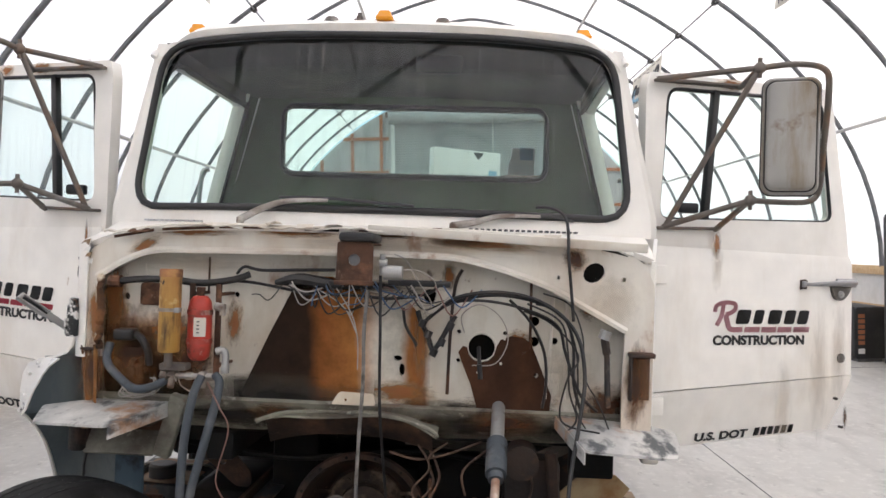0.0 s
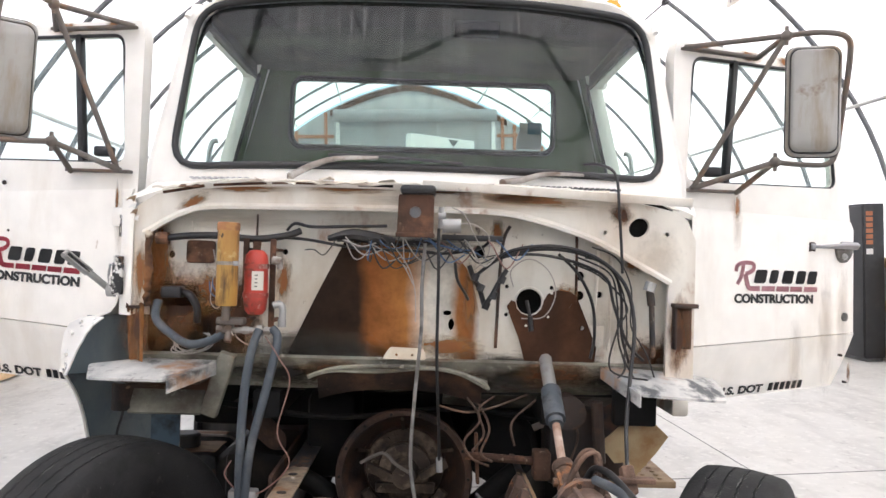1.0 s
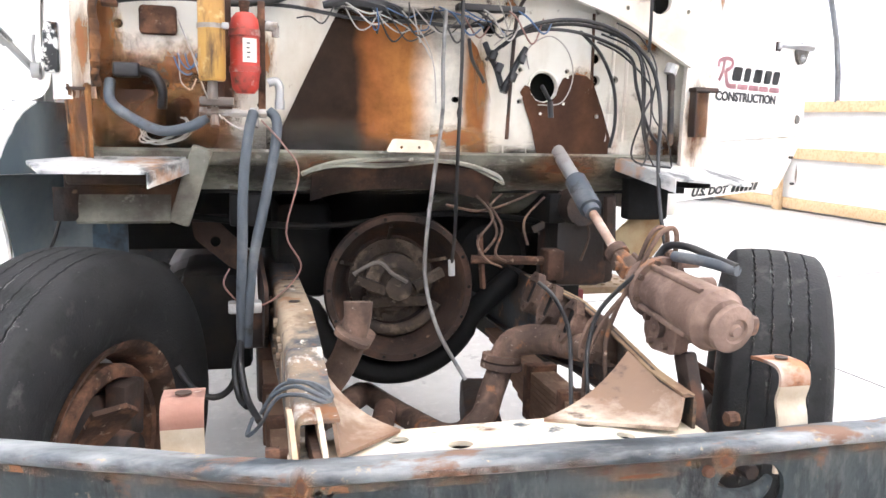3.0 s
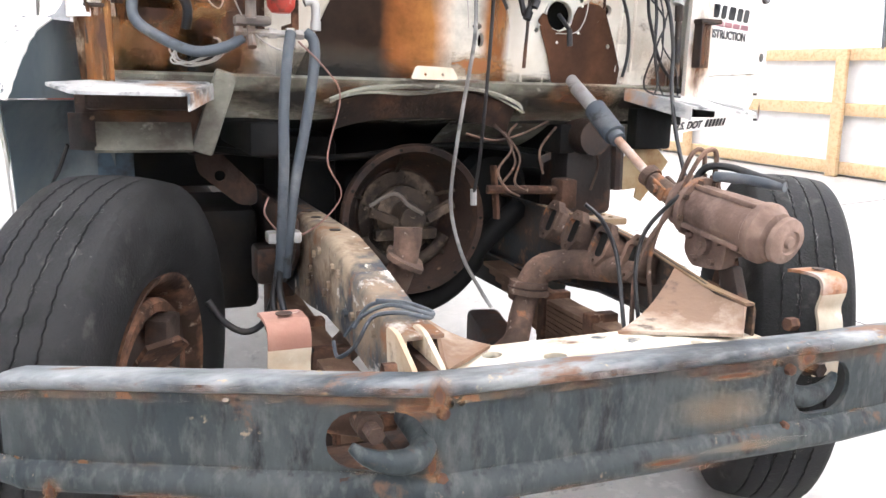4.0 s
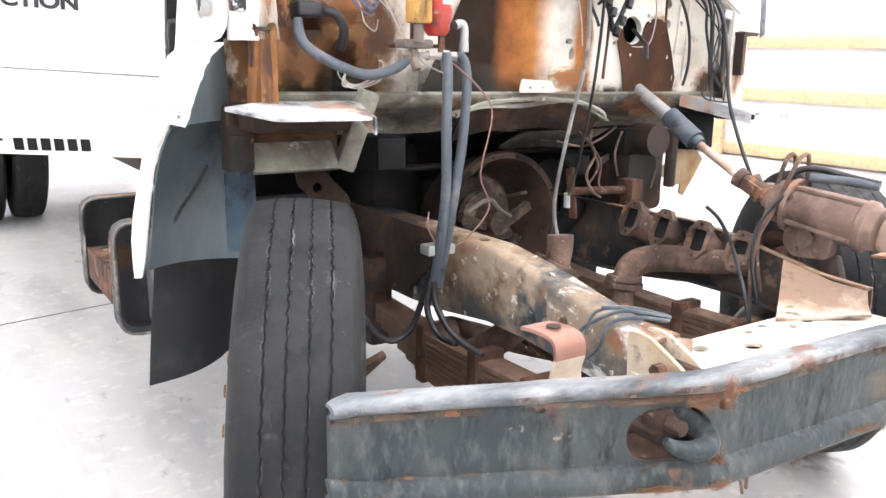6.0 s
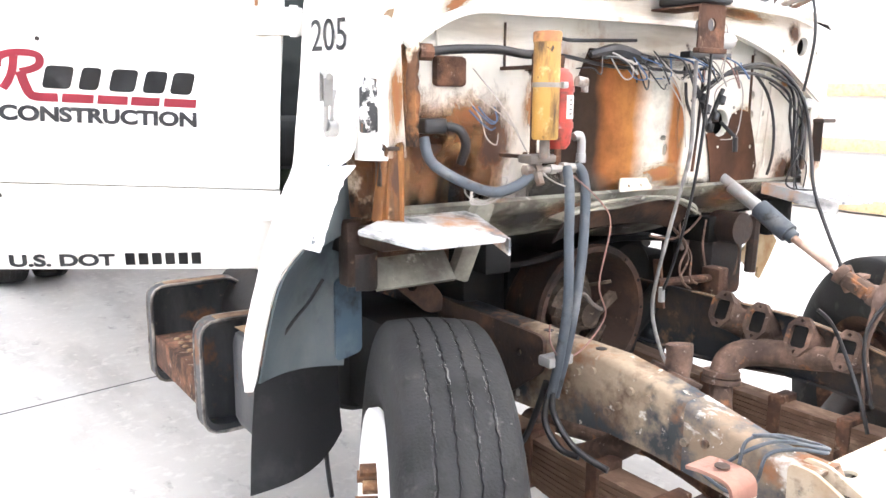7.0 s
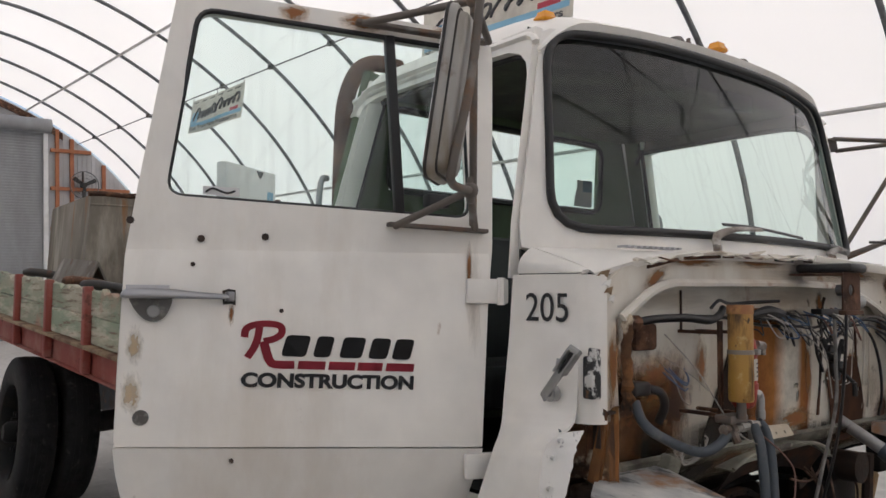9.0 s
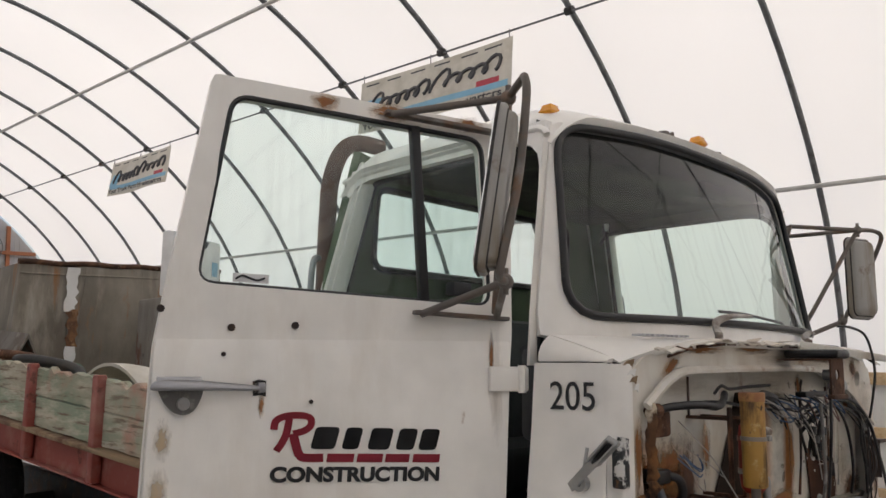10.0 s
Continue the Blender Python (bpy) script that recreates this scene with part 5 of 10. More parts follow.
# stains with a shape of their own: thin films of rust, soot and dirt
def film_material(name, colour, dark, strength, radial=True):
    m = bpy.data.materials.new(name)
    m.use_nodes = True
    n, l = m.node_tree.nodes, m.node_tree.links
    b = n["Principled BSDF"]
    b.inputs["Roughness"].default_value = 0.85
    tc, ln, no, oi, ad, rp, mul, mx, tr, cm = (n.new(k) for k in ("ShaderNodeTexCoord", "ShaderNodeVectorMath", "ShaderNodeTexNoise", "ShaderNodeObjectInfo", "ShaderNodeMath", "ShaderNodeMapRange", "ShaderNodeMath", "ShaderNodeMixShader", "ShaderNodeBsdfTransparent", "ShaderNodeMix"))
    ln.operation = "LENGTH"
    l.new(tc.outputs["Object"], ln.inputs[0])
    no.noise_dimensions = "4D"
    no.inputs["Scale"].default_value, no.inputs["Detail"].default_value, no.inputs["Roughness"].default_value = 2.6, 9.0, 0.72
    l.new(tc.outputs["Object"], no.inputs["Vector"])
    mul.operation = "MULTIPLY"
    mul.inputs[1].default_value = 40.0
    l.new(oi.outputs["Random"], mul.inputs[0])
    l.new(mul.outputs["Value"], no.inputs["W"])
    ad.operation = "MULTIPLY_ADD"
    ad.inputs[1].default_value = 1.7
    l.new(no.outputs["Fac"], ad.inputs[0])
    sub = n.new("ShaderNodeMath")
    sub.operation = "MULTIPLY"
    sub.inputs[1].default_value = -1.0 if radial else 0.0
    l.new(ln.outputs["Value"], sub.inputs[0])
    l.new(sub.outputs["Value"], ad.inputs[2])
    rp.inputs["From Min"].default_value, rp.inputs["From Max"].default_value = -0.10, 0.62
    rp.inputs["To Max"].default_value = strength
    if not radial:
        rp.inputs["From Min"].default_value, rp.inputs["From Max"].default_value = 0.86, 1.06
        no.inputs["Scale"].default_value = 9.0
    l.new(ad.outputs["Value"], rp.inputs["Value"])
    cm.data_type = "RGBA"
    cm.inputs["A"].default_value, cm.inputs["B"].default_value = (*colour, 1), (*dark, 1)
    deep = n.new("ShaderNodeMapRange")
    deep.inputs["From Min"].default_value, deep.inputs["From Max"].default_value = 0.25 * strength, strength
    l.new(rp.outputs["Result"], deep.inputs["Value"])
    l.new(deep.outputs["Result"], cm.inputs["Factor"])
    l.new(cm.outputs["Result"], b.inputs["Base Color"])
    l.new(rp.outputs["Result"], mx.inputs["Fac"])
    l.new(tr.outputs["BSDF"], mx.inputs[1])
    l.new(b.outputs["BSDF"], mx.inputs[2])
    l.new(mx.outputs["Shader"], n["Material Output"].inputs["Surface"])
    return m


ORANGE_FILM = film_material("orange_rust_film", (0.50, 0.27, 0.10), (0.25, 0.095, 0.030), 0.92)
BROWN_FILM = film_material("brown_rust_film", (0.34, 0.15, 0.055), (0.055, 0.026, 0.015), 1.0)
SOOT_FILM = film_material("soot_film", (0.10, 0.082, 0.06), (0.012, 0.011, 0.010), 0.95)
TAN_FILM = film_material("tan_dirt_film", (0.50, 0.40, 0.26), (0.36, 0.24, 0.13), 0.30)
CHALK_FILM = film_material("chalky_rubber_film", (0.10, 0.098, 0.094), (0.20, 0.195, 0.185), 0.7, False)
PEEL_FILM = film_material("peeled_paint_film", (0.66, 0.56, 0.40), (0.50, 0.36, 0.20), 0.62)
EDGE_FILM = film_material("edge_rust_film", (0.20, 0.10, 0.055), (0.10, 0.052, 0.034), 0.85, False)
FLAKE_FILM = film_material("flaked_primer_film", (0.26, 0.17, 0.095), (0.20, 0.10, 0.05), 0.8, False)
FILM = bpy.data.meshes.new("film")
FILM.from_pydata([(-1, -1, 0), (1, -1, 0), (1, 1, 0), (-1, 1, 0)], [], [(0, 1, 2, 3)])
FILMS = {}


def stain(mat, c, ax, up, hu, hv, parent, label):
    me = FILMS.get(mat.name)
    if me is None:
        me = FILMS[mat.name] = FILM.copy()
        me.materials.append(mat)
    ob = new("stain", me)
    ax, up = Vector(ax).normalized(), Vector(up).normalized()
    m = Matrix((ax * hu, up * hv, ax.cross(up) * 0.001)).transposed().to_4x4()
    m.translation = Vector(c)
    ob.parent = parent
    ob.matrix_basis = m
    ob.visible_shadow = True
    return tagged(ob, label)


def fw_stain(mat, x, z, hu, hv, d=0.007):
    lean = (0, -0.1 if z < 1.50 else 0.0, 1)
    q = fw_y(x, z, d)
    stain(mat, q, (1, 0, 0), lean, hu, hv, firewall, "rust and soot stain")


rnd = random.Random(41)
edge = [(-0.935, 1.337), (-0.60, 1.337), (-0.595, 1.42), (-0.615, 1.50), (-0.64, 1.525), (-0.69, 1.53), (-0.72, 1.515), (-0.76, 1.52), (-0.80, 1.515), (-0.845, 1.53), (-0.875, 1.58), (-0.895, 1.66), (-0.908, 1.71), (-0.935, 1.72)]
edge = [(x + rnd.uniform(-0.006, 0.006), z + rnd.uniform(-0.008, 0.008)) if z > 1.34 and x > -0.93 else (x, z) for x, z in round_poly(edge, 0.03, 3)]
bm = nb()
sheet(bm, edge, [], lambda u, v: fw_y(u, v, 0.004), (0, 0.003, 0))
tpart("rusted_patch", bm, RUSTWALL, "dark brown and orange rusted steel")
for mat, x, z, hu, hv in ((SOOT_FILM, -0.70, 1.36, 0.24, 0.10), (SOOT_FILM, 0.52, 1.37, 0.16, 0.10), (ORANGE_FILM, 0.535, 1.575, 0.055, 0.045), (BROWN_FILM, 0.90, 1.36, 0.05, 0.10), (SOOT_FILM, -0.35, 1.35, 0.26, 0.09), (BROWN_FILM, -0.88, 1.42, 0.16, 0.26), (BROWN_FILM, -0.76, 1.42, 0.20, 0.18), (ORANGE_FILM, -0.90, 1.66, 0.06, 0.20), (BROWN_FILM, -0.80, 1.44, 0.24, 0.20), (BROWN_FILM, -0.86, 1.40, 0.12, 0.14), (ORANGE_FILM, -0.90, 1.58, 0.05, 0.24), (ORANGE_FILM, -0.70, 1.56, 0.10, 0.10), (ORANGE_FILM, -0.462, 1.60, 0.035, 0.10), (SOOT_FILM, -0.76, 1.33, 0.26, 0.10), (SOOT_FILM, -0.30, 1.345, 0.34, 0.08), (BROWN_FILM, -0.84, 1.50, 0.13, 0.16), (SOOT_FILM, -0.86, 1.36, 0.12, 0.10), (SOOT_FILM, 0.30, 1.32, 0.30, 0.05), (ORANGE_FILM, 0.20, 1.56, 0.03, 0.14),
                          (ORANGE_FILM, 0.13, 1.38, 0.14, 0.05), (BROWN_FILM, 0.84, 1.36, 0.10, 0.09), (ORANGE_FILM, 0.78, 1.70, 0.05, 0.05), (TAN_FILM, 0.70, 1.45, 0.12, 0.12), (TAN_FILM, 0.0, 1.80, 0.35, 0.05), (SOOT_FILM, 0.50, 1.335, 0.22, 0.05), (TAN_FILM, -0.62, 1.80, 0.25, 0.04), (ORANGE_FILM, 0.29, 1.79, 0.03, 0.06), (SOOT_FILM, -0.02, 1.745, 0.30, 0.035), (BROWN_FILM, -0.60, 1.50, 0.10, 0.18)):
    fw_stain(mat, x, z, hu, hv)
for mat, x, z, hu, hv, tilt in ((ORANGE_FILM, -0.24, 1.925, 0.17, 0.022, 0), (BROWN_FILM, -0.22, 1.930, 0.14, 0.014, 0), (ORANGE_FILM, 0.40, 1.905, 0.22, 0.028, -0.05), (BROWN_FILM, 0.33, 1.908, 0.12, 0.022, 0), (BROWN_FILM, 0.715, 1.862, 0.045, 0.05, 0.4), (ORANGE_FILM, -0.77, 1.862, 0.07, 0.028, 0.5), (BROWN_FILM, 0.10, 1.925, 0.14, 0.016, 0), (ORANGE_FILM, -0.60, 1.915, 0.16, 0.018, 0.0), (TAN_FILM, 0.85, 1.72, 0.10, 0.12, 0), (BROWN_FILM, 0.93, 1.45, 0.05, 0.16, 0), (BROWN_FILM, -0.945, 1.42, 0.05, 0.16, 0), (ORANGE_FILM, -0.945, 1.62, 0.03, 0.12, 0), (TAN_FILM, 0.2, 1.885, 0.5, 0.03, 0)):
    stain(mat, (x, -0.030 + 0.02 * abs(x) ** 4, z), (math.cos(tilt), 0, math.sin(tilt)), (-math.sin(tilt), 0, math.cos(tilt)), hu, hv, truck, "rust stain on the cowl face")


for mat, x, hu, hv, k in ((SOOT_FILM, -0.46, 0.20, 0.075, 0.5), (BROWN_FILM, -0.28, 0.14, 0.06, 0.35), (SOOT_FILM, 0.40, 0.24, 0.08, 0.5), (SOOT_FILM, 0.74, 0.22, 0.08, 0.45), (BROWN_FILM, 0.50, 0.16, 0.07, 0.3), (SOOT_FILM, -0.10, 0.34, 0.03, 0.95), (BROWN_FILM, 0.20, 0.12, 0.05, 0.6), (SOOT_FILM, -0.84, 0.14, 0.08, 0.5), (TAN_FILM, 0.0, 0.25, 0.05, 0.4)):
    y = 0.056 + 0.10 * k ** 1.4
    stain(mat, (x, y - 0.034, 1.337 - 0.115 * k - 0.010), (1, 0, 0), (0, -0.60, 0.80), hu, hv, truck, "grease stain on the toe board")


# side panels and the wheel arch
def side_x(y, z):
    return 1.022 + 0.25 * y


# front crease and rear edge of the near side panel, from the cowl down to the tip behind the wheel
CREASE = [(-1.028, 0.03, 1.868), (-1.030, 0.03, 1.69), (-1.040, 0.03, 1.53), (-1.047, 0.028, 1.50), (-1.062, 0.022, 1.478), (-1.092, 0.012, 1.464), (-1.150, 0.002, 1.452), (-1.188, 0.0, 1.43), (-1.204, 0.0, 1.396), (-1.212, 0.0, 1.335), (-1.207, -0.004, 1.265),
          (-1.212, 0.052, 1.225), (-1.215, 0.106, 1.184), (-1.215, 0.16, 1.126), (-1.215, 0.20, 1.065), (-1.216, 0.245, 0.976), (-1.218, 0.272, 0.907), (-1.222, 0.295, 0.84), (-1.226, 0.31, 0.805)]
REAR = [(-1.070, 0.25, 1.868), (-1.085, 0.25, 1.685), (-1.105, 0.25, 1.518), (-1.107, 0.25, 1.49), (-1.110, 0.25, 1.465), (-1.112, 0.25, 1.45), (-1.116, 0.25, 1.435), (-1.126, 0.25, 1.41), (-1.140, 0.25, 1.385), (-1.160, 0.255, 1.33), (-1.180, 0.26, 1.273),
        (-1.192, 0.265, 1.235), (-1.203, 0.27, 1.194), (-1.214, 0.285, 1.13), (-1.223, 0.30, 1.076), (-1.236, 0.325, 0.985), (-1.242, 0.34, 0.91), (-1.240, 0.35, 0.84), (-1.238, 0.34, 0.80)]


def along(line, n=3):
    out = []
    for p, q in zip(line, line[1:]):
        out += [Vector(p).lerp(Vector(q), k / n) for k in range(n)]
    return out + [Vector(line[-1])]


front_line, rear_line = along(CREASE), along(REAR)
bm = nb()
grid(bm, lambda i, v: front_line[int(i)].lerp(rear_line[int(i)], v) + Vector((-0.010 * math.sin(v * math.pi), 0, 0)), range(len(front_line)), lin(0, 1, 9))
thicken(bm, 0.008)
tpart("cowl_side", bm, WHITE, "white cowl side panel sweeping down to the wheel arch", smooth=50)
bm = nb()
grid(bm, lambda v, w: Vector((-1.0335 + 0.050 * (1 - math.cos(v * math.pi / 2)) + 0.010 * v, 0.046 - 0.064 * math.sin(v * math.pi / 2), 1.866 - 0.40 * w)), lin(0, 1, 8), lin(0, 1, 6))
thicken(bm, 0.008)
tpart("cowl_fold", bm, WHITE, "white folded edge of the cowl side", smooth=60)
# bolted lip along the flare of the wheel arch, chipped
LIPIN = [(-1.065, -0.015, 1.458), (-1.093, -0.022, 1.435), (-1.115, -0.028, 1.405), (-1.145, -0.035, 1.346), (-1.168, -0.038, 1.283), (-1.182, -0.038, 1.256)]
LIPOUT = [(-1.140, 0.002, 1.454), (-1.186, -0.002, 1.432), (-1.202, -0.002, 1.396), (-1.210, -0.002, 1.335), (-1.208, -0.003, 1.285), (-1.205, -0.005, 1.262)]
lin_in, lin_out = along(LIPIN, 4), along(LIPOUT, 4)
rnd = random.Random(3)
jag = [0.004 * rnd.random() for _ in lin_in]
bm = nb()
grid(bm, lambda i, v: lin_out[int(i)].lerp(lin_in[int(i)], v) + Vector((jag[int(i)] * v, 0.006 * math.sin(v * math.pi) - jag[int(i)] * v, 0)), range(len(lin_in)), lin(0, 1, 5))
thicken(bm, 0.006)
lip = tpart("arch_lip", bm, CHIPPED, "chipped white wheel-arch lip with bolts", smooth=50)
for k in (3, 8, 13, 18):
    bm = nb()
    q = lin_out[k].lerp(lin_in[k], 0.35)
    rod(bm, q + Vector((0, 0.004, 0)), q + Vector((-0.003, -0.009, 0)), 0.007, 8)
    part("bolt", bm, CHIPPED, lip)
bm = nb()
sheet(bm, [(0.0, 1.865), (0.0, 1.80), (0.0, 1.42), (0.03, 1.27), (0.25, 1.24), (0.25, 1.875), (0.02, 1.868)], [], lambda u, v: (0.985 + 0.22 * u, u, v), (-0.012, 0, 0))
tpart("cowl_side", bm, WHITE, "white cowl side panel")
for s in (-1, 1):
    bm = nb()
    if s < 0:
        grid(bm, lambda u, v: (-(1.022 + 0.030 * u) + (0.036 + 0.033 * u) * v ** 2.5, 0.030 + 0.22 * u + 0.004 * v, 1.872 + (0.010 + 0.075 * u) * v), lin(0, 1, 8), lin(0, 1, 6))
        thicken(bm, 0.010)
    else:
        sheet(bm, [(0.25, 1.872), (0.02, 1.866), (0.03, 1.88), (0.14, 1.93), (0.25, 1.95)], [], lambda u, v: (0.986 + 0.22 * u, u, v), (-0.012, 0, 0))
    tpart("cowl_corner", bm, WHITE, "white rounded cowl corner", smooth=60)
    if s > 0:
        continue
    rnd = random.Random(31 + s)
    zs = lin(1.50 if s < 0 else 1.30, 1.76 if s < 0 else 1.64, 16)
    bm = nb()
    rows = []
    for z in zs:
        e = 0.012 * rnd.random()
        rows.append([bm.verts.new((s * 0.925, -0.02 - e, z)), bm.verts.new((s * (0.915 + 0.004 * rnd.random()), -0.045 - e - 0.012 * rnd.random(), z)), bm.verts.new((s * (0.888 + 0.012 * rnd.random()), -0.035 - e, z))])
    for a, b in zip(rows, rows[1:]):
        for k in (0, 1):
            bm.faces.new((a[k], a[k + 1], b[k + 1], b[k]))
    thicken(bm, 0.004)
    tpart("torn_flange", bm, RUSTPAINT, "jagged rusted flange", smooth=20)
    bm = nb()
    grid(bm, lambda u, v: (-0.992 + 0.066 * u, -0.012 - 0.012 * math.sin(u * 9.0) + 0.05 * (1 - u) * (1 - v), 1.30 + 0.20 * v + 0.012 * math.sin(7 * u + 2)), lin(0, 1, 8), lin(0, 1, 5))
    thicken(bm, 0.005)
    tpart("corner_panel", bm, RUSTWALL, "orange-brown rust-eaten corner panel", smooth=60)
bm = nb()
box(bm, (0.90, -0.055, 1.545), (0.985, 0.0, 1.56), 0.003)
box(bm, (0.905, -0.05, 1.40), (0.912, 0.0, 1.55), 0.002)
box(bm, (0.912, -0.012, 1.40), (0.975, -0.004, 1.55), 0.002)
tpart("junction_box", bm, RUSTD, "open dark rusted box")
bm = nb()
box(bm, (-0.99, -0.02, 1.49), (-0.94, 0.02, 1.50), 0.003)
box(bm, (-0.99, -0.005, 1.40), (-0.983, 0.02, 1.49), 0.002)
box(bm, (-0.985, 0.012, 1.40), (-0.94, 0.018, 1.49), 0.002)
tpart("bracket", bm, RUSTD, "open rusted bracket pocket")
# chipped top of the fold and the torn strip above it
bm = nb()
sheet(bm, [(-0.012, 1.815), (0.010, 1.818), (0.020, 1.845), (0.016, 1.872), (-0.006, 1.868), (-0.016, 1.842)], [], lambda u, v: (-0.999 - 0.012 * u, 0.012 + u, v), (0.006, 0, 0))
tpart("fold_chip", bm, GREASE_SHADE, "dark open chip in the folded edge", smooth=0)
for k, (x, y, z, w) in enumerate(((-0.985, -0.004, 1.868, 0.020), (-0.978, -0.008, 1.842, 0.016), (-0.972, -0.010, 1.822, 0.014), (-0.962, -0.012, 1.800, 0.010))):
    bm = nb()
    sheet(bm, [(-w, -0.006), (-0.2 * w, 0.007), (w, 0.012), (0.6 * w, -0.010), (0.0, -0.004)], [], lambda u, v: (x + u, y - 0.012 - 0.3 * u, z + v), (0, 0.003, 0))
    tpart("paint_flake", bm, CHIPPED if k % 2 else TAN, "curling flake of paint", smooth=0)
bm = nb()
grid(bm, lambda u, v: (-0.900 + 0.085 * u, -0.046 - 0.016 * v, 1.912 + 0.006 * u - 0.004 * v + 0.003 * math.sin(u * 9)), lin(0, 1, 6), lin(0, 1, 2))
thicken(bm, 0.006)
tpart("bent_strip", bm, COWL, "bent white strip at the torn corner", smooth=20)
# inner return of the cowl side, rusted
bm = nb()
grid(bm, lambda u, v: (-0.945 - 0.065 * v - 0.01 * u, 0.0 + 0.12 * v, 1.31 + (0.22 - 0.06 * v) * u), lin(0, 1, 5), lin(0, 1, 5))
thicken(bm, 0.008)
tpart("inner_cowl_side", bm, RUSTPAINT, "orange-brown rusted inner cowl side")
# hood latch
bm = nb()
lev0, lev1 = Vector((-1.078, 0.120, 1.530)), Vector((-1.172, -0.083, 1.672))
bar(bm, lev0, lev0.lerp(lev1, 0.66), 0.026, 0.008, (1, 0, 0), 0.002)
bar(bm, lev0.lerp(lev1, 0.55) + Vector((0, 0.012, 0.006)), lev1 + Vector((0, 0.012, 0.006)), 0.006, 0.022, (1, 0, 0), 0.001)
bar(bm, lev0.lerp(lev1, 0.55) - Vector((0, 0.012, 0.006)), lev1 - Vector((0, 0.012, 0.006)), 0.006, 0.022, (1, 0, 0), 0.001)
rod(bm, lev1 + Vector((0, 0.016, 0.007)), lev1 - Vector((0, 0.016, 0.007)), 0.008, 10)
latch = tpart("hood_latch", bm, ALU, "grey steel over-centre hood latch")
bm = nb()
for k in range(9):
    rod(bm, lev0.lerp(lev1, 0.62 + 0.035 * k), lev0.lerp(lev1, 0.635 + 0.035 * k), 0.008, 10)
rod(bm, lev0.lerp(lev1, 0.56), lev1, 0.006, 8)
part("spring", bm, SEAL, latch, "dark coil spring", 60)
bm = nb()
lathe(bm, [(0, 0.009), (0, 0.022), (0.022, 0.022), (0.022, 0.009)], Matrix.Translation((-1.070, 0.082, 1.545)) @ Matrix.Rotation(radians(180), 4, "Z"), 16, True)
tube(bm, [(-1.082, 0.075, 1.555), (-1.084, 0.066, 1.60), (-1.078, 0.062, 1.64)], 0.005, 6, 4)
part("eyelet", bm, ALU, latch, "round steel eyelet", 40)
bm = nb()
box(bm, (-1.040, -0.025, 1.535), (-1.004, 0.012, 1.648), 0.006)
box(bm, (-1.046, -0.030, 1.56), (-1.036, 0.0, 1.60), 0.003)
rod(bm, (-1.022, -0.012, 1.648), (-1.020, -0.014, 1.668), 0.016, 10)
tpart("hood_stop", bm, BLACKCHIP, "black paint-flecked hood stop")
# inner wheel-arch liner, flap and splash shields
def liner_p(u, v):
    z = 0.83 + 0.425 * v
    q = front_line[-1]
    for a, b in zip(front_line, front_line[1:]):
        if b.z <= z <= a.z:
            q = b.lerp(a, (z - b.z) / max(1e-6, a.z - b.z))
    a = Vector((q.x + 0.012, q.y + 0.006, z))
    b = Vector((-0.935, 0.32 - 0.06 * v, z))
    w = a.lerp(b, u)
    w.y += 0.05 * math.sin(u * math.pi)
    return w


bm = nb()
grid(bm, liner_p, lin(0, 1, 10), lin(0, 1, 16))
thicken(bm, 0.006)
tpart("arch_liner", bm, TEAL, "grimy grey-blue inner wheel-arch liner", smooth=60)
bm = nb()
grid(bm, lambda u, v: (-1.18 + 0.20 * u + 0.05 * v, -0.02 + 0.22 * u + 0.03 * v, 1.26 + 0.20 * v), lin(0, 1, 5), lin(0, 1, 4))
thicken(bm, 0.006)
tpart("upper_liner", bm, TEAL, "grimy grey-blue upper wheel-arch liner", smooth=60)
bm = nb()
sheet(bm, round_poly([(-0.70, 1.09), (-0.62, 1.09), (-0.50, 0.97), (-0.50, 0.91), (-0.56, 0.91), (-0.69, 1.02)], 0.02, 3), [circle(-0.62, 1.01, 0.018, 10)], lambda u, v: (u, 0.43, v), (0, 0.012, 0))
box(bm, (-0.72, 0.36, 1.085), (-0.58, 0.52, 1.097), 0.004)
tpart("cab_mount", bm, BELLM, "dark rusted cab mount bracket")
bm = nb()
sheet(bm, round_poly([(-0.985, 0.86), (-0.885, 0.87), (-0.885, 1.10), (-0.90, 1.115), (-0.95, 1.12), (-0.985, 1.10)], 0.02, 4), [], lambda u, v: (u, 0.27 + 0.25 * (u + 0.985), v), (0, 0.010, 0))
tpart("liner_strip", bm, STRIPBLUE, "blue painted liner strip")
bm = nb()
grid(bm, lambda u, v: (-1.14 + 0.265 * u - 0.055 * (1 - v) * (1 - 0.8 * u), 0.50 - 0.03 * math.sin(3 * u) - 0.05 * (1 - v) ** 2, 0.835 - (0.415 - 0.06 * u - 0.08 * u ** 4) * (1 - v)), lin(0, 1, 10), lin(0, 1, 8))
thicken(bm, 0.012)
tpart("mud_flap", bm, FLAP, "black rubber mud flap curling at the bottom", smooth=60)
bm = nb()
box(bm, (-1.14, 0.455, 0.815), (-0.875, 0.475, 0.85), 0.004)
tpart("flap_bracket", bm, RUSTM, "rusted flap bracket")
bm = nb()
tube(bm, [(-1.058, 0.196, 1.13), (-1.085, 0.235, 1.06), (-1.11, 0.27, 1.01), (-1.13, 0.31, 0.955)], 0.0055, 6, 4)
tpart("flap_rod", bm, CABLE, "thin bent rod")
bm = nb()
tube(bm, [(-0.93, 0.48, 0.62), (-0.925, 0.47, 0.45), (-0.915, 0.46, 0.33)], 0.008, 6, 4)
tpart("hanging_rod", bm, CABLE, "thin rod hanging behind the flap")

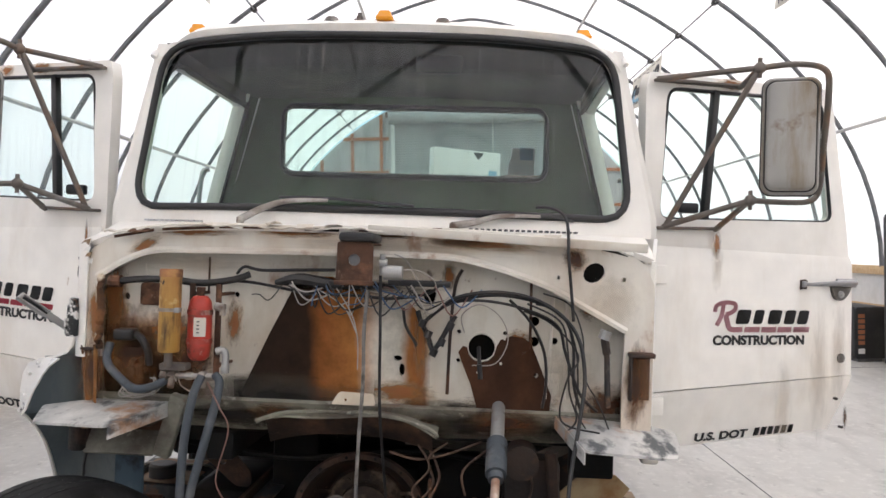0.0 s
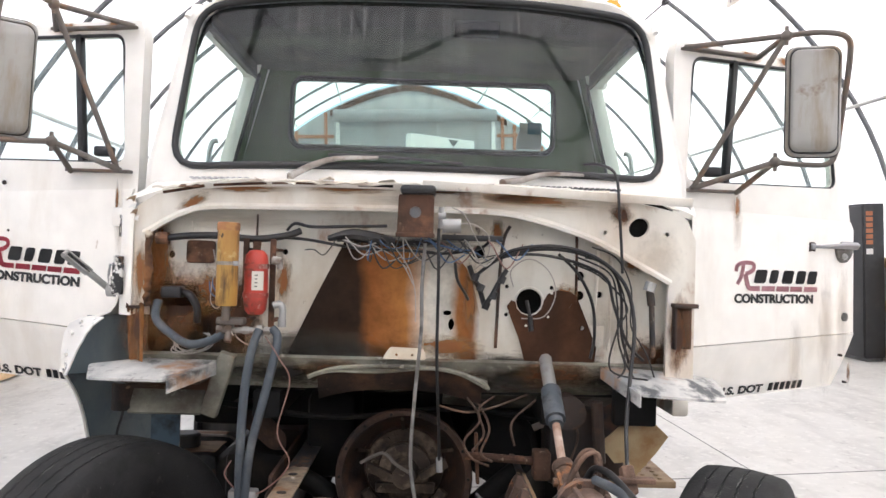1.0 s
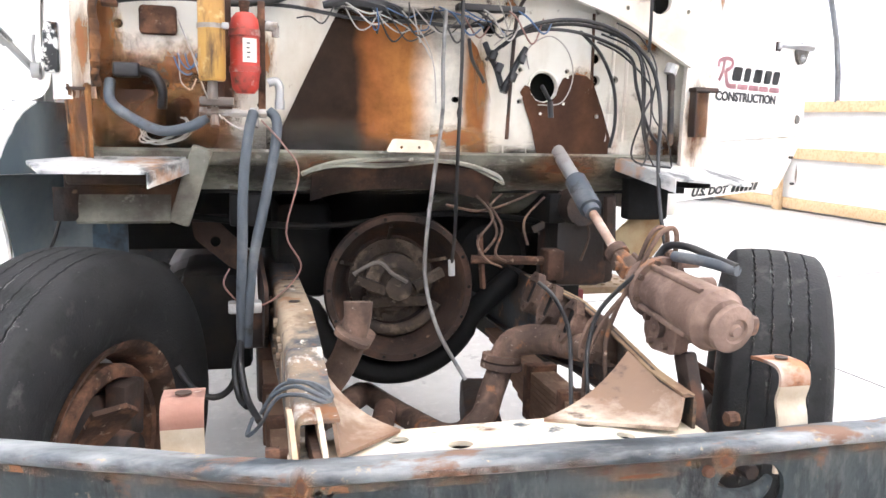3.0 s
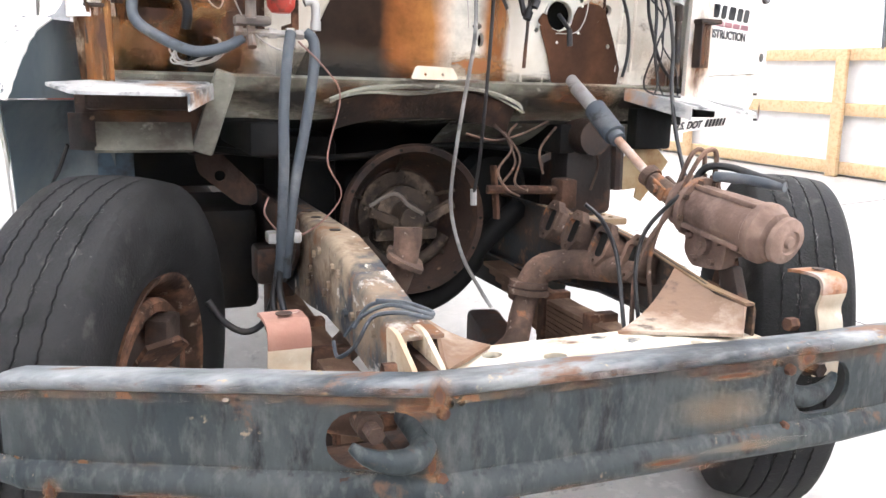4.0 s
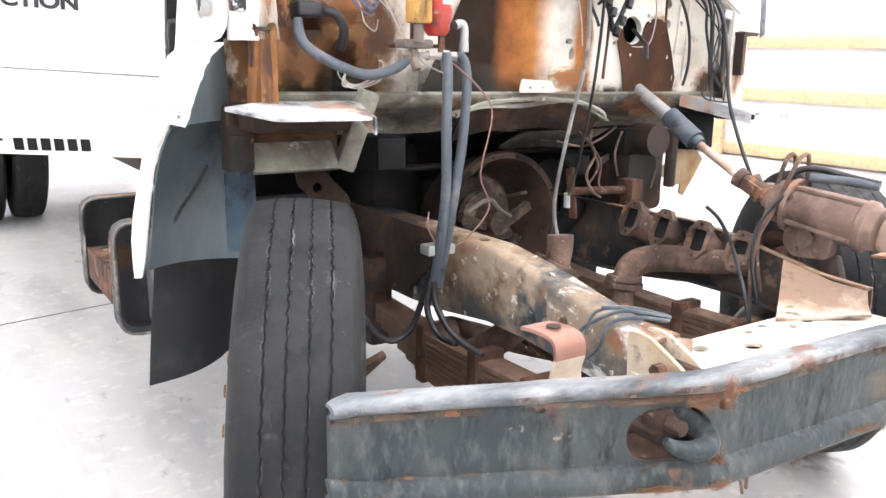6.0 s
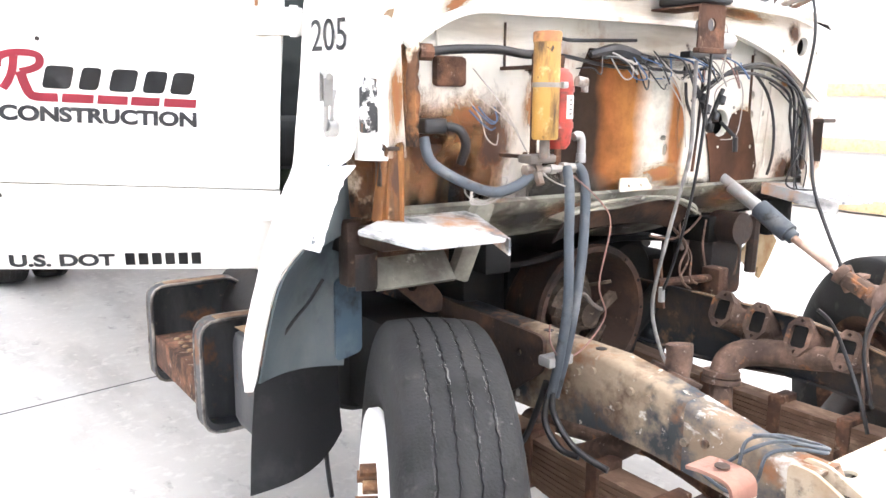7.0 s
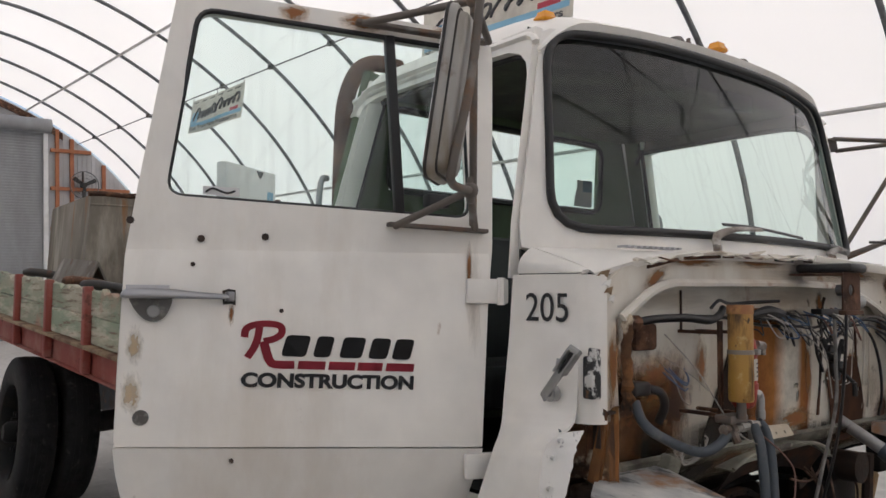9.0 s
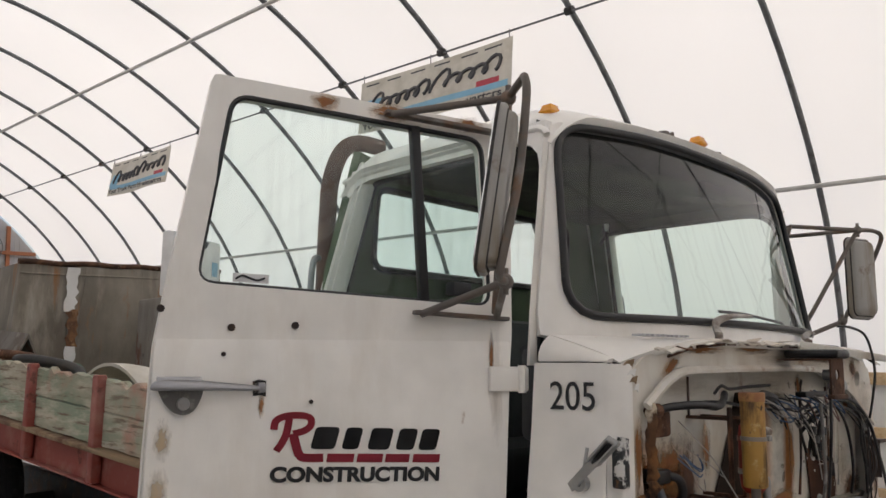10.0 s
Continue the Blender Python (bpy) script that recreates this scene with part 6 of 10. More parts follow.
# shelves beside the engine bay
for s in (-1, 1):
    bm = nb()
    if s < 0:
        poly = [(-1.09, -0.06), (-1.02, -0.243), (-0.77, -0.25), (-0.685, 0.01), (-0.69, 0.06), (-0.93, 0.06)]
        m = lambda u, v: (u, v, 1.308 + 0.10 * v)
    else:
        poly = [(0.675, 0.03), (0.746, -0.23), (1.03, -0.207), (1.06, -0.10), (1.07, 0.02), (0.9, 0.06)]
        m = lambda u, v: (u, v, 1.32 - 0.08 * (u - 0.70) + 0.19 * v)
    sheet(bm, round_poly(poly, 0.02, 3), [], m, (0, 0, -0.008))
    shelf = tpart("shelf_plate", bm, DUSTY, "dust-covered white battery shelf with rusty edge")
    bm = nb()
    if s < 0:
        a, b = Vector((-0.768, -0.25, 1.282)), Vector((-0.683, 0.01, 1.308))
    else:
        a, b = Vector((0.672, 0.03, 1.327)), Vector((0.744, -0.23, 1.272))
    n = Vector((0, 0, -0.042))
    vs = [bm.verts.new(p) for p in (a, b, b + n, a + n)]
    bm.faces.new(vs)
    thicken(bm, 0.005)
    part("shelf_flange", bm, DUSTY, shelf)
    bm = nb()
    if s < 0:
        box(bm, (-1.03, 0.10, 1.12), (-0.70, 0.16, 1.30), 0.01)
        box(bm, (-1.0, -0.03, 1.235), (-0.72, 0.10, 1.29), 0.01)
    else:
        box(bm, (0.72, 0.02, 1.12), (0.87, 0.08, 1.26), 0.01)
        box(bm, (0.86, -0.10, 1.235), (0.95, 0.02, 1.275), 0.006)
    tpart("shelf_support", bm, BELLM if s < 0 else GREASE_SHADE, "dark rusted shelf support" if s < 0 else "black shelf support")
    if s < 0:
        bm = nb()
        grid(bm, lambda u, v: (-0.985 + 0.25 * u, 0.02 + 0.06 * v, 1.128 + 0.072 * v), lin(0, 1, 4), lin(0, 1, 4))
        thicken(bm, 0.012)
        tpart("sill_strip", bm, SILL, "grimy grey-green sill panel")
        bm = nb()
        grid(bm, lambda u, v: (-1.045 + 0.065 * u, 0.03 - 0.02 * math.sin(u * 3.1), 1.130 + 0.095 * v), lin(0, 1, 5), lin(0, 1, 3))
        thicken(bm, 0.008)
        tpart("sill_pocket", bm, BELLM, "dark rusted pocket in the sill")
        bm = nb()
        bar(bm, (-0.640, 0.02, 1.34), (-0.712, 0.05, 1.118), 0.060, 0.04, (0, 1, 0), 0.008)
        tpart("sill_post", bm, SILL, "grimy grey-green post")
# ---- doors ----
def door(hx, hy, dx, dy, s):
    """An open door; s is the side of the cab. Built along (dx, dy) from its hinge."""
    d = Vector((dx, dy, 0)).normalized()
    out = Vector((-d.y * s, d.x * s, 0))
    out = out if out.y < 0 else -out          # outer skin faces forwards
    h = Vector((hx, hy, 0))
    wide = 1.0 if s < 0 else 1.025

    def p(u, v, off=0.0):
        return h + d * (u * wide) + Vector((0, 0, v)) + out * off

    sag = 1.0 if s < 0 else 0.0

    def crease(u):
        return 1.367 + 0.050 * u

    def skin(u, v):
        """Offset of the outer skin: the lower panel tucks in below the crease."""
        return 0.0145 - 0.31 * max(0.0, crease(u) - v)

    outline = round_poly([(-0.012, 1.367), (0.978, 1.416), (0.975, 1.62), (0.966, 1.90), (0.945, 2.05), (0.856, 2.620), (-0.03, 2.595), (-0.045, 2.53), (-0.045, 1.95), (-0.02, 1.6)], 0.015, 2)
    glass = round_poly([(0.25, 2.04), (0.870, 2.062), (0.80, 2.565), (0.29, 2.55)], 0.03, 4)
    vent = round_poly([(0.03, 2.035), (0.225, 2.04), (0.262, 2.548), (0.06, 2.535)], 0.04, 4)
    opening = round_poly([(0.022, 2.032), (0.875, 2.060), (0.803, 2.568), (0.055, 2.540)], 0.05, 5)
    bm = nb()
    sheet(bm, outline, [opening], lambda u, v: p(u, v, -0.004 - 0.018 * max(0, v - 2.06)), -out * 0.05)
    body = tpart("door", bm, WHITE, "open white door with rust streaks and lettering")
    bm = nb()
    grid(bm, lambda u, v: p((-0.012 + 0.047 * v) * (1 - u) + (0.978 - 0.053 * v ** 1.6) * u, crease(u) - (0.232 + 0.010 * u) * v, skin(u, crease(u) - 0.24 * v)), lin(0, 1, 16), [0, 0.04, 0.3, 0.6, 0.9, 0.97, 1.0])
    rim = [e for e in bm.edges if len(e.link_faces) == 1]
    ext = bmesh.ops.extrude_edge_only(bm, edges=rim)
    bmesh.ops.translate(bm, vec=-out * 0.045, verts=[g_ for g_ in ext["geom"] if isinstance(g_, bmesh.types.BMVert)])
    part("lower_panel", bm, WHITE, body, "lower door panel tucked in below the crease", 40)
    # pressed belt line and lower step in the skin
    bm = nb()
    sheet(bm, [(-0.010, 1.372), (0.974, 1.420), (0.965, 1.88), (0.960, 1.915), (-0.03, 1.93), (-0.03, 1.90)], [], lambda u, v: p(u, v, 0.014 if v < 1.905 else 0.004), -out * 0.008)
    part("door_skin", bm, WHITE, body, "slightly raised outer skin")
    for lp, nm in ((glass, "door_glass"), (vent, "vent_glass")):
        bm = nb()
        sheet(bm, lp, [], lambda u, v: p(u, v, -0.03), -out * 0.005)
        g = part(nm, bm, GLASS_SIDE, body, "pale green door glass")
        g.visible_shadow = False
    bm = nb()
    tube(bm, [p(u, v, -0.016) for u, v in opening + opening[:1]], 0.008, 6, 1)
    part("window_seal", bm, SEAL, body, "black window seal", 60)
    bm = nb()
    bar(bm, p(0.237, 2.03, -0.02), p(0.276, 2.555, -0.02), 0.028, 0.03, out, 0.004)
    part("vent_post", bm, SEAL, body, "black vent window post")
    bm = nb()
    box(bm, (-0.025, -0.02, -0.01), (0.05, 0.02, 0.03), 0.008, Matrix.Translation(p(0.14, 2.07, -0.01)))
    part("vent_latch", bm, DARKIN, body, "dark vent latch")
    if s < 0:
        bm = nb()
        sheet(bm, [(0.684, 2.067), (0.779, 2.068), (0.779, 2.092), (0.684, 2.091)], [], lambda u, v: p(u, v, -0.028), -out * 0.001)
        decal_ob = part("sticker", bm, PANELW, body, "small white sticker on the glass", 0)
        bm = nb()
        tube(bm, [p(0.772, 2.076, -0.0270), p(0.755, 2.086, -0.0270), p(0.735, 2.080, -0.0270), p(0.715, 2.075, -0.0270), p(0.695, 2.082, -0.0270)], 0.0030, 5, 4)
        part("print", bm, INK, decal_ob, "black illegible print", 60)
    # handle
    bm = nb()
    tube(bm, [p(0.962, 1.802, 0.030), p(0.945, 1.804, 0.046), p(0.88, 1.804, 0.048), p(0.80, 1.800, 0.042), p(0.73, 1.797, 0.036), p(0.705, 1.797, 0.022)], [0.014, 0.017, 0.017, 0.012, 0.009, 0.009], 10, 5, 0.6)
    box(bm, (-0.010, -0.012, -0.013), (0.010, 0.006, 0.013), 0.004, Matrix.Translation(p(0.705, 1.797, 0.020)))
    part("door_handle", bm, CHROME, body, "long chrome door handle", 60)
    bm = nb()
    grid(bm, lambda u, v: p(u, v, 0.043 + 0.006 * math.sin((v - 1.79) * 90)), lin(0.855, 0.958, 6), lin(1.790, 1.824, 5))
    thicken(bm, 0.010)
    part("handle_pad", bm, CHROME, body, "flat chrome grip of the handle", 60)
    bm = nb()
    sheet(bm, round_poly([(0.845, 1.795), (0.955, 1.795), (0.935, 1.758), (0.912, 1.735), (0.888, 1.730), (0.866, 1.740), (0.852, 1.765)], 0.012, 3), [], lambda u, v: p(u, v, 0.028), -out * 0.026)
    boss = part("handle_boss", bm, BOSSM, body, "dull grey pear-shaped lock boss under the handle")
    bm = nb()
    rod(bm, p(0.892, 1.758, 0.026), p(0.892, 1.758, 0.034), 0.017, 12, 0.014)
    rod(bm, p(0.892, 1.758, 0.032), p(0.892, 1.758, 0.042), 0.008, 6)
    part("bolt", bm, ALU, boss, "pale bolt head")
    bm = nb()
    sheet(bm, [(0.690, 1.774), (0.702, 1.778), (0.722, 1.776), (0.724, 1.812), (0.710, 1.817), (0.691, 1.814)], [[(0.697, 1.786), (0.697, 1.808), (0.718, 1.808), (0.718, 1.785)]], lambda u, v: p(u, v, 0.020), -out * 0.006)
    part("handle_socket", bm, RUSTD, body, "torn rusty edge round the handle socket", 0)
    bm = nb()
    rod(bm, p(0.915, 1.49, 0.0), p(0.915, 1.49, 0.020), 0.022, 14, 0.019)
    rod(bm, p(0.915, 1.49, 0.018), p(0.915, 1.49, 0.023), 0.008, 6)
    part("door_lock", bm, BOSSM, body, "round grey steel button")
    for u, v in ((0.781, 1.948), (0.616, 1.958), (0.80, 1.88), (0.57, 1.76), (0.955, 1.99), (0.69, 1.37)) if s < 0 else ((0.93, 1.20), (0.90, 1.32)):
        bm = nb()
        rod(bm, p(u, v, 0.0), p(u, v, 0.017 if v < 1.9 else 0.004), 0.010 if v > 1.9 else 0.006, 8)
        part("bolt_hole", bm, RUSTD, body, "rusty bolt hole")
    for v in (1.80, 1.30):
        bm = nb()
        box(bm, (-0.085, -0.012, -0.036), (0.045, 0.012, 0.036), 0.006, Matrix.Translation(p(0.0, v + 0.02, 0.018)) @ Matrix.Rotation(math.atan2(d.y, d.x), 4, "Z"))
        rod(bm, p(-0.06, v - 0.02, 0.03), p(-0.06, v + 0.06, 0.03), 0.012, 8)
        part("hinge", bm, WHITE, body, "white painted door hinge")
    # lettering: shapes for the name, letters for the plain words
    flip = -1 if s < 0 else 1                 # words run towards the hinge on one side

    def q(a, b, off=0.0022):
        u0 = 0.672 if s < 0 else 0.268
        u, v = u0 + flip * a * 1.14, 1.493 + b + (0.012 - 0.048 * a) * sag
        if b < -0.2:
            v = 1.158 + 0.030 * (u - 0.2) + b + 0.337
        return p(u, v, skin(u, v) + off)

    def decal(name, pts, mat, parent=body):
        bm2 = nb()
        bm2.faces.new([bm2.verts.new(q(a, b)) for a, b in pts])
        bmesh.ops.solidify(bm2, geom=bm2.faces[:], thickness=0.001)
        return part(name, bm2, mat, parent, "", 0)

    def stroke(name, pts, w, mat):
        bm2 = nb()
        c = spline([(a, b, 0) for a, b in pts], 6)
        left, right = [], []
        for i, v in enumerate(c):
            t = (c[min(i + 1, len(c) - 1)] - c[max(i - 1, 0)]).normalized()
            nn = Vector((-t.y, t.x, 0)) * w / 2
            left.append(bm2.verts.new(q(*(v + nn)[:2])))
            right.append(bm2.verts.new(q(*(v - nn)[:2])))
        for i in range(len(c) - 1):
            bm2.faces.new((left[i], right[i], right[i + 1], left[i + 1]))
        bmesh.ops.solidify(bm2, geom=bm2.faces[:], thickness=0.001)
        return part(name, bm2, mat, body, "red swash shape", 0)

    red = LOGORED if s < 0 else LOGOPINK
    for a0, a1 in ((0.090, 0.148), (0.164, 0.205), (0.227, 0.282), (0.298, 0.345), (0.357, 0.404)):
        decal("name_bar", round_poly([(a0, 0.139), (a1, 0.139), (a1 + 0.013, 0.196), (a0 + 0.013, 0.196)], 0.010, 2), INK)
    for a0, a1 in ((0.129, 0.194), (0.202, 0.2655), (0.2725, 0.3336), (0.343, 0.4135)):
        decal("underline_bar", [(a0, 0.106), (a1, 0.106), (a1 + 0.003, 0.128), (a0 + 0.003, 0.128)], red)
    stroke("name_swash", [(0.006, 0.186), (0.010, 0.208), (0.030, 0.220), (0.062, 0.224), (0.088, 0.218), (0.090, 0.198), (0.073, 0.184), (0.050, 0.177)], 0.017, red)
    stroke("name_swash", [(0.050, 0.177), (0.058, 0.145), (0.066, 0.124), (0.080, 0.117), (0.122, 0.117)], 0.021, red)
    stroke("name_swash", [(0.040, 0.215), (0.036, 0.185), (0.027, 0.157), (0.013, 0.133)], 0.017, red)

    def words(text, a, b, size, wide, bold):
        o0, o1, o2 = q(a, b, 0.0022), q(a + 0.1, b, 0.0022), q(a, b + 0.03, 0.0022)
        x_ax = (o1 - o0).normalized()
        z_ax = (o2 - o0)
        z_ax = (z_ax - x_ax * z_ax.dot(x_ax)).normalized()
        mm = Matrix((x_ax, z_ax, x_ax.cross(z_ax))).transposed().to_4x4()
        mm.translation = o0
        return lettered(text, size, wide, mm, INK, body, "black lettering reading " + text, bold)

    words("CONSTRUCTION", 0.0, 0.058, 0.050, 0.472 if s < 0 else 0.460, 0.045)
    dot_a = -0.022 if s < 0 else -0.020
    words("U.S. DOT", dot_a, -0.337, 0.048, 0.262, 0.040)
    for k in range(6):
        a0 = dot_a + 0.254 + 0.0305 * k
        decal("number_bar", [(a0, -0.337), (a0 + 0.022, -0.337), (a0 + 0.022, -0.302), (a0, -0.302)], INK)
    for mat, u, v, hu, hv in (((ORANGE_FILM, 0.700, 1.752, 0.009, 0.034), (TAN_FILM, 0.02, 1.80, 0.03, 0.18), (ORANGE_FILM, 0.035, 1.885, 0.010, 0.09), (PEEL_FILM, 0.935, 1.67, 0.024, 0.055), (PEEL_FILM, 0.94, 1.55, 0.028, 0.06), (PEEL_FILM, 0.925, 1.25, 0.024, 0.05)) if s < 0 else
                              ((ORANGE_FILM, 0.275, 1.945, 0.022, 0.07), (TAN_FILM, 0.28, 1.86, 0.03, 0.12), (TAN_FILM, 0.80, 1.42, 0.06, 0.30), (TAN_FILM, 0.62, 1.30, 0.05, 0.20), (TAN_FILM, 0.90, 1.50, 0.05, 0.25), (BROWN_FILM, 0.945, 1.24, 0.015, 0.06))):
        stain(mat, p(u, v, 0.0158), d * flip, (0, 0, 1), hu, hv, body, "rust run" if mat is not TAN_FILM else "tan dirt run")
    for u, hu in ((0.55, 0.05), (0.35, 0.08), (0.10, 0.05)):
        stain(ORANGE_FILM, p(u, 2.592 - 0.012 * (1 - u), -0.010), d * flip, (0, 0, 1), hu, 0.03, body, "rust spots on the window frame")
    # mirror on its bars
    if s < 0:
        node_t, node_b = Vector((-1.337, 0.116, 2.575)), Vector((-1.334, 0.13, 2.077))
        loop = [node_t, (-1.385, 0.03, 2.59), (-1.435, -0.025, 2.568), (-1.45, -0.04, 2.50), (-1.47, -0.03, 2.30), (-1.50, -0.005, 2.11), (-1.48, 0.02, 2.068), node_b]
    else:
        node_t, node_b = Vector((1.35, 0.122, 2.556)), Vector((1.362, 0.226, 2.10))
        loop = [node_t, (1.46, 0.085, 2.562), (1.55, 0.075, 2.545), (1.58, 0.105, 2.48), (1.605, 0.20, 2.30), (1.63, 0.29, 2.16), (1.60, 0.295, 2.11), (1.50, 0.27, 2.10), node_b]
    for pts, n in (([p(-0.02, 2.56, 0.02), node_t], 1), ([p(0.36, 2.57, 0.02), node_t], 1), ([p(0.02, 2.0, 0.02), node_b], 1), ([p(0.26, 2.0, 0.02), node_b], 1), ([p(0.03, 2.01, 0.03), node_t], 1), (loop, 5)):
        bm = nb()
        tube(bm, pts, 0.011, 8, n)
        part("mirror_arm", bm, BROWNBAR, body, "rusty tubular mirror arm", 60)
    for a, b in ((p(-0.02, 2.56, 0.012), p(0.38, 2.575, 0.012)), (p(-0.02, 1.995, 0.014), p(0.28, 2.005, 0.014))):
        bm = nb()
        bar(bm, a, b, 0.035, 0.012, (0, 0, 1), 0.003)
        part("mirror_bracket", bm, BROWNBAR, body, "rusty bracket strip")
    for c in (node_t, node_b):
        bm = nb()
        bmesh.ops.create_icosphere(bm, subdivisions=2, radius=0.022, matrix=Matrix.Translation(c))
        rod(bm, c - Vector((0, 0, 0.035)), c + Vector((0, 0, 0.035)), 0.008, 8)
        part("mirror_clamp", bm, BROWNBAR, body, "bolted clamp", 60)
    return body, p, d, out


doorL, pL, dL, oL = door(-1.13, 0.334, -0.86, 0.30, -1)
doorR, pR, dR, oR = door(1.050, 0.358, 0.80, 0.36, 1)


def mirror_head(body, c, ax, up, nrm):
    """A tall rounded mirror: shell, rim and glass."""
    m = Matrix((ax, up, nrm)).transposed().to_4x4()
    m.translation = c
    bm = nb()
    lp = rounded(-0.092, -0.205, 0.092, 0.205, 0.035, 5)
    rings = []
    for k, z in ((1.0, 0.0), (1.03, 0.006), (1.03, 0.020), (0.97, 0.027), (0.91, 0.025), (0.89, 0.028), (0.86, 0.044), (0.79, 0.052), (0.4, 0.055)):
        rings.append([bm.verts.new(m @ Vector((u * k, v * (1 - (1 - k) * 0.5), z))) for u, v in lp])
    for a, b in zip(rings, rings[1:]):
        for i in range(len(lp)):
            j = (i + 1) % len(lp)
            bm.faces.new((a[i], a[j], b[j], b[i]))
    bm.faces.new(rings[-1])
    shell = part("mirror", bm, MIRRORBACK, body, "weathered grey mirror shell", 50)
    for k, z, r in ((0.905, 0.027, 0.0035), (1.03, 0.004, 0.0045)):
        bm = nb()
        lp2 = [m @ Vector((u * k, v * (1 - (1 - k) * 0.5), z)) for u, v in lp]
        tube(bm, lp2 + [lp2[0]], r, 6, 1)
        part("rim", bm, BLACK, shell, "dark grimy rim", 60)
    bm = nb()
    sheet(bm, rounded(-0.086, -0.198, 0.086, 0.198, 0.03, 5), [], lambda u, v: m @ Vector((u, v, -0.001)), -nrm * 0.003)
    part("mirror_glass", bm, MIRROR, body, "mirror glass", 0)


Z = Vector((0, 0, 1))
a = Vector((0.96, -0.28, 0)).normalized()
mirror_head(doorR, Vector((1.48, 0.18, 2.325)), a, Z, Vector((a.y, -a.x, 0)))
a = Vector((0.77, 0.64, 0)).normalized()
n = Vector((a.y, -a.x, 0))
tip = radians(8)
mirror_head(doorL, Vector((-1.478, 0.063, 2.288)), a, Z * math.cos(tip) + n * math.sin(tip), n * math.cos(tip) - Z * math.sin(tip))

# ---- chassis ----
def rail_top(y):
    if y > -0.35:
        return 0.93
    return 0.93 - 0.09 * min(1.0, (-0.35 - y) / 0.45)


def rail_depth(y):
    return 0.25 if y > 0.0 else 0.25 - 0.10 * min(1.0, -y / 0.8)


for s in (-1, 1):
    x0 = -0.445 if s < 0 else 0.425
    ys = [-0.55, -0.45, -0.3, -0.1, 0.10]
    bm = nb()
    fw = 0.085 if s < 0 else 0.034
    sec = lambda y: [(0.0, -0.022), (-s * 0.006, -0.007), (-s * 0.020, 0.0), (-s * fw, 0.0), (-s * fw, -0.008), (-s * 0.008, -0.008), (-s * 0.008, -rail_depth(y) + 0.008), (-s * fw, -rail_depth(y) + 0.008), (-s * fw, -rail_depth(y)), (0.0, -rail_depth(y))]
    rings = [[bm.verts.new((x0 + dx, y, rail_top(y) + dz)) for dx, dz in sec(y)] for y in ys]
    for a, b in zip(rings, rings[1:]):
        for i in range(10):
            j = (i + 1) % 10
            bm.faces.new((a[i], a[j], b[j], b[i]))
    bm.faces.new(rings[0])
    bm.faces.new(rings[-1])
    rail = tpart("frame_rail", bm, RAIL if s < 0 else RAILD, "peeling cream and rust frame rail" if s < 0 else "black frame rail with a worn rusty edge", smooth=50)
    bm = nb()
    rings = [[bm.verts.new((x0 + dx, y, rail_top(y) + dz)) for dx, dz in sec(y)] for y in (-0.90, -0.80, -0.70, -0.62, -0.551)]
    for a, b in zip(rings, rings[1:]):
        for i in range(10):
            j = (i + 1) % 10
            bm.faces.new((a[i], a[j], b[j], b[i]))
    bm.faces.new(rings[0])
    bm.faces.new(rings[-1])
    tpart("front_frame_rail", bm, RAILF if s < 0 else RAILD, "flecked black and rust front of the frame rail" if s < 0 else "black front of the frame rail", smooth=50)
    bm = nb()
    rings = [[bm.verts.new((x0 + dx, y, rail_top(y) + dz)) for dx, dz in sec(y)] for y in (0.101, 0.5, 1.2, 2.4, 4.5, 7.4)]
    for a, b in zip(rings, rings[1:]):
        for i in range(10):
            j = (i + 1) % 10
            bm.faces.new((a[i], a[j], b[j], b[i]))
    bm.faces.new(rings[0])
    bm.faces.new(rings[-1])
    tpart("rear_frame_rail", bm, RAILD, "dark rear part of the frame rail", smooth=50)
    for y, z in ((-0.72, -0.06), (-0.62, -0.07), (-0.56, -0.10), (-0.5, -0.12), (-0.44, -0.05), (-0.38, -0.06), (-0.34, -0.12), (-0.3, -0.15), (-0.24, -0.05), (-0.18, -0.07), (-0.14, -0.12), (-0.1, -0.17), (0.02, -0.08), (0.06, -0.05), (0.1, -0.18)):
        bm = nb()
        rod(bm, (x0 + s * 0.001, y, rail_top(y) + z), (x0 + s * 0.010, y, rail_top(y) + z), 0.011, 8)
        part("rivet", bm, RAIL if s < 0 else RAILD, rail)
    if s > 0:
        bm = nb()
        grid(bm, lambda y, v: (x0 - 0.006 - 0.030 * v, y, rail_top(y) + 0.001 - 0.003 * (1 - v)), [-0.90, -0.75, -0.62] + ys, lin(0, 1, 3))
        thicken(bm, 0.004)
        part("worn_edge", bm, TAN, rail, "tan rust-worn top edge", 50)
    for y in (-0.22, 0.0, 0.12) if s < 0 else ():
        bm = nb()
        lathe(bm, [(0, 0.0), (0.0, 0.016), (0.002, 0.016), (0.002, 0.0)], Matrix.Translation((x0 - s * 0.045, y, rail_top(y) - 0.0005)) @ Matrix.Rotation(radians(-90), 4, "Y"), 12)
        part("top_hole", bm, RUSTD, rail, "oval hole in the top flange")
    # front gusset sweeping down to the cross member, and the folded rail end
    bm = nb()

    def gus(u, v):
        k = -s
        top = Vector((x0 + k * (0.030 if s > 0 else 0.070), -0.64 - 0.26 * u, rail_top(-0.64 - 0.26 * u) - 0.010))
        bot = Vector((x0 + k * ((0.33 - 0.26 * u) if s > 0 else (0.22 - 0.14 * u)), -0.83 - 0.11 * u, 0.774))
        q = top.lerp(bot, v)
        q.z = bot.z + (top.z - bot.z) * (1 - v) ** 2.4
        return q

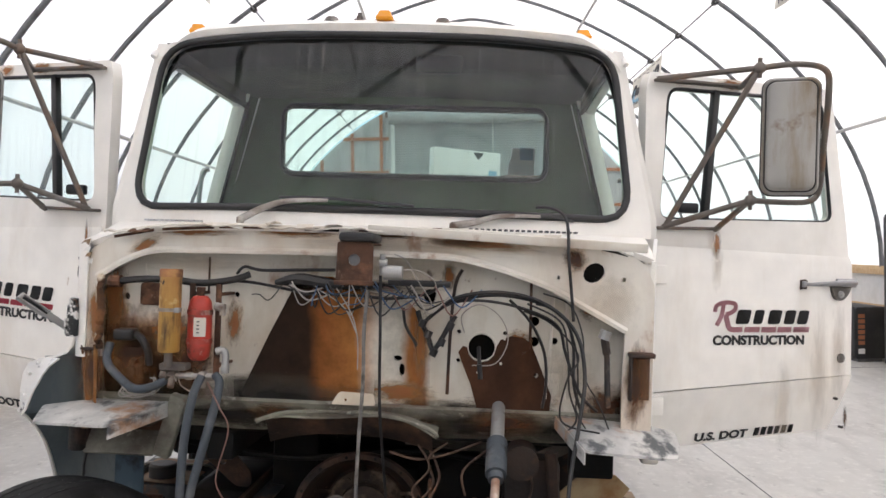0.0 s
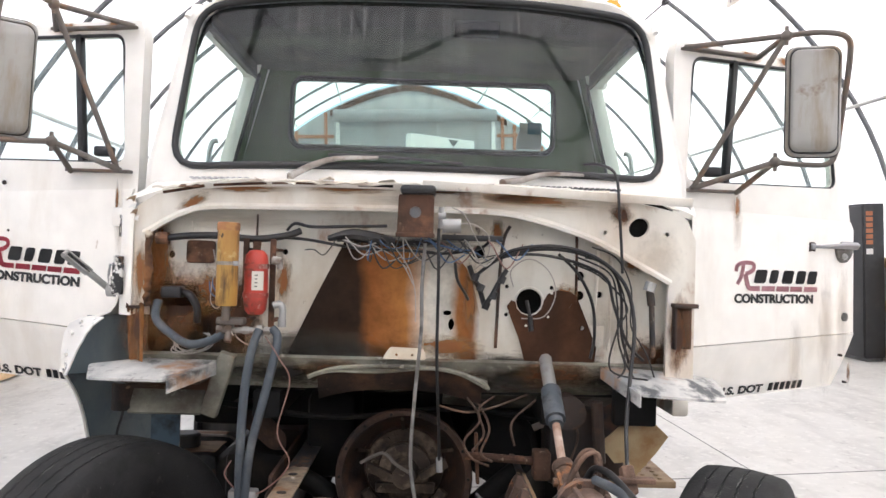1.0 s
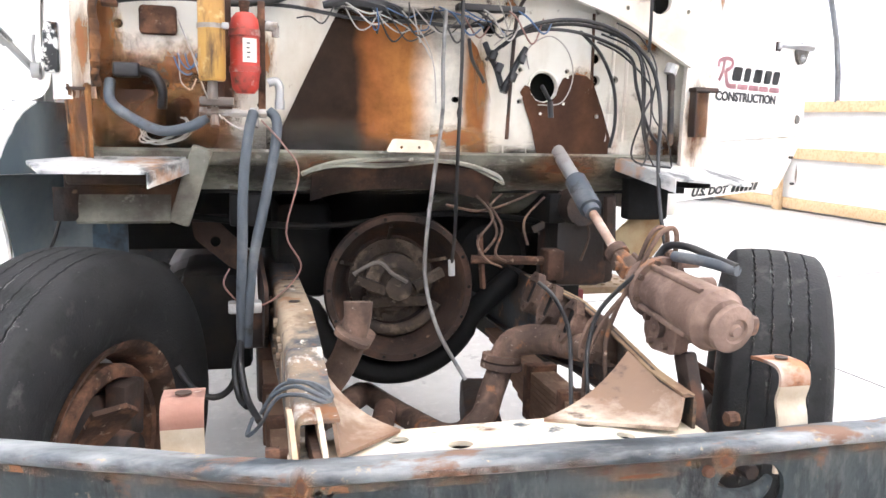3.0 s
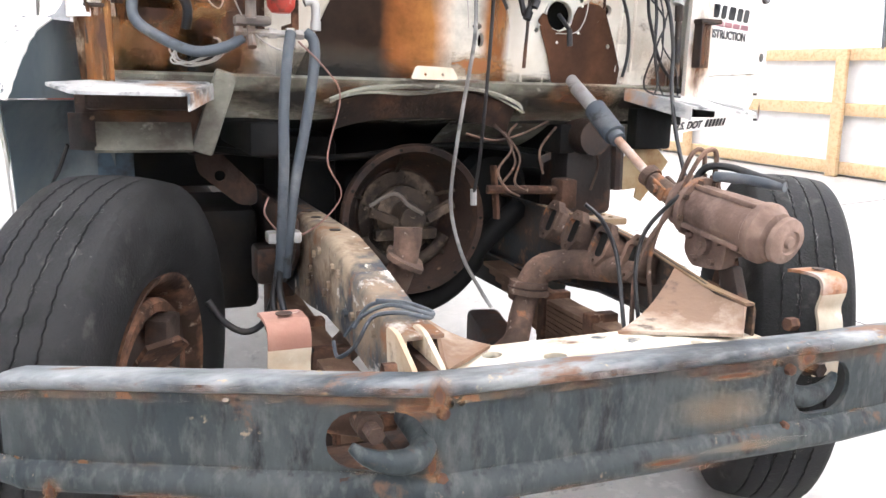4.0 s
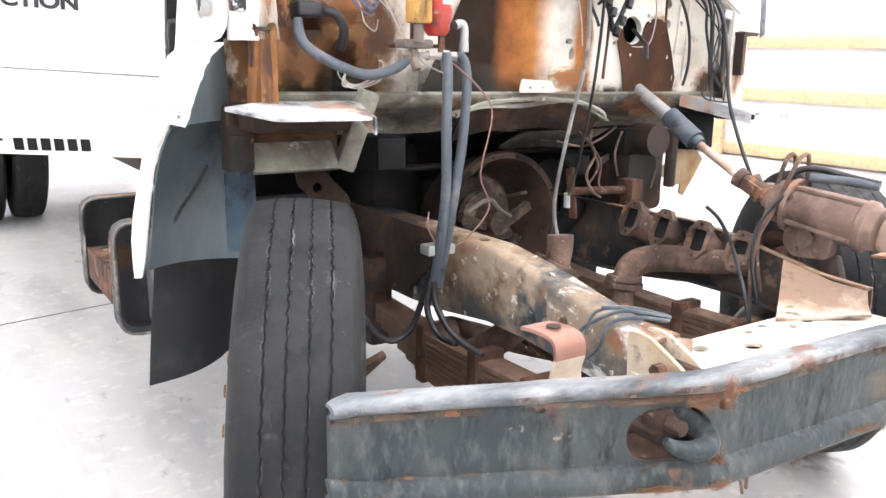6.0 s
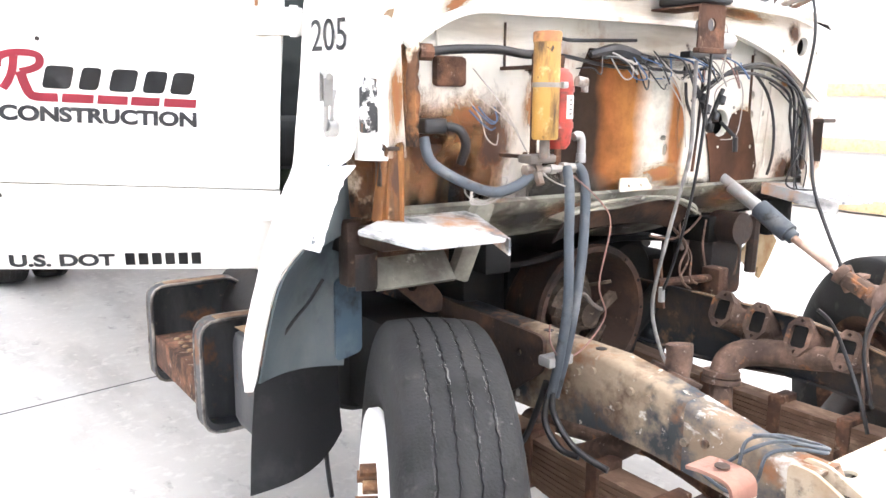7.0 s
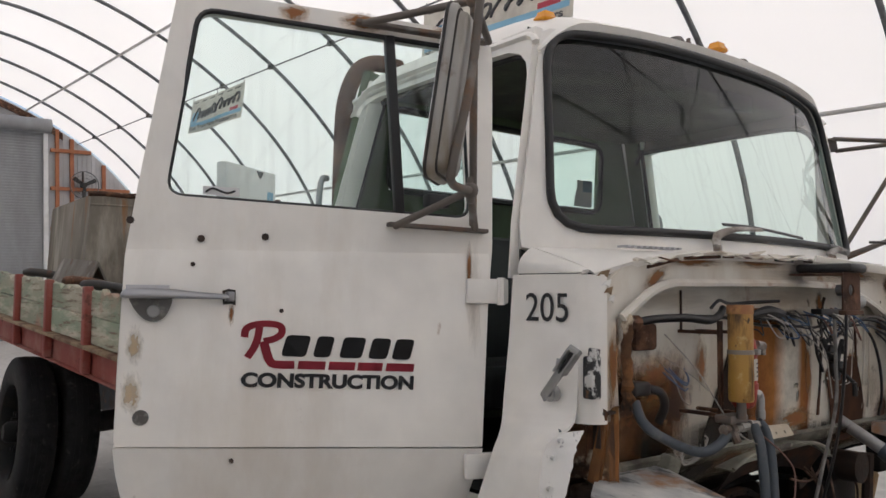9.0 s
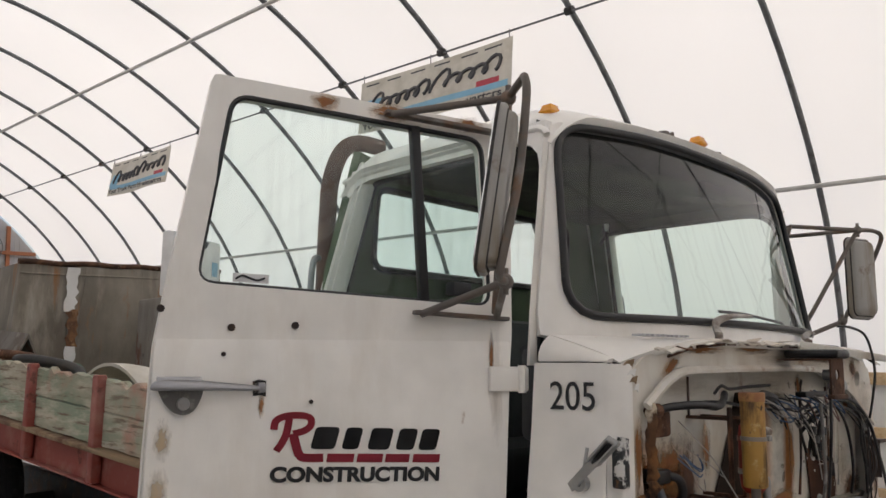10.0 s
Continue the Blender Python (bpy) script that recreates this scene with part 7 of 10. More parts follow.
    grid(bm, gus, lin(0, 1, 10), lin(0, 1, 10))
    thicken(bm, 0.008)
    tpart("gusset", bm, GUSSETM, "flaking rounded gusset on the cross member", smooth=60)
    for dx in (0.0, 0.055) if s < 0 else ():
        bm = nb()
        xx = x0 - s * dx
        sheet(bm, round_poly([(-1.02, 0.68), (-0.84, 0.66), (-0.84, 0.85), (-0.90, 0.85), (-1.0, 0.80)], 0.02, 3), [], lambda u, v: (xx + 0.05 * (v - 0.75) * s, u, v), (s * 0.010, 0, 0))
        tpart("rail_end", bm, CREAM if s < 0 else GUSSETM, "cream rusted rail end plate")
    for k in range(3):
        bm = nb()
        rod(bm, (x0 + s * 0.06, -0.96, 0.70 + 0.05 * k), (x0 + s * 0.035, -0.96, 0.70 + 0.05 * k), 0.016, 6)
        tpart("rail_bolt", bm, RUSTM, "rusty rail bolt")
bm = nb()
sheet(bm, round_poly([(-0.46, -1.02), (0.44, -1.02), (0.44, -0.84), (0.25, -0.80), (-0.28, -0.80), (-0.46, -0.84)], 0.03), [circle(-0.235, -0.86, 0.022, 14, 0.018), circle(-0.12, -0.92, 0.026, 14, 0.02), circle(0.18, -0.86, 0.022, 14, 0.018), circle(0.24, -0.93, 0.02, 14)], lambda u, v: (u, v, 0.765 + 0.012 * math.cos(u * 5)), (0, 0, -0.01))
box(bm, (-0.44, -0.81, 0.64), (0.42, -0.795, 0.757), 0.003)
tpart("front_cross_member", bm, CREAM, "cream flaking front cross member with oval holes")
bm = nb()
box(bm, (-0.43, -0.99, 0.725), (0.41, -0.83, 0.732))
tpart("cross_member_floor", bm, GREASE_SHADE, "dark lower plate of the cross member", smooth=0)
for x in (-0.44, 0.42):
    bm = nb()
    box(bm, (x - 0.05, -1.0, 0.52), (x + 0.05, -0.80, 0.66), 0.03)
    rod(bm, (x - 0.06, -0.92, 0.60), (x + 0.06, -0.92, 0.60), 0.035, 14)
    tpart("spring_eye", bm, RUSTD, "greasy front spring eye and shackle")

# bumper: a kinked channel with rolled edges
def bumper_line(x):
    """The front face: the near wing is swept back, the other one stands almost straight."""
    if x < -0.45:
        return -1.090 + 0.44 * (-0.45 - x)
    if x < 0.45:
        return -1.090 - 0.035 * (x + 0.45)
    return -1.1215 + 0.05 * (x - 0.45) + 0.25 * max(0.0, x - 0.78)


bx = [-1.145, -1.135, -1.12, -1.10, -0.95, -0.80, -0.74, -0.47, -0.44, -0.2, 0.0, 0.2, 0.44, 0.47, 0.74, 0.80, 0.95, 1.10, 1.12, 1.135, 1.145]


def bump_p(x, dy, dz):
    s = max(0.0, abs(x) - 0.45) / 0.7
    if abs(x) > 1.11:
        dy = min(dy, 0.055 - 0.9 * (abs(x) - 1.11))
    return (x, bumper_line(x) + dy+ (0.006 if abs(x) > 1.13 else 0.0), 0.703 + dz * (1.0 - 0.10 * s - 0.07 * max(0.0, (abs(x) - 1.095) / 0.05) ** 2))


def bumper_face():
    bm = nb()
    sheet(bm, [(-1.145, -0.088), (1.145, -0.088), (1.145, 0.088), (-1.145, 0.088)], [rounded(-0.622, -0.058, -0.458, 0.058, 0.055), rounded(0.343, -0.050, 0.497, 0.062, 0.052)] + [circle(x, z, 0.007, 8) for x in (-0.40, 0.29, -0.42, 0.30, -0.78, 0.78) for z in (-0.07, 0.07)], lambda u, v: (u, v, 0), (0, 0, 0.012))
    bmesh.ops.subdivide_edges(bm, edges=[e for e in bm.edges if e.calc_length() > 0.3], cuts=2)
    for x in (-0.45, 0.45, -0.8, 0.8, -1.1, 1.1):
        bmesh.ops.bisect_plane(bm, geom=bm.verts[:] + bm.edges[:] + bm.faces[:], plane_co=(x, 0, 0), plane_no=(1, 0, 0))
    for v in bm.verts:
        x, z, dy = v.co
        v.co = Vector(bump_p(x, 0.010 + dy, z))
    return bm


bumper = tpart("bumper", bumper_face(), BUMPER, "blue-grey scuffed steel bumper with rust")
for sg in (1, -1):
    bm = nb()
    sec = [(0.055, 0.116), (0.012, 0.121), (-0.006, 0.116), (-0.012, 0.105), (-0.008, 0.094), (0.004, 0.087), (0.014, 0.092), (0.004, 0.104), (0.016, 0.112), (0.055, 0.108)]
    if sg < 0:
        sec = [(0.055, 0.114), (0.014, 0.121), (-0.006, 0.117), (-0.014, 0.104), (-0.013, 0.086), (-0.004, 0.068), (0.010, 0.059), (0.018, 0.066), (0.004, 0.092), (0.016, 0.110), (0.055, 0.106)]
    rings = []
    for x in sorted(bx + [-0.6, 0.6, -0.3, 0.3, 0.1, -0.1] + ([-1.152, -1.149] if sg < 0 else [])):
        jit = 0.0007 * math.sin(x * 23) + 0.0006 * math.sin(x * 57)
        rings.append([bm.verts.new(bump_p(x, dy + jit, sg * (dz + jit))) for dy, dz in sec])
    for a, b in zip(rings, rings[1:]):
        for i in range(len(sec)):
            j = (i + 1) % len(sec)
            bm.faces.new((a[i], a[j], b[j], b[i]))
    bm.faces.new(rings[0])
    bm.faces.new(rings[-1])
    part("rolled_edge", bm, BUMPEDGE if sg > 0 else BUMPER, bumper, "rust-worn rolled edge", 60)
for mat, z0, z1, dy in ((EDGE_FILM, 0.066, 0.088, 0.006), (FLAKE_FILM, 0.072, 0.086, 0.004), (EDGE_FILM, -0.119, -0.104, -0.016), (EDGE_FILM, 0.096, 0.110, -0.0145), (FLAKE_FILM, -0.066, -0.054, 0.006)):
    bm = nb()
    grid(bm, lambda x, z: bump_p(x, dy, z), sorted(set(bx + lin(-1.1, 1.1, 40))), lin(z0, z1, 2))
    part("rust_edge", bm, mat, bumper, "flaking rust along the crease", 60)
for mat, x, z, hu, hv in ((BROWN_FILM, -0.452, 0.800, 0.022, 0.045), (BROWN_FILM, -0.480, 0.772, 0.045, 0.012), (BROWN_FILM, -0.455, 0.665, 0.016, 0.040), (BROWN_FILM, -0.455, 0.600, 0.035, 0.014), (BROWN_FILM, -0.58, 0.600, 0.07, 0.010), (BROWN_FILM, -0.85, 0.596, 0.06, 0.008), (BROWN_FILM, -1.07, 0.60, 0.018, 0.035), (BROWN_FILM, 0.18, 0.765, 0.09, 0.010), (TAN_FILM, 0.22, 0.62, 0.16, 0.012), (BROWN_FILM, 0.02, 0.612, 0.07, 0.010), (BROWN_FILM, 0.34, 0.79, 0.03, 0.035), (TAN_FILM, 0.15, 0.70, 0.14, 0.05)):
    ax = Vector((1, bumper_line(x + 0.02) - bumper_line(x - 0.02), 0)) if abs(abs(x) - 0.45) > 0.05 else Vector((1, -0.22 if x < 0 else 0, 0))
    ax.y = ax.y / 0.04 if abs(abs(x) - 0.45) > 0.05 else ax.y
    stain(mat, (x, bumper_line(x) - (0.018 if z > 0.78 or z < 0.645 else 0.001), z), ax.normalized(), (0, 0, 1), hu, hv, bumper, "rust patch on the bumper")
for x in (-0.435, 0.322):
    for z in (0.635, 0.76):
        bm = nb()
        lathe(bm, [(0, 0), (-0.002, 0.013), (0.009, 0.011), (0.014, 0.0)][::-1], Matrix.Translation((x, bumper_line(x) + 0.008, z)) @ Matrix.Rotation(radians(-90), 4, "Z"), 8)
        part("bolt", bm, RUSTM, bumper, "rusted bolt head")
for s in (-1, 1):
    dx = 0.0 if s < 0 else -0.115
    bm = nb()
    tube(bm, [(s * 0.465 + dx, -0.97, 0.715), (s * 0.462 + dx, -1.06, 0.70), (s * 0.49 + dx, -1.092, 0.688), (s * 0.535 + dx, -1.095, 0.690), (s * 0.575 + dx, -1.088, 0.704), (s * 0.598 + dx, -1.08, 0.722)], [0.022, 0.024, 0.024, 0.021, 0.015, 0.008], 10, 5)
    tpart("tow_hook", bm, BUMPER, "blue-grey painted tow hook", smooth=60)
    bm = nb()
    rod(bm, (s * 0.555 + dx, -1.045, 0.735), (s * 0.555 + dx, -1.085, 0.735), 0.016, 6)
    rod(bm, (s * 0.555 + dx, -1.0, 0.735), (s * 0.555 + dx, -1.05, 0.735), 0.024, 12)
    tpart("hook_bolt", bm, BELLM, "dark greasy tow hook bolt")
    bm = nb()
    box(bm, (s * 0.42 + dx, -1.03, 0.625), (s * 0.60 + dx, -0.90, 0.637), 0.004)
    if s < 0:
        box(bm, (-0.42, -1.07, 0.60), (-0.40, -0.80, 0.80), 0.004)
    tpart("bumper_bracket", bm, BELLM, "dark greasy bumper bracket")
    # curled hood pivot bracket
    bm = nb()
    cx = -0.655 if s < 0 else 0.70
    path = [(-0.875, 0.62), (-0.875, 0.74), (-0.862, 0.79), (-0.872, 0.83), (-0.868, 0.862), (-0.845, 0.877), (-0.79, 0.877), (-0.755, 0.872)]
    g1 = spline([(0, a, b) for a, b in path], 4)
    cut = len(g1) * 3 // 7
    for span, mat, lab in ((g1[:cut + 1], CREAM, "curled cream hood pivot bracket"), (g1[cut:], RUSTRED if s < 0 else WORNTOP, "rust-red bracket top" if s < 0 else "rust-streaked white bracket top")):
        bm = nb()
        rows = [[bm.verts.new((cx + u, q.y, q.z)) for u in (-0.04, 0.04)] for q in span]
        for a, b in zip(rows, rows[1:]):
            bm.faces.new((a[0], a[1], b[1], b[0]))
        thicken(bm, 0.008)
        tpart("pivot_bracket", bm, mat, lab, smooth=60)
    bm = nb()
    lathe(bm, [(0, 0.0), (0.0, 0.016), (0.002, 0.016), (0.002, 0.0)], Matrix.Translation((cx, -0.815, 0.8825)) @ Matrix.Rotation(radians(-90), 4, "Y"), 12)
    tpart("bracket_hole", bm, RUSTD, "bolt hole")

# leaf springs and axle
for s in (-1, 1):
    sx = -0.43 if s < 0 else 0.42
    dz = 0.0 if s < 0 else 0.02
    for k in range(9):
        bm = nb()
        half = 0.74 - 0.055 * k
        rows = [[bm.verts.new((sx + u, -0.26 + t * half, 0.60 + dz + 0.03 * t * t - 0.0185 * k)) for u in (-0.042, 0.042)] for t in lin(-1, 1, 10)]
        for a, b in zip(rows, rows[1:]):
            bm.faces.new((a[0], a[1], b[1], b[0]))
        thicken(bm, 0.015)
        tpart("spring_leaf", bm, SPRINGM, "rusted spring leaf")
    for yy in (-0.52, -0.28, 0.0):
        bm = nb()
        box(bm, (sx - 0.052, yy - 0.022, 0.44 + dz), (sx + 0.052, yy + 0.022, 0.625 + dz), 0.005)
        tpart("spring_clip", bm, RUSTM, "rusted spring clip")
bm = nb()
tube(bm, [(-0.12, -0.10, 0.56), (-0.20, -0.40, 0.58), (-0.30, -0.62, 0.60), (-0.42, -0.74, 0.62)], 0.035, 10, 5)
tpart("steering_tube", bm, RUSTM, "rusted tube beside the rail", smooth=60)
bm = nb()
tube(bm, [(-0.62, -0.62, 0.60), (-0.45, -0.70, 0.58), (-0.22, -0.72, 0.57)], 0.028, 10, 5)
tpart("stabiliser_bar", bm, RUSTM, "rusted cross tube", smooth=60)
bm = nb()
box(bm, (-0.49, 0.30, 0.46), (-0.40, 0.42, 0.72), 0.02)
box(bm, (-0.54, 0.22, 0.68), (-0.46, 0.34, 0.80), 0.015)
tpart("spring_hanger", bm, RUSTD, "dark cast spring hanger")
bm = nb()
tube(bm, [(-0.84, -0.30, 0.50), (-0.60, -0.30, 0.38), (-0.3, -0.30, 0.33), (0.3, -0.30, 0.36), (0.60, -0.30, 0.44), (0.86, -0.30, 0.575)], 0.055, 10, 5, 0.8)
tpart("front_axle", bm, RUSTD, "dark greasy front axle beam", smooth=60)
bm = nb()
tube(bm, [(-0.70, -0.55, 0.44), (0.72, -0.52, 0.50)], 0.02, 8, 1)
tpart("tie_rod", bm, RUSTM, "rusted tie rod")

# ---- wheels ----
def tyre_profile(r, w):
    """Closed section of a ribbed truck tyre: (along the axle, radius)."""
    h = w / 2
    p = [(-h + 0.035, r - 0.245), (-h + 0.012, r - 0.21), (-h - 0.001, r - 0.15), (-h - 0.002, r - 0.10), (-h + 0.002, r - 0.070), (-h + 0.007, r - 0.048), (-h + 0.014, r - 0.030), (-h + 0.022, r - 0.018), (-h + 0.030, r - 0.0115)]
    tread = w - 0.06
    n = 5
    for k in range(n):
        a = -tread / 2 + tread * k / n + 0.0021
        b = -tread / 2 + tread * (k + 1) / n - 0.0021
        crown = lambda q: r - 0.010 * (2 * q / tread) ** 2
        if k:
            p.append((a - 0.001, crown(a) - 0.005))
        p += [(a, crown(a)), (b, crown(b))]
        if k < n - 1:
            p.append((b + 0.001, crown(b) - 0.005))
    return p + [(-a, b) for a, b in p[:9]][::-1]


def wheel(name_label, centre, turn, r, inner_side, tilt=0.0, w=0.28, both=False):
    """A truck wheel; inner_side is the sign of local x that faces the chassis."""
    m = Matrix.Translation(centre) @ Matrix.Rotation(radians(turn), 4, "Z") @ Matrix.Rotation(radians(tilt), 4, "Y")
    bm = nb()
    rings = []
    for x, rad in tyre_profile(r, w):
        edge = abs(x) < w / 2 - 0.045
        rings.append([bm.verts.new(m @ Vector((x + ((0.0022 if k % 2 else -0.0018) + 0.0008 * math.sin(k * 1.3)) * edge, rad * math.cos(2 * math.pi * k / 200), rad * math.sin(2 * math.pi * k / 200)))) for k in range(200)])
    for a, b in zip(rings, rings[1:]):
        for k in range(200):
            bm.faces.new((a[k], a[(k + 1) % 200], b[(k + 1) % 200], b[k]))
    wh = tpart("wheel", bm, RUBBER, name_label, smooth=50)
    tread = w - 0.06
    for q in range(1, 5) if not both else ():
        gx = -tread / 2 + tread * q / 5
        gr = r - 0.010 * (2 * gx / tread) ** 2 + 0.0007
        for sd in (-1, 1):
            bm = nb()
            rows = []
            for k in range(200):
                zig = (0.0022 if k % 2 else -0.0018) + 0.0008 * math.sin(k * 1.3)
                rows.append([bm.verts.new(m @ Vector((gx + sd * off + zig, gr * math.cos(2 * math.pi * k / 200), gr * math.sin(2 * math.pi * k / 200)))) for off in (0.0024, 0.0062)])
            for k in range(200):
                a, b = rows[k], rows[(k + 1) % 200]
                bm.faces.new((a[0], a[1], b[1], b[0]))
            part("tread_wear", bm, CHALK_FILM, wh, "chalky chipped groove edge", 50)
    i = inner_side
    rr = r - 0.245
    bm = nb()
    lathe(bm, [(-i * 0.10, rr - 0.01), (-i * 0.125, rr + 0.012), (-i * 0.11, rr + 0.006), (0, rr - 0.03), (i * 0.11, rr + 0.006), (i * 0.125, rr + 0.012), (i * 0.118, rr - 0.006), (i * 0.08, rr - 0.028), (0.0, rr - 0.045)], m, 40, True)
    part("rim", bm, RUSTM if not both else GREASE_SHADE, wh, "orange-brown rusted rim" if not both else "black rim", 40)
    bm = nb()
    lathe(bm, [(-i * 0.03, 0.09), (-i * 0.03, 0.21), (0.0, rr - 0.03), (0.012, rr - 0.03), (-i * 0.018, 0.205), (-i * 0.018, 0.09)], m, 40, True)
    part("disc", bm, PANELW if not both else GREASE_SHADE, wh, "white painted wheel disc" if not both else "black wheel disc", 40)
    bm = nb()
    lathe(bm, [(-i * 0.16, 0.0), (-i * 0.16, 0.06), (-i * 0.13, 0.085), (-i * 0.02, 0.09), (-i * 0.02, 0.0)], m, 24)
    for k in range(10):
        a = k * math.pi / 5
        sb = nb()
        rod(sb, m @ Vector((-i * 0.02, 0.15 * math.cos(a), 0.15 * math.sin(a))), m @ Vector((-i * (0.085 if both else 0.175), 0.15 * math.cos(a), 0.15 * math.sin(a))), 0.016, 6)
        part("stud", sb, RUSTORANGE if not both else GREASE_SHADE, wh)
    if not both:
        sb = nb()
        lathe(sb, [(-i * 0.05, rr - 0.045), (-i * 0.128, rr + 0.016), (-i * 0.150, rr + 0.014), (-i * 0.156, rr + 0.006), (-i * 0.150, rr - 0.004), (-i * 0.09, rr - 0.03), (-i * 0.055, rr - 0.055)], m, 40, True)
        part("outer_rim", sb, PANELW, wh, "white painted outer rim", 40)
    part("hub", bm, RUSTM if not both else GREASE_SHADE, wh, "rusted hub with studs" if not both else "black hub with studs", 40)
    bm = nb()
    lathe(bm, [(i * 0.0, 0.0), (i * 0.0, 0.225), (i * 0.085, 0.235), (i * 0.10, 0.225), (i * 0.10, 0.20), (i * 0.03, 0.19), (i * 0.03, 0.0)], m, 36)
    part("brake_drum", bm, RUSTM, wh, "rusted brake drum", 40)
    return wh, m


wl, ml = wheel("worn ribbed front tyre turned to one side", (-0.968, -0.20, 0.548), -24.2, 0.535, 1, 2.6)
wr, mr_ = wheel("worn ribbed front tyre turned to one side", (0.99, -0.355, 0.545), -32.7, 0.5225, -1, 2.6, 0.285)
for m, i, wh in ((ml, 1, wl), (mr_, -1, wr)):
    bm = nb()
    lathe(bm, [(i * 0.03, 0.0), (i * 0.04, 0.15), (i * 0.05, 0.15), (i * 0.09, 0.07), (i * 0.16, 0.06), (i * 0.16, 0.0)], m, 20)
    box(bm, (-0.03, -0.05, 0.0), (0.03, 0.05, 0.16), 0.01, m @ Matrix.Translation((i * 0.10, 0.06, 0.02)))
    part("knuckle", bm, RUSTD, wh, "greasy steering knuckle", 40)
    bm = nb()
    vs = [(i * 0.07, -0.13, 0.06), (i * 0.14, -0.15, 0.17), (i * 0.20, -0.10, 0.185), (i * 0.205, -0.06, 0.16), (i * 0.10, -0.05, 0.05)]
    vv = [bm.verts.new(m @ Vector(v)) for v in vs]
    bm.faces.new(vv)
    thicken(bm, 0.014)
    part("brake_bracket", bm, RUSTM, wh, "rusted brake bracket")

# ---- engine bay leftovers ----
# bell housing
M = pose(-0.02, 0.20, 0.875, 0, 0, 90)
bm = nb()
lathe(bm, [(0.0, 0.228), (-0.012, 0.230), (-0.015, 0.250), (0.0, 0.256), (0.012, 0.254), (0.03, 0.244), (0.16, 0.21), (0.30, 0.16), (0.30, 0.0), (0.17, 0.0), (0.16, 0.16), (0.08, 0.21), (0.0, 0.228)], M, 48)
bell = tpart("bell_housing", bm, BELLM, "dark rusted bell housing with bolt flange", smooth=30)
bm = nb()
lathe(bm, [(0.158, 0.0), (0.158, 0.10), (0.150, 0.105), (0.150, 0.150), (0.156, 0.152), (0.165, 0.150), (0.165, 0.0)], M, 36)
for k in range(8):
    a = k * math.pi / 4 + 0.2
    rod(bm, M @ Vector((0.140, 0.128 * math.cos(a), 0.128 * math.sin(a))), M @ Vector((0.152, 0.128 * math.cos(a), 0.128 * math.sin(a))), 0.010, 6)
for a in (0.4, 1.5, 2.7, 3.9, 5.2):
    bar(bm, M @ Vector((0.150, 0.15 * math.cos(a), 0.15 * math.sin(a))), M @ Vector((0.085, 0.20 * math.cos(a), 0.20 * math.sin(a))), 0.012, 0.012)
part("gearbox_face", bm, BELLDUST, bell, "dusty brown gearbox face inside the housing", 40)
for k in range(14):
    a = k * 2 * math.pi / 14
    bm = nb()
    rod(bm, M @ Vector((-0.0165, 0.240 * math.cos(a), 0.240 * math.sin(a))), M @ Vector((-0.010, 0.240 * math.cos(a), 0.240 * math.sin(a))), 0.006, 8)
    part("flange_hole", bm, GREASE_SHADE, bell)
bm = nb()
lathe(bm, [(0.13, 0.0), (0.13, 0.10), (0.10, 0.10), (0.09, 0.055), (0.03, 0.045), (0.0, 0.045), (-0.01, 0.025), (-0.01, 0.0)], M, 24)
box(bm, (-0.13, 0.28, 0.79), (0.10, 0.32, 0.83), 0.01)
bar(bm, (-0.16, 0.25, 0.90), (-0.06, 0.24, 0.86), 0.03, 0.03)
bar(bm, (0.14, 0.25, 0.92), (0.04, 0.24, 0.87), 0.03, 0.03)
part("clutch_bearing", bm, BELLDUST, bell, "rusted release bearing and fork")
bm = nb()
tube(bm, [M @ Vector((0.10, 0.17 * math.cos(a), 0.17 * math.sin(a))) for a in lin(3.6, 5.8, 12)], 0.022, 8, 1)
part("sludge", bm, BELLDUST, bell, "dried oily sludge at the bottom of the housing", 60)
bm = nb()
tube(bm, [(-0.18, 0.18, 0.93), (-0.10, 0.17, 0.97), (-0.05, 0.17, 0.93), (0.0, 0.17, 0.90)], 0.007, 6, 5)
part("fork_wire", bm, BROWNBAR, bell)
# thick black arc fills the bright gaps round the housing with shade
bm = nb()
arc = [(-0.02 + 0.30 * math.cos(radians(a)), 0.27, 0.875 + 0.315 * math.sin(radians(a))) for a in range(195, 350, 12)]
tube(bm, [(-0.44, 0.27, 0.86)] + arc + [(0.42, 0.27, 0.90)], 0.042, 8, 2, 1.0)
tpart("engine_cross_member", bm, GREASE_SHADE, "curved engine cross member, thickened and blackened to shade the gaps", smooth=60)
# added beam, near black, hides the bright floor beyond the housing
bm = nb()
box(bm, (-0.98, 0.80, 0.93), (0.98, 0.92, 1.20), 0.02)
tpart("cab_mount_beam", bm, GREASE_SHADE, "black beam added under the cab to close a bright gap")
# tank, box, gearbox, bearers and rod carry the under-cab shade in their colour
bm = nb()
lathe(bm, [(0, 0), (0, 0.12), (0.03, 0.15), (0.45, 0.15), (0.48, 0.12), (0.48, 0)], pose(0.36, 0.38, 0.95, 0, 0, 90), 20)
tpart("air_tank", bm, GREASE_SHADE, "greasy tank beside the gearbox, blackened for shade", smooth=40)
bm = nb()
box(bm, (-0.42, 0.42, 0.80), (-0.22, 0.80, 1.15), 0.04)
tpart("brake_box", bm, GREASE_SHADE, "greasy box beside the gearbox, blackened for shade")
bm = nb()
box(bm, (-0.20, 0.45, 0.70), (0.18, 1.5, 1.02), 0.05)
tpart("gearbox", bm, GREASE_SHADE, "greasy gearbox under the cab floor, blackened for shade")
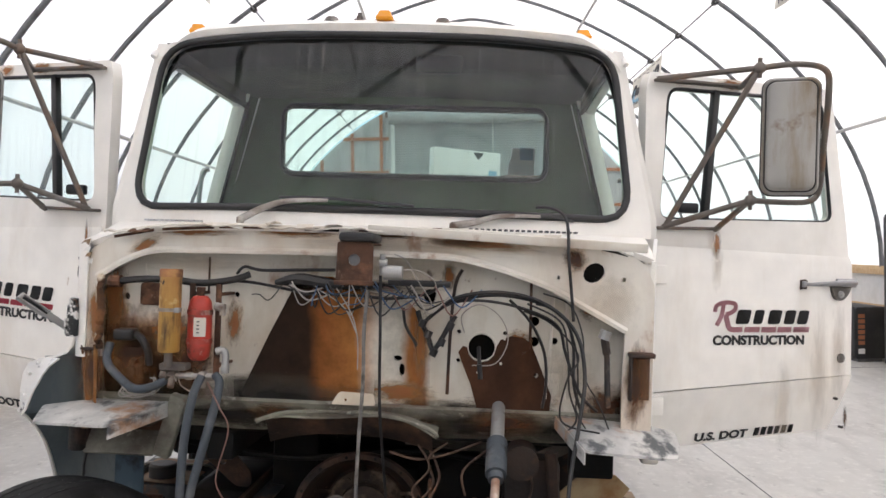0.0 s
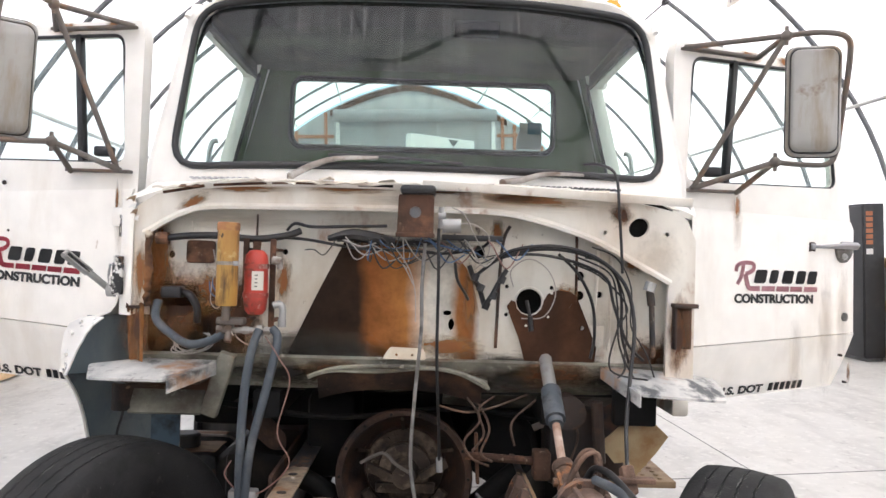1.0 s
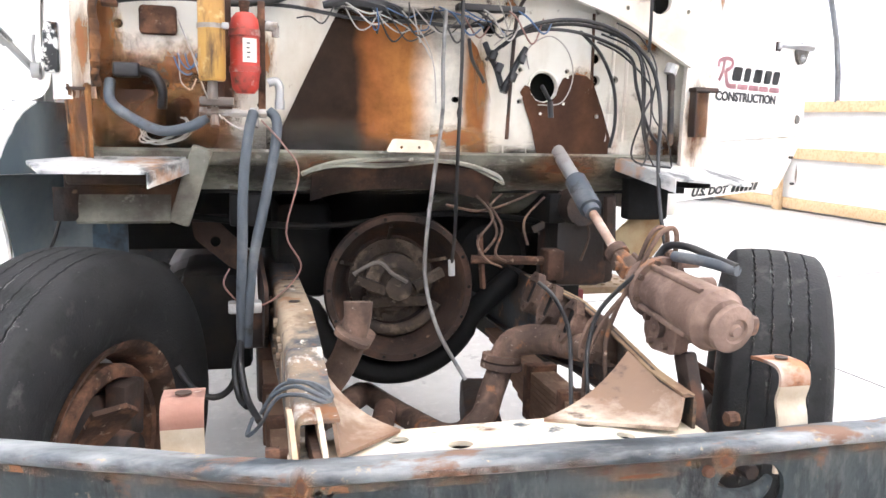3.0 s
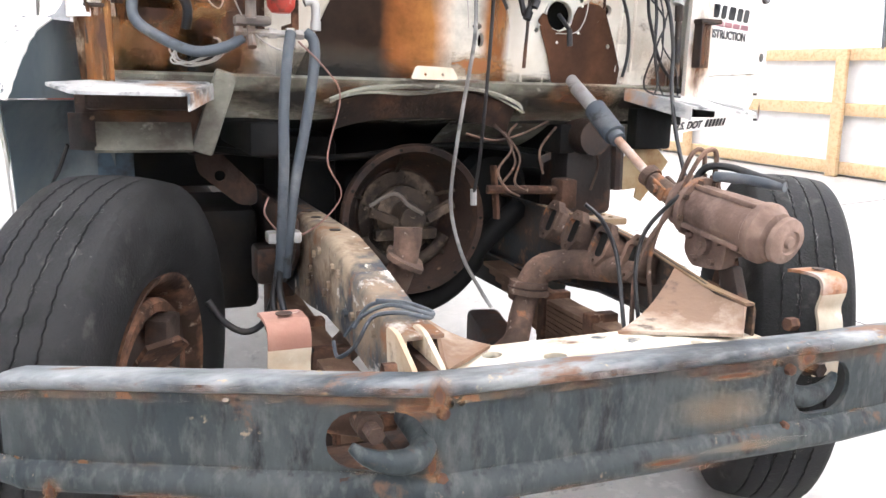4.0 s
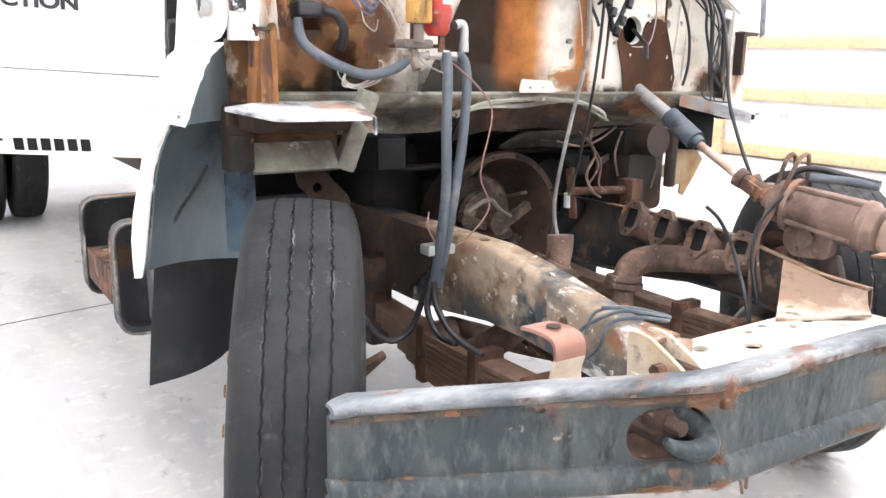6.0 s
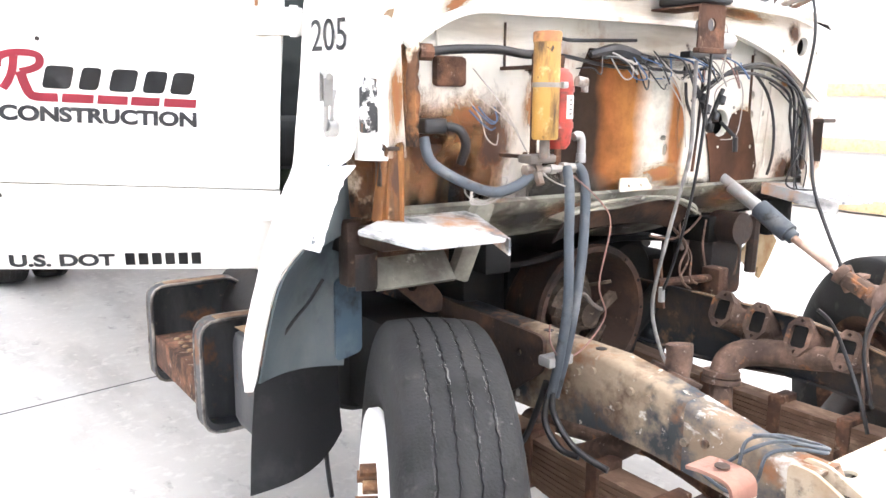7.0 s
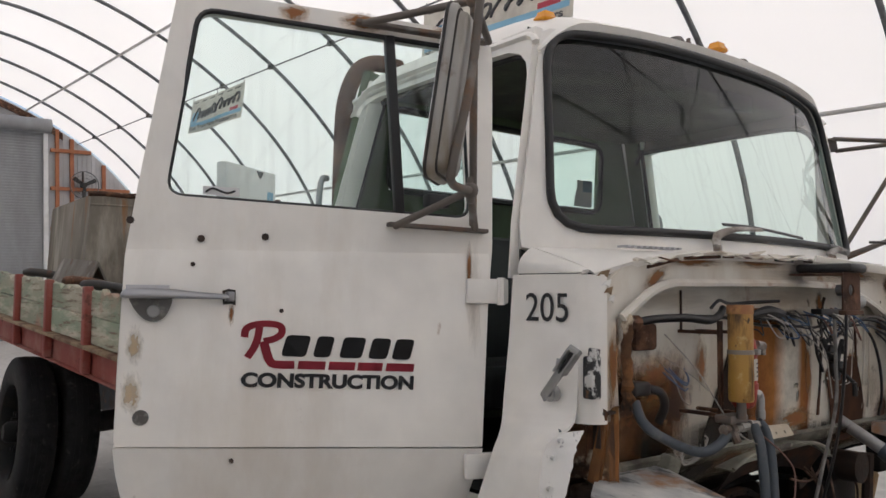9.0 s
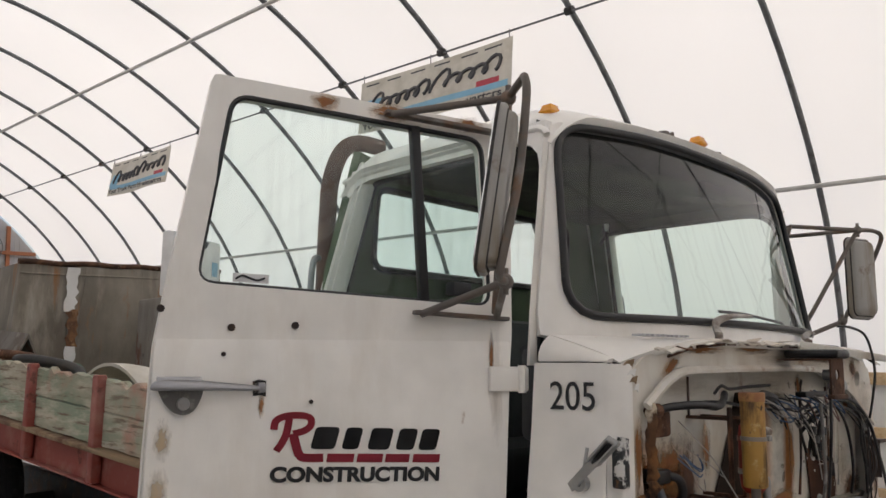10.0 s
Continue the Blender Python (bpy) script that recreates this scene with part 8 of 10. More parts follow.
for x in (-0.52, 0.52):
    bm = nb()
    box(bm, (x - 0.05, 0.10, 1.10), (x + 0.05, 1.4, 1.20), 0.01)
    tpart("floor_bearer", bm, GREASE_SHADE, "greasy floor bearer blackened for shade")
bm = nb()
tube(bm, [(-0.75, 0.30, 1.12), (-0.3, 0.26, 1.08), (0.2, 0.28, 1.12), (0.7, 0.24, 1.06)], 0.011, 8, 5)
tpart("shift_rod", bm, GREASE_SHADE, "greasy cross rod blackened for the shade under the floor", smooth=60)
for y in (1.2, 2.3, 4.2, 6.2):
    bm = nb()
    box(bm, (-0.44, y - 0.05, 0.72), (0.43, y + 0.05, 0.90), 0.01)
    tpart("cross_member", bm, BLACK, "dark chassis cross member")
bm = nb()
rod(bm, (0.20, 0.10, 0.985), (0.47, 0.06, 0.98), 0.015, 10)
box(bm, (0.44, 0.02, 0.92), (0.50, 0.10, 1.02), 0.008)
bar(bm, (0.24, 0.14, 1.06), (0.25, 0.12, 0.88), 0.035, 0.012, (1, 0, 0), 0.003)
tpart("clutch_shaft", bm, RUSTM, "rusted clutch cross shaft")

bm = nb()
grid(bm, lambda u, v: (0.12 + 0.60 * u, 0.145 + 0.27 * v + 0.015 * math.sin(u * 7), 1.228 - 0.11 * v + 0.012 * math.sin(u * 5 + v * 3)), lin(0, 1, 10), lin(0, 1, 5))
thicken(bm, 0.006)
tpart("floor_underside", bm, SILL, "grimy grey-green sloping floor panel", smooth=60)
for a, b in (((0.74, 0.17, 1.21), (0.46, 0.22, 1.065)), ((0.76, 0.20, 1.19), (0.50, 0.26, 1.04))):
    bm = nb()
    bar(bm, a, b, 0.026, 0.010, (0, 1, 0), 0.003)
    tpart("floor_channel", bm, BROWNBAR, "thin grey-brown channel under the floor")
for pts in ([(0.20, 0.06, 1.20), (0.245, 0.02, 1.13), (0.19, 0.0, 1.06), (0.22, 0.0, 1.0), (0.28, 0.02, 0.97)], [(0.24, 0.08, 1.18), (0.28, 0.03, 1.10), (0.25, 0.0, 1.02), (0.29, 0.0, 0.99)], [(0.30, 0.10, 1.20), (0.24, 0.04, 1.16), (0.26, 0.02, 1.08), (0.22, 0.02, 1.02)], [(0.42, 0.10, 1.21), (0.30, 0.06, 1.17), (0.20, 0.05, 1.15), (0.10, 0.06, 1.17)], [(0.45, 0.10, 1.19), (0.36, 0.04, 1.12), (0.37, 0.03, 1.04)], [(0.56, 0.10, 1.17), (0.60, 0.06, 1.08), (0.57, 0.05, 0.98)]):
    bm = nb()
    tube(bm, pts, 0.0045, 6, 6)
    tpart("loose_wire", bm, CAST, "thin rusty loose wire", smooth=60)

# steering column, coupling and gear
bm = nb()
rod(bm, (0.476, 0.10, 1.365), (0.472, -0.12, 1.245), 0.023, 16)
tpart("column_tube", bm, ALU, "bright steering column tube")
bm = nb()
rod(bm, (0.472, -0.10, 1.257), (0.470, -0.22, 1.183), 0.034, 16)
rod(bm, (0.470, -0.22, 1.183), (0.470, -0.24, 1.170), 0.024, 16)
tpart("column_boot", bm, HOSE, "grey-blue rubber column sleeve")
bm = nb()
rod(bm, (0.470, -0.23, 1.175), (0.462, -0.46, 1.055), 0.0135, 12)
tpart("column_shaft", bm, RODPINK, "pinkish worn steering shaft")
bm = nb()
rod(bm, (0.463, -0.405, 1.084), (0.466, -0.428, 1.072), 0.033, 14, 0.030)
rod(bm, (0.465, -0.43, 1.071), (0.472, -0.515, 1.032), 0.024, 12, 0.029)
for s in (-1, 1):
    bar(bm, (0.468 + s * 0.027, -0.44, 1.068), (0.472 + s * 0.027, -0.505, 1.036), 0.012, 0.040, (0, 0, 1), 0.004)
rod(bm, (0.425, -0.475, 1.052), (0.515, -0.475, 1.052), 0.013, 10)
tpart("steering_joint", bm, CAST, "rusted universal joint")
bm = nb()
lathe(bm, [(0, 0), (0, 0.030), (0.01, 0.034), (0.03, 0.036), (0.034, 0.058), (0.045, 0.066), (0.075, 0.068), (0.08, 0.062), (0.12, 0.064), (0.20, 0.068), (0.26, 0.070), (0.30, 0.071), (0.305, 0.076), (0.325, 0.076), (0.33, 0.068), (0.352, 0.060), (0.362, 0.040), (0.365, 0.0)], look((0.48, -0.50, 1.030), (0.522, -0.88, 0.972)) @ Matrix.Rotation(radians(90), 4, "Y"), 28)
gear = tpart("steering_gear", bm, GEARM, "rusted cast steering gear", smooth=40)
bm = nb()
rod(bm, (0.47, -0.67, 0.935), (0.60, -0.66, 0.95), 0.056, 20)
sheet(bm, round_poly([(-0.735, 0.875), (-0.62, 0.865), (-0.585, 0.90), (-0.59, 0.965), (-0.63, 0.995), (-0.72, 0.990), (-0.745, 0.945)], 0.018, 3), [], lambda u, v: (0.462, u, v), (0.035, 0, 0))
rod(bm, (0.445, -0.665, 0.930), (0.465, -0.665, 0.930), 0.026, 16)
rod(bm, (0.438, -0.665, 0.930), (0.448, -0.665, 0.930), 0.010, 8)
for k in range(5):
    a = k * 1.256 + 0.3
    rod(bm, (0.448, -0.665 + 0.058 * math.cos(a), 0.930 + 0.050 * math.sin(a)), (0.465, -0.665 + 0.058 * math.cos(a), 0.930 + 0.050 * math.sin(a)), 0.009, 6)
part("sector_housing", bm, GEARM, gear, "dark sector housing with a bolted cover")
for k in range(3):
    bm = nb()
    bar(bm, (0.475, -0.60 - 0.06 * k, 1.045 - 0.009 * k), (0.545, -0.60 - 0.06 * k, 1.055 - 0.009 * k), 0.010, 0.022, (0, 0, 1), 0.003)
    part("rib", bm, CAST, gear)
for y in (-0.555, -0.60):
    bm = nb()
    rod(bm, (0.53, y, 1.05), (0.53, y, 1.085), 0.018, 6)
    rod(bm, (0.53, y, 1.085), (0.53, y, 1.10), 0.012, 10)
    part("line_fitting", bm, CAST, gear, "rusted hexagonal line fitting")
bm = nb()
bar(bm, (0.575, -0.56, 1.000), (0.60, -0.84, 0.965), 0.045, 0.05, (0, 0, 1), 0.015)
rod(bm, (0.57, -0.62, 1.02), (0.63, -0.62, 1.02), 0.024, 12)
part("side_casting", bm, GEARM, gear, "rusted side casting")
bm = nb()
lathe(bm, [(0, 0), (0, 0.058), (0.014, 0.056), (0.022, 0.044), (0.024, 0.030), (0.018, 0.026), (0.018, 0.016), (0.026, 0.012), (0.026, 0)], look((0.5204, -0.862, 0.9747), (0.532, -0.962, 0.957)) @ Matrix.Rotation(radians(90), 4, "Y"), 20)
part("end_cap", bm, GEARM, gear, "rusted end cap with a stepped centre", 40)
MG = look((0.48, -0.50, 1.030), (0.522, -0.88, 0.972)) @ Matrix.Rotation(radians(90), 4, "Y")
bm = nb()
lathe(bm, [(0.088, 0.062), (0.088, 0.082), (0.104, 0.082), (0.104, 0.062)], MG, 24, True)
part("collar", bm, GEARM, gear, "cast collar", 30)
for k in range(8):
    a = k * math.pi / 4 + 0.3
    bm = nb()
    rod(bm, MG @ Vector((0.080, 0.073 * math.cos(a), 0.073 * math.sin(a))), MG @ Vector((0.112, 0.073 * math.cos(a), 0.073 * math.sin(a))), 0.008, 6)
    part("bolt", bm, CAST, gear, "rusted bolt")
for a in (0.5, 2.2, 3.8, 5.3):
    bm = nb()
    bar(bm, MG @ Vector((0.105, 0.069 * math.cos(a), 0.069 * math.sin(a))), MG @ Vector((0.30, 0.073 * math.cos(a), 0.073 * math.sin(a))), 0.014, 0.014, (0, 0, 1), 0.004)
    part("rib", bm, GEARM, gear)
bm = nb()
bar(bm, (0.50, -0.72, 0.88), (0.52, -0.80, 0.62), 0.06, 0.035, (1, 0, 0), 0.01)
tpart("pitman_arm", bm, RUSTD, "greasy pitman arm")
bm = nb()
rod(bm, (0.54, -0.80, 0.63), (0.78, -0.45, 0.62), 0.02, 8)
tpart("drag_link", bm, RUSTD, "greasy drag link")
for k, pts in enumerate(([(0.53, -0.555, 1.09), (0.532, -0.555, 1.14), (0.522, -0.555, 1.163), (0.495, -0.555, 1.160), (0.470, -0.555, 1.12), (0.44, -0.55, 1.03), (0.40, -0.55, 0.95), (0.365, -0.57, 0.87), (0.355, -0.60, 0.76)],
                         [(0.53, -0.60, 1.09), (0.532, -0.60, 1.145), (0.520, -0.60, 1.168), (0.490, -0.598, 1.158), (0.462, -0.59, 1.11), (0.415, -0.58, 1.01), (0.35, -0.58, 0.93), (0.30, -0.60, 0.84), (0.285, -0.62, 0.70)],
                         [(0.50, -0.56, 1.08), (0.52, -0.58, 1.12), (0.545, -0.64, 1.125), (0.565, -0.72, 1.110), (0.574, -0.80, 1.100)])):
    bm = nb()
    tube(bm, pts, 0.0065 if k < 2 else 0.010, 8, 6)
    tpart("hydraulic_line", bm, CAST if k < 2 else CABLE, "rusted bent hydraulic line" if k < 2 else "black hydraulic hose", smooth=60)
bm = nb()
tube(bm, [(0.515, -0.62, 1.10), (0.545, -0.70, 1.100), (0.575, -0.80, 1.092)], 0.0135, 8, 5)
tpart("power_hose", bm, HOSE, "grey-blue stub of hose", smooth=60)

# exhaust manifold on the far rail
bm = nb()
tube(bm, [(0.375, -0.54, 0.835), (0.375, -0.42, 0.815), (0.365, -0.30, 0.80), (0.33, -0.215, 0.79), (0.26, -0.178, 0.77), (0.225, -0.175, 0.72)], [0.032, 0.040, 0.045, 0.047, 0.046, 0.044], 14, 5)
manifold = tpart("exhaust_manifold", bm, CAST, "brown rusted cast exhaust manifold", smooth=60)
for y, z in ((-0.065, 0.905), (-0.205, 0.893), (-0.36, 0.88), (-0.515, 0.872)):
    bm = nb()
    R = Matrix.Translation((0.345, y, z)) @ Matrix.Rotation(radians(22), 4, "Y") @ Matrix.Rotation(radians(0), 4, "Z")
    sheet(bm, [(-0.044, -0.025), (-0.044, 0.033), (-0.016, 0.066), (0.016, 0.066), (0.044, 0.033), (0.044, -0.025), (0.016, -0.064), (-0.016, -0.064)], [rounded(-0.029, -0.036, 0.029, 0.036, 0.012, 3), circle(0.0, 0.052, 0.006, 6), circle(0.0, -0.051, 0.006, 6)], lambda u, v: R @ Vector((0.0, u, v)), R.to_3x3() @ Vector((0.026, 0, 0)))
    part("port_flange", bm, CAST, manifold, "port flange with an open port")
    bm = nb()
    sheet(bm, rounded(-0.031, -0.038, 0.031, 0.038, 0.012, 3), [], lambda u, v: R @ Vector((0.017, u, v)), R.to_3x3() @ Vector((0.003, 0, 0)))
    part("port", bm, GREASE_SHADE, manifold, "dark open port")
    bm = nb()
    ring_a = [R @ Vector((0.012, u, v)) for u, v in ((-0.042, -0.025), (-0.042, 0.030), (-0.014, 0.062), (0.014, 0.062), (0.042, 0.030), (0.042, -0.025), (0.014, -0.062), (-0.014, -0.062))]
    yc = max(-0.46, min(-0.20, y - 0.02 if y > -0.1 else y))
    ring_c = [(-0.078, -0.022), (-0.066, 0.016), (-0.03, 0.034), (0.03, 0.034), (0.066, 0.016), (0.078, -0.022), (0.03, -0.034), (-0.03, -0.034)]
    loft = [ring_a]
    for k in (0.35, 0.7, 1.0):
        w = k * k * (3 - 2 * k)
        loft.append([ring_a[i].lerp(Vector((0.385 - 0.2 * v, yc + u, 0.818 + v)), w) + Vector((0.045 * math.sin(k * math.pi), 0, -0.012 * math.sin(k * math.pi))) for i, (u, v) in enumerate(ring_c)])
    rows = [[bm.verts.new(q) for q in ring] for ring in loft]
    for a, b in zip(rows, rows[1:]):
        for i in range(8):
            j = (i + 1) % 8
            bm.faces.new((a[i], a[j], b[j], b[i]))
    bmesh.ops.recalc_face_normals(bm, faces=bm.faces[:])
    part("runner", bm, CAST, manifold, "cast runner", 60)
bm = nb()
for z, r in ((0.735, 0.060), (0.712, 0.064)):
    rod(bm, (0.222, -0.175, z), (0.220, -0.176, z - 0.018), r, 20)
part("outlet_flange", bm, CAST, manifold, "bolted outlet flange")
bm = nb()
tube(bm, [(0.22, -0.176, 0.70), (0.18, -0.21, 0.63), (0.135, -0.248, 0.56), (0.07, -0.15, 0.48), (0.0, 0.10, 0.45), (-0.1, 0.4, 0.45)], 0.038, 12, 5)
tpart("exhaust_pipe", bm, CAST, "rusted exhaust down pipe", smooth=60)
bm = nb()
tube(bm, [(-0.245, -0.365, 0.955), (-0.25, -0.37, 0.90), (-0.28, -0.36, 0.80), (-0.34, -0.30, 0.68), (-0.36, -0.12, 0.55), (-0.30, 0.1, 0.47), (-0.12, 0.38, 0.45)], [0.038, 0.036, 0.038, 0.042, 0.045, 0.045, 0.045], 14, 5)
stub = tpart("exhaust_stub", bm, CAST, "rusted exhaust stub pipe", smooth=60)
bm = nb()
M2 = look((-0.255, -0.365, 0.865), (-0.33, -0.34, 0.70))
sheet(bm, round_poly([(-0.085, -0.05), (0.085, -0.05), (0.085, 0.05), (-0.085, 0.05)], 0.045, 5), [], lambda u, v: M2 @ Vector((u, v, 0)), M2.to_3x3() @ Vector((0, 0, 0.012)))
part("stub_flange", bm, CAST, stub, "oval flange")
bm = nb()
box(bm, (0.10, -0.10, 0.38), (0.22, 0.35, 0.52), 0.02, Matrix.Rotation(radians(-14), 4, "Z") @ Matrix.Translation((0.05, 0, 0)))
tpart("far_spring_hanger", bm, RUSTD, "dark spring hanger casting")

# ---- firewall fittings ----
bm = nb()
lathe(bm, [(0, 0), (0, 0.031), (0.006, 0.0345), (0.255, 0.0345), (0.262, 0.032), (0.262, 0)], pose(-0.604, -0.185, 1.518, 0, -90, 0), 28)
can = tpart("yellow_canister", bm, YELLOW, "long yellow filter canister with rust and oil streaks", smooth=40)
bm = nb()
lathe(bm, [(0, 0.0347), (0, 0.037), (0.012, 0.037), (0.012, 0.0347)], pose(-0.604, -0.185, 1.65, 0, -90, 0), 28, True)
part("clamp_band", bm, WIPERM, can, "thin weathered clamp band", 40)
bm = nb()
lathe(bm, [(0, 0.0348), (0.0, 0.0365), (0.022, 0.0368), (0.026, 0.034), (0.026, 0.0)], pose(-0.604, -0.185, 1.762, 0, -90, 0), 28)
part("cap", bm, CAPRUST, can, "rust-orange cap", 40)
bm = nb()
box(bm, (-0.578, -0.222, 1.648), (-0.560, -0.205, 1.664), 0.003)
part("clamp_screw", bm, ALU, can, "bright clamp screw")
bm = nb()
lathe(bm, [(0, 0), (0, 0.014), (0.05, 0.013), (0.05, 0)], pose(-0.604, -0.185, 1.47, 0, -90, 0), 14)
box(bm, (-0.64, -0.175, 1.455), (-0.55, -0.12, 1.478), 0.006)
part("canister_outlet", bm, BROWNBAR, can, "aluminium outlet fitting", 40)
bm = nb()
lathe(bm, [(0, 0), (0, 0.024), (0.014, 0.035), (0.05, 0.039), (0.17, 0.039), (0.195, 0.035), (0.21, 0.023), (0.215, 0)], pose(-0.52, -0.14, 1.49, 0, -90, 0), 28)
ext = tpart("red_canister", bm, RED, "red pressure canister with a pale label", smooth=40)
for z in (1.545, 1.64):
    bm = nb()
    lathe(bm, [(0, 0.039), (0, 0.042), (0.016, 0.042), (0.016, 0.039)], pose(-0.52, -0.14, z, 0, -90, 0), 28, True)
    part("clamp_band", bm, CLAMPRED, ext, "scuffed red clamp band", 40)
bm = nb()
g1 = [[bm.verts.new((-0.52 + 0.0402 * math.sin(a), -0.14 - 0.0402 * math.cos(a), z)) for z in (1.570, 1.632)] for a in lin(-0.15, 0.85, 8)]
for a, b in zip(g1, g1[1:]):
    bm.faces.new((a[0], b[0], b[1], a[1]))
thicken(bm, 0.001)
part("label", bm, BANNER, ext, "pale paper label with illegible print", 60)
bm = nb()
for k in range(4):
    a = 0.30 + 0.03 * (k % 2)
    bar(bm, (-0.52 + 0.0412 * math.sin(0.1), -0.14 - 0.0412 * math.cos(0.1), 1.583 + 0.012 * k), (-0.52 + 0.0412 * math.sin(a), -0.14 - 0.0412 * math.cos(a), 1.583 + 0.012 * k), 0.0015, 0.004, (0, 0, 1), 0)
part("print_bar", bm, GREYPRINT, ext, "illegible print bars", 0)
bm = nb()
rod(bm, (-0.465, -0.15, 1.67), (-0.435, -0.155, 1.665), 0.014, 10)
rod(bm, (-0.44, -0.155, 1.67), (-0.44, -0.155, 1.64), 0.010, 8)
part("side_valve", bm, WIPERM, ext, "small dull steel side valve", 40)
bm = nb()
lathe(bm, [(0, 0), (0, 0.012), (0.03, 0.015), (0.03, 0)], pose(-0.52, -0.14, 1.70, 0, -90, 0), 10)
part("top_plug", bm, RUSTM, ext, "rusted top plug")
bm = nb()
tube(bm, [(-0.46, -0.14, 1.52), (-0.44, -0.14, 1.525), (-0.43, -0.14, 1.51), (-0.43, -0.14, 1.475)], 0.012, 10, 5)
rod(bm, (-0.43, -0.14, 1.475), (-0.43, -0.14, 1.45), 0.014, 10)
tpart("drain_elbow", bm, ALU, "pale grey elbow fitting", smooth=60)
for x in (-0.565, -0.475):
    bm = nb()
    box(bm, (x - 0.010, -0.10, 1.44), (x + 0.010, -0.09, 1.74), 0.003)
    box(bm, (x - 0.010, -0.10, 1.70), (x + 0.010, 0.045, 1.71), 0.002)
    box(bm, (x - 0.010, -0.10, 1.46), (x + 0.010, 0.045, 1.47), 0.002)
    tpart("canister_bracket", bm, RUSTM, "rusted canister mounting strap")
bm = nb()
rod(bm, (-0.635, -0.15, 1.437), (-0.47, -0.15, 1.437), 0.010, 10)
for x, r in ((-0.63, 0.016), (-0.60, 0.018), (-0.545, 0.014), (-0.50, 0.018), (-0.475, 0.014)):
    rod(bm, (x - 0.010, -0.15, 1.437), (x + 0.010, -0.15, 1.437), r, 6)
rod(bm, (-0.60, -0.15, 1.44), (-0.60, -0.17, 1.40), 0.012, 8)
rod(bm, (-0.50, -0.15, 1.44), (-0.50, -0.16, 1.40), 0.014, 8)
tpart("hose_manifold", bm, WIPERM, "pipe with hexagonal fittings under the canisters")

# box with a round hole over the centre
bm = nb()
sheet(bm, round_poly([(-0.058, 1.765), (0.06, 1.765), (0.06, 1.895), (-0.055, 1.895)], 0.008, 2), [circle(0.0, 1.838, 0.019, 14)], lambda u, v: (u, -0.215, v), (0, 0.006, 0))
box(bm, (-0.055, -0.21, 1.887), (0.06, -0.03, 1.893), 0.002)
box(bm, (-0.062, -0.225, 1.757), (0.064, -0.20, 1.772), 0.003)
tpart("control_bracket", bm, RUSTM, "brown rusted bracket plate with a round hole")
bm = nb()
rod(bm, (0.0, -0.205, 1.838), (0.0, -0.17, 1.838), 0.019, 14)
tpart("valve_face", bm, STEELP, "round pale valve end")
bm = nb()
box(bm, (-0.05, -0.24, 1.895), (0.065, -0.05, 1.925), 0.012)
tpart("rubber_block", bm, SEAL, "black rubber block")
bm = nb()
rod(bm, (0.09, -0.17, 1.80), (0.15, -0.17, 1.80), 0.024, 14)
rod(bm, (0.075, -0.17, 1.83), (0.10, -0.17, 1.83), 0.014, 10)
rod(bm, (0.085, -0.17, 1.86), (0.085, -0.17, 1.79), 0.010, 8)
tpart("solenoid", bm, ALU, "small solenoid valve with brass fittings", smooth=60)
bm = nb()
box(bm, (0.09, -0.07, 1.755), (0.30, -0.03, 1.775), 0.004)
tpart("terminal_strip", bm, CABLE, "black terminal strip")
bm = nb()
tube(bm, [(-0.30, -0.03, 1.75), (-0.22, -0.045, 1.765), (-0.14, -0.04, 1.755), (-0.07, -0.03, 1.745)], [0.010, 0.020, 0.022, 0.012], 8, 4)
tpart("terminal_strip", bm, CABLE, "black terminal strip")


def wires(name, mat, label, runs, r, seg=6):
    for pts in runs:
        bm = nb()
        tube(bm, pts, r, seg, 6)
        tpart(name, bm, mat, label, smooth=60)


# hoses
wires("coolant_hose", HOSE, "thick grey-blue heater hose", [
    [(-0.50, -0.16, 1.44), (-0.515, -0.19, 1.38), (-0.53, -0.21, 1.25), (-0.535, -0.22, 1.08), (-0.54, -0.20, 0.92), (-0.54, -0.17, 0.80)],
    [(-0.46, -0.15, 1.445), (-0.44, -0.16, 1.42), (-0.445, -0.18, 1.35), (-0.475, -0.205, 1.20), (-0.505, -0.215, 1.06), (-0.52, -0.20, 0.92), (-0.525, -0.17, 0.80)],
    [(-0.875, -0.03, 1.52), (-0.87, -0.06, 1.46), (-0.80, -0.10, 1.41), (-0.73, -0.14, 1.385), (-0.66, -0.15, 1.40), (-0.62, -0.15, 1.425)]], 0.0142, 10)
bm = nb()
box(bm, (-0.575, -0.20, 0.895), (-0.485, -0.15, 0.925), 0.006)
tpart("hose_clip", bm, ALU, "pale hose clip")
wires("lower_hose", CABLE, "black lower hose", [
    [(-0.54, -0.18, 0.84), (-0.545, -0.19, 0.76), (-0.53, -0.26, 0.68), (-0.50, -0.36, 0.645)],
    [(-0.535, -0.17, 0.84), (-0.56, -0.17, 0.74), (-0.55, -0.22, 0.67), (-0.53, -0.28, 0.66)],
    [(-0.72, -0.07, 0.72), (-0.68, -0.085, 0.66), (-0.625, -0.09, 0.628), (-0.575, -0.10, 0.655), (-0.548, -0.12, 0.74), (-0.54, -0.15, 0.84)]], 0.0095, 8)
wires("top_hose", CABLE, "black heater pipe across the firewall", [
    [(-0.86, -0.02, 1.735), (-0.78, -0.03, 1.745), (-0.66, -0.05, 1.748), (-0.55, -0.05, 1.74), (-0.45, -0.02, 1.755), (-0.40, 0.0, 1.775)]], 0.012, 8)
bm = nb()
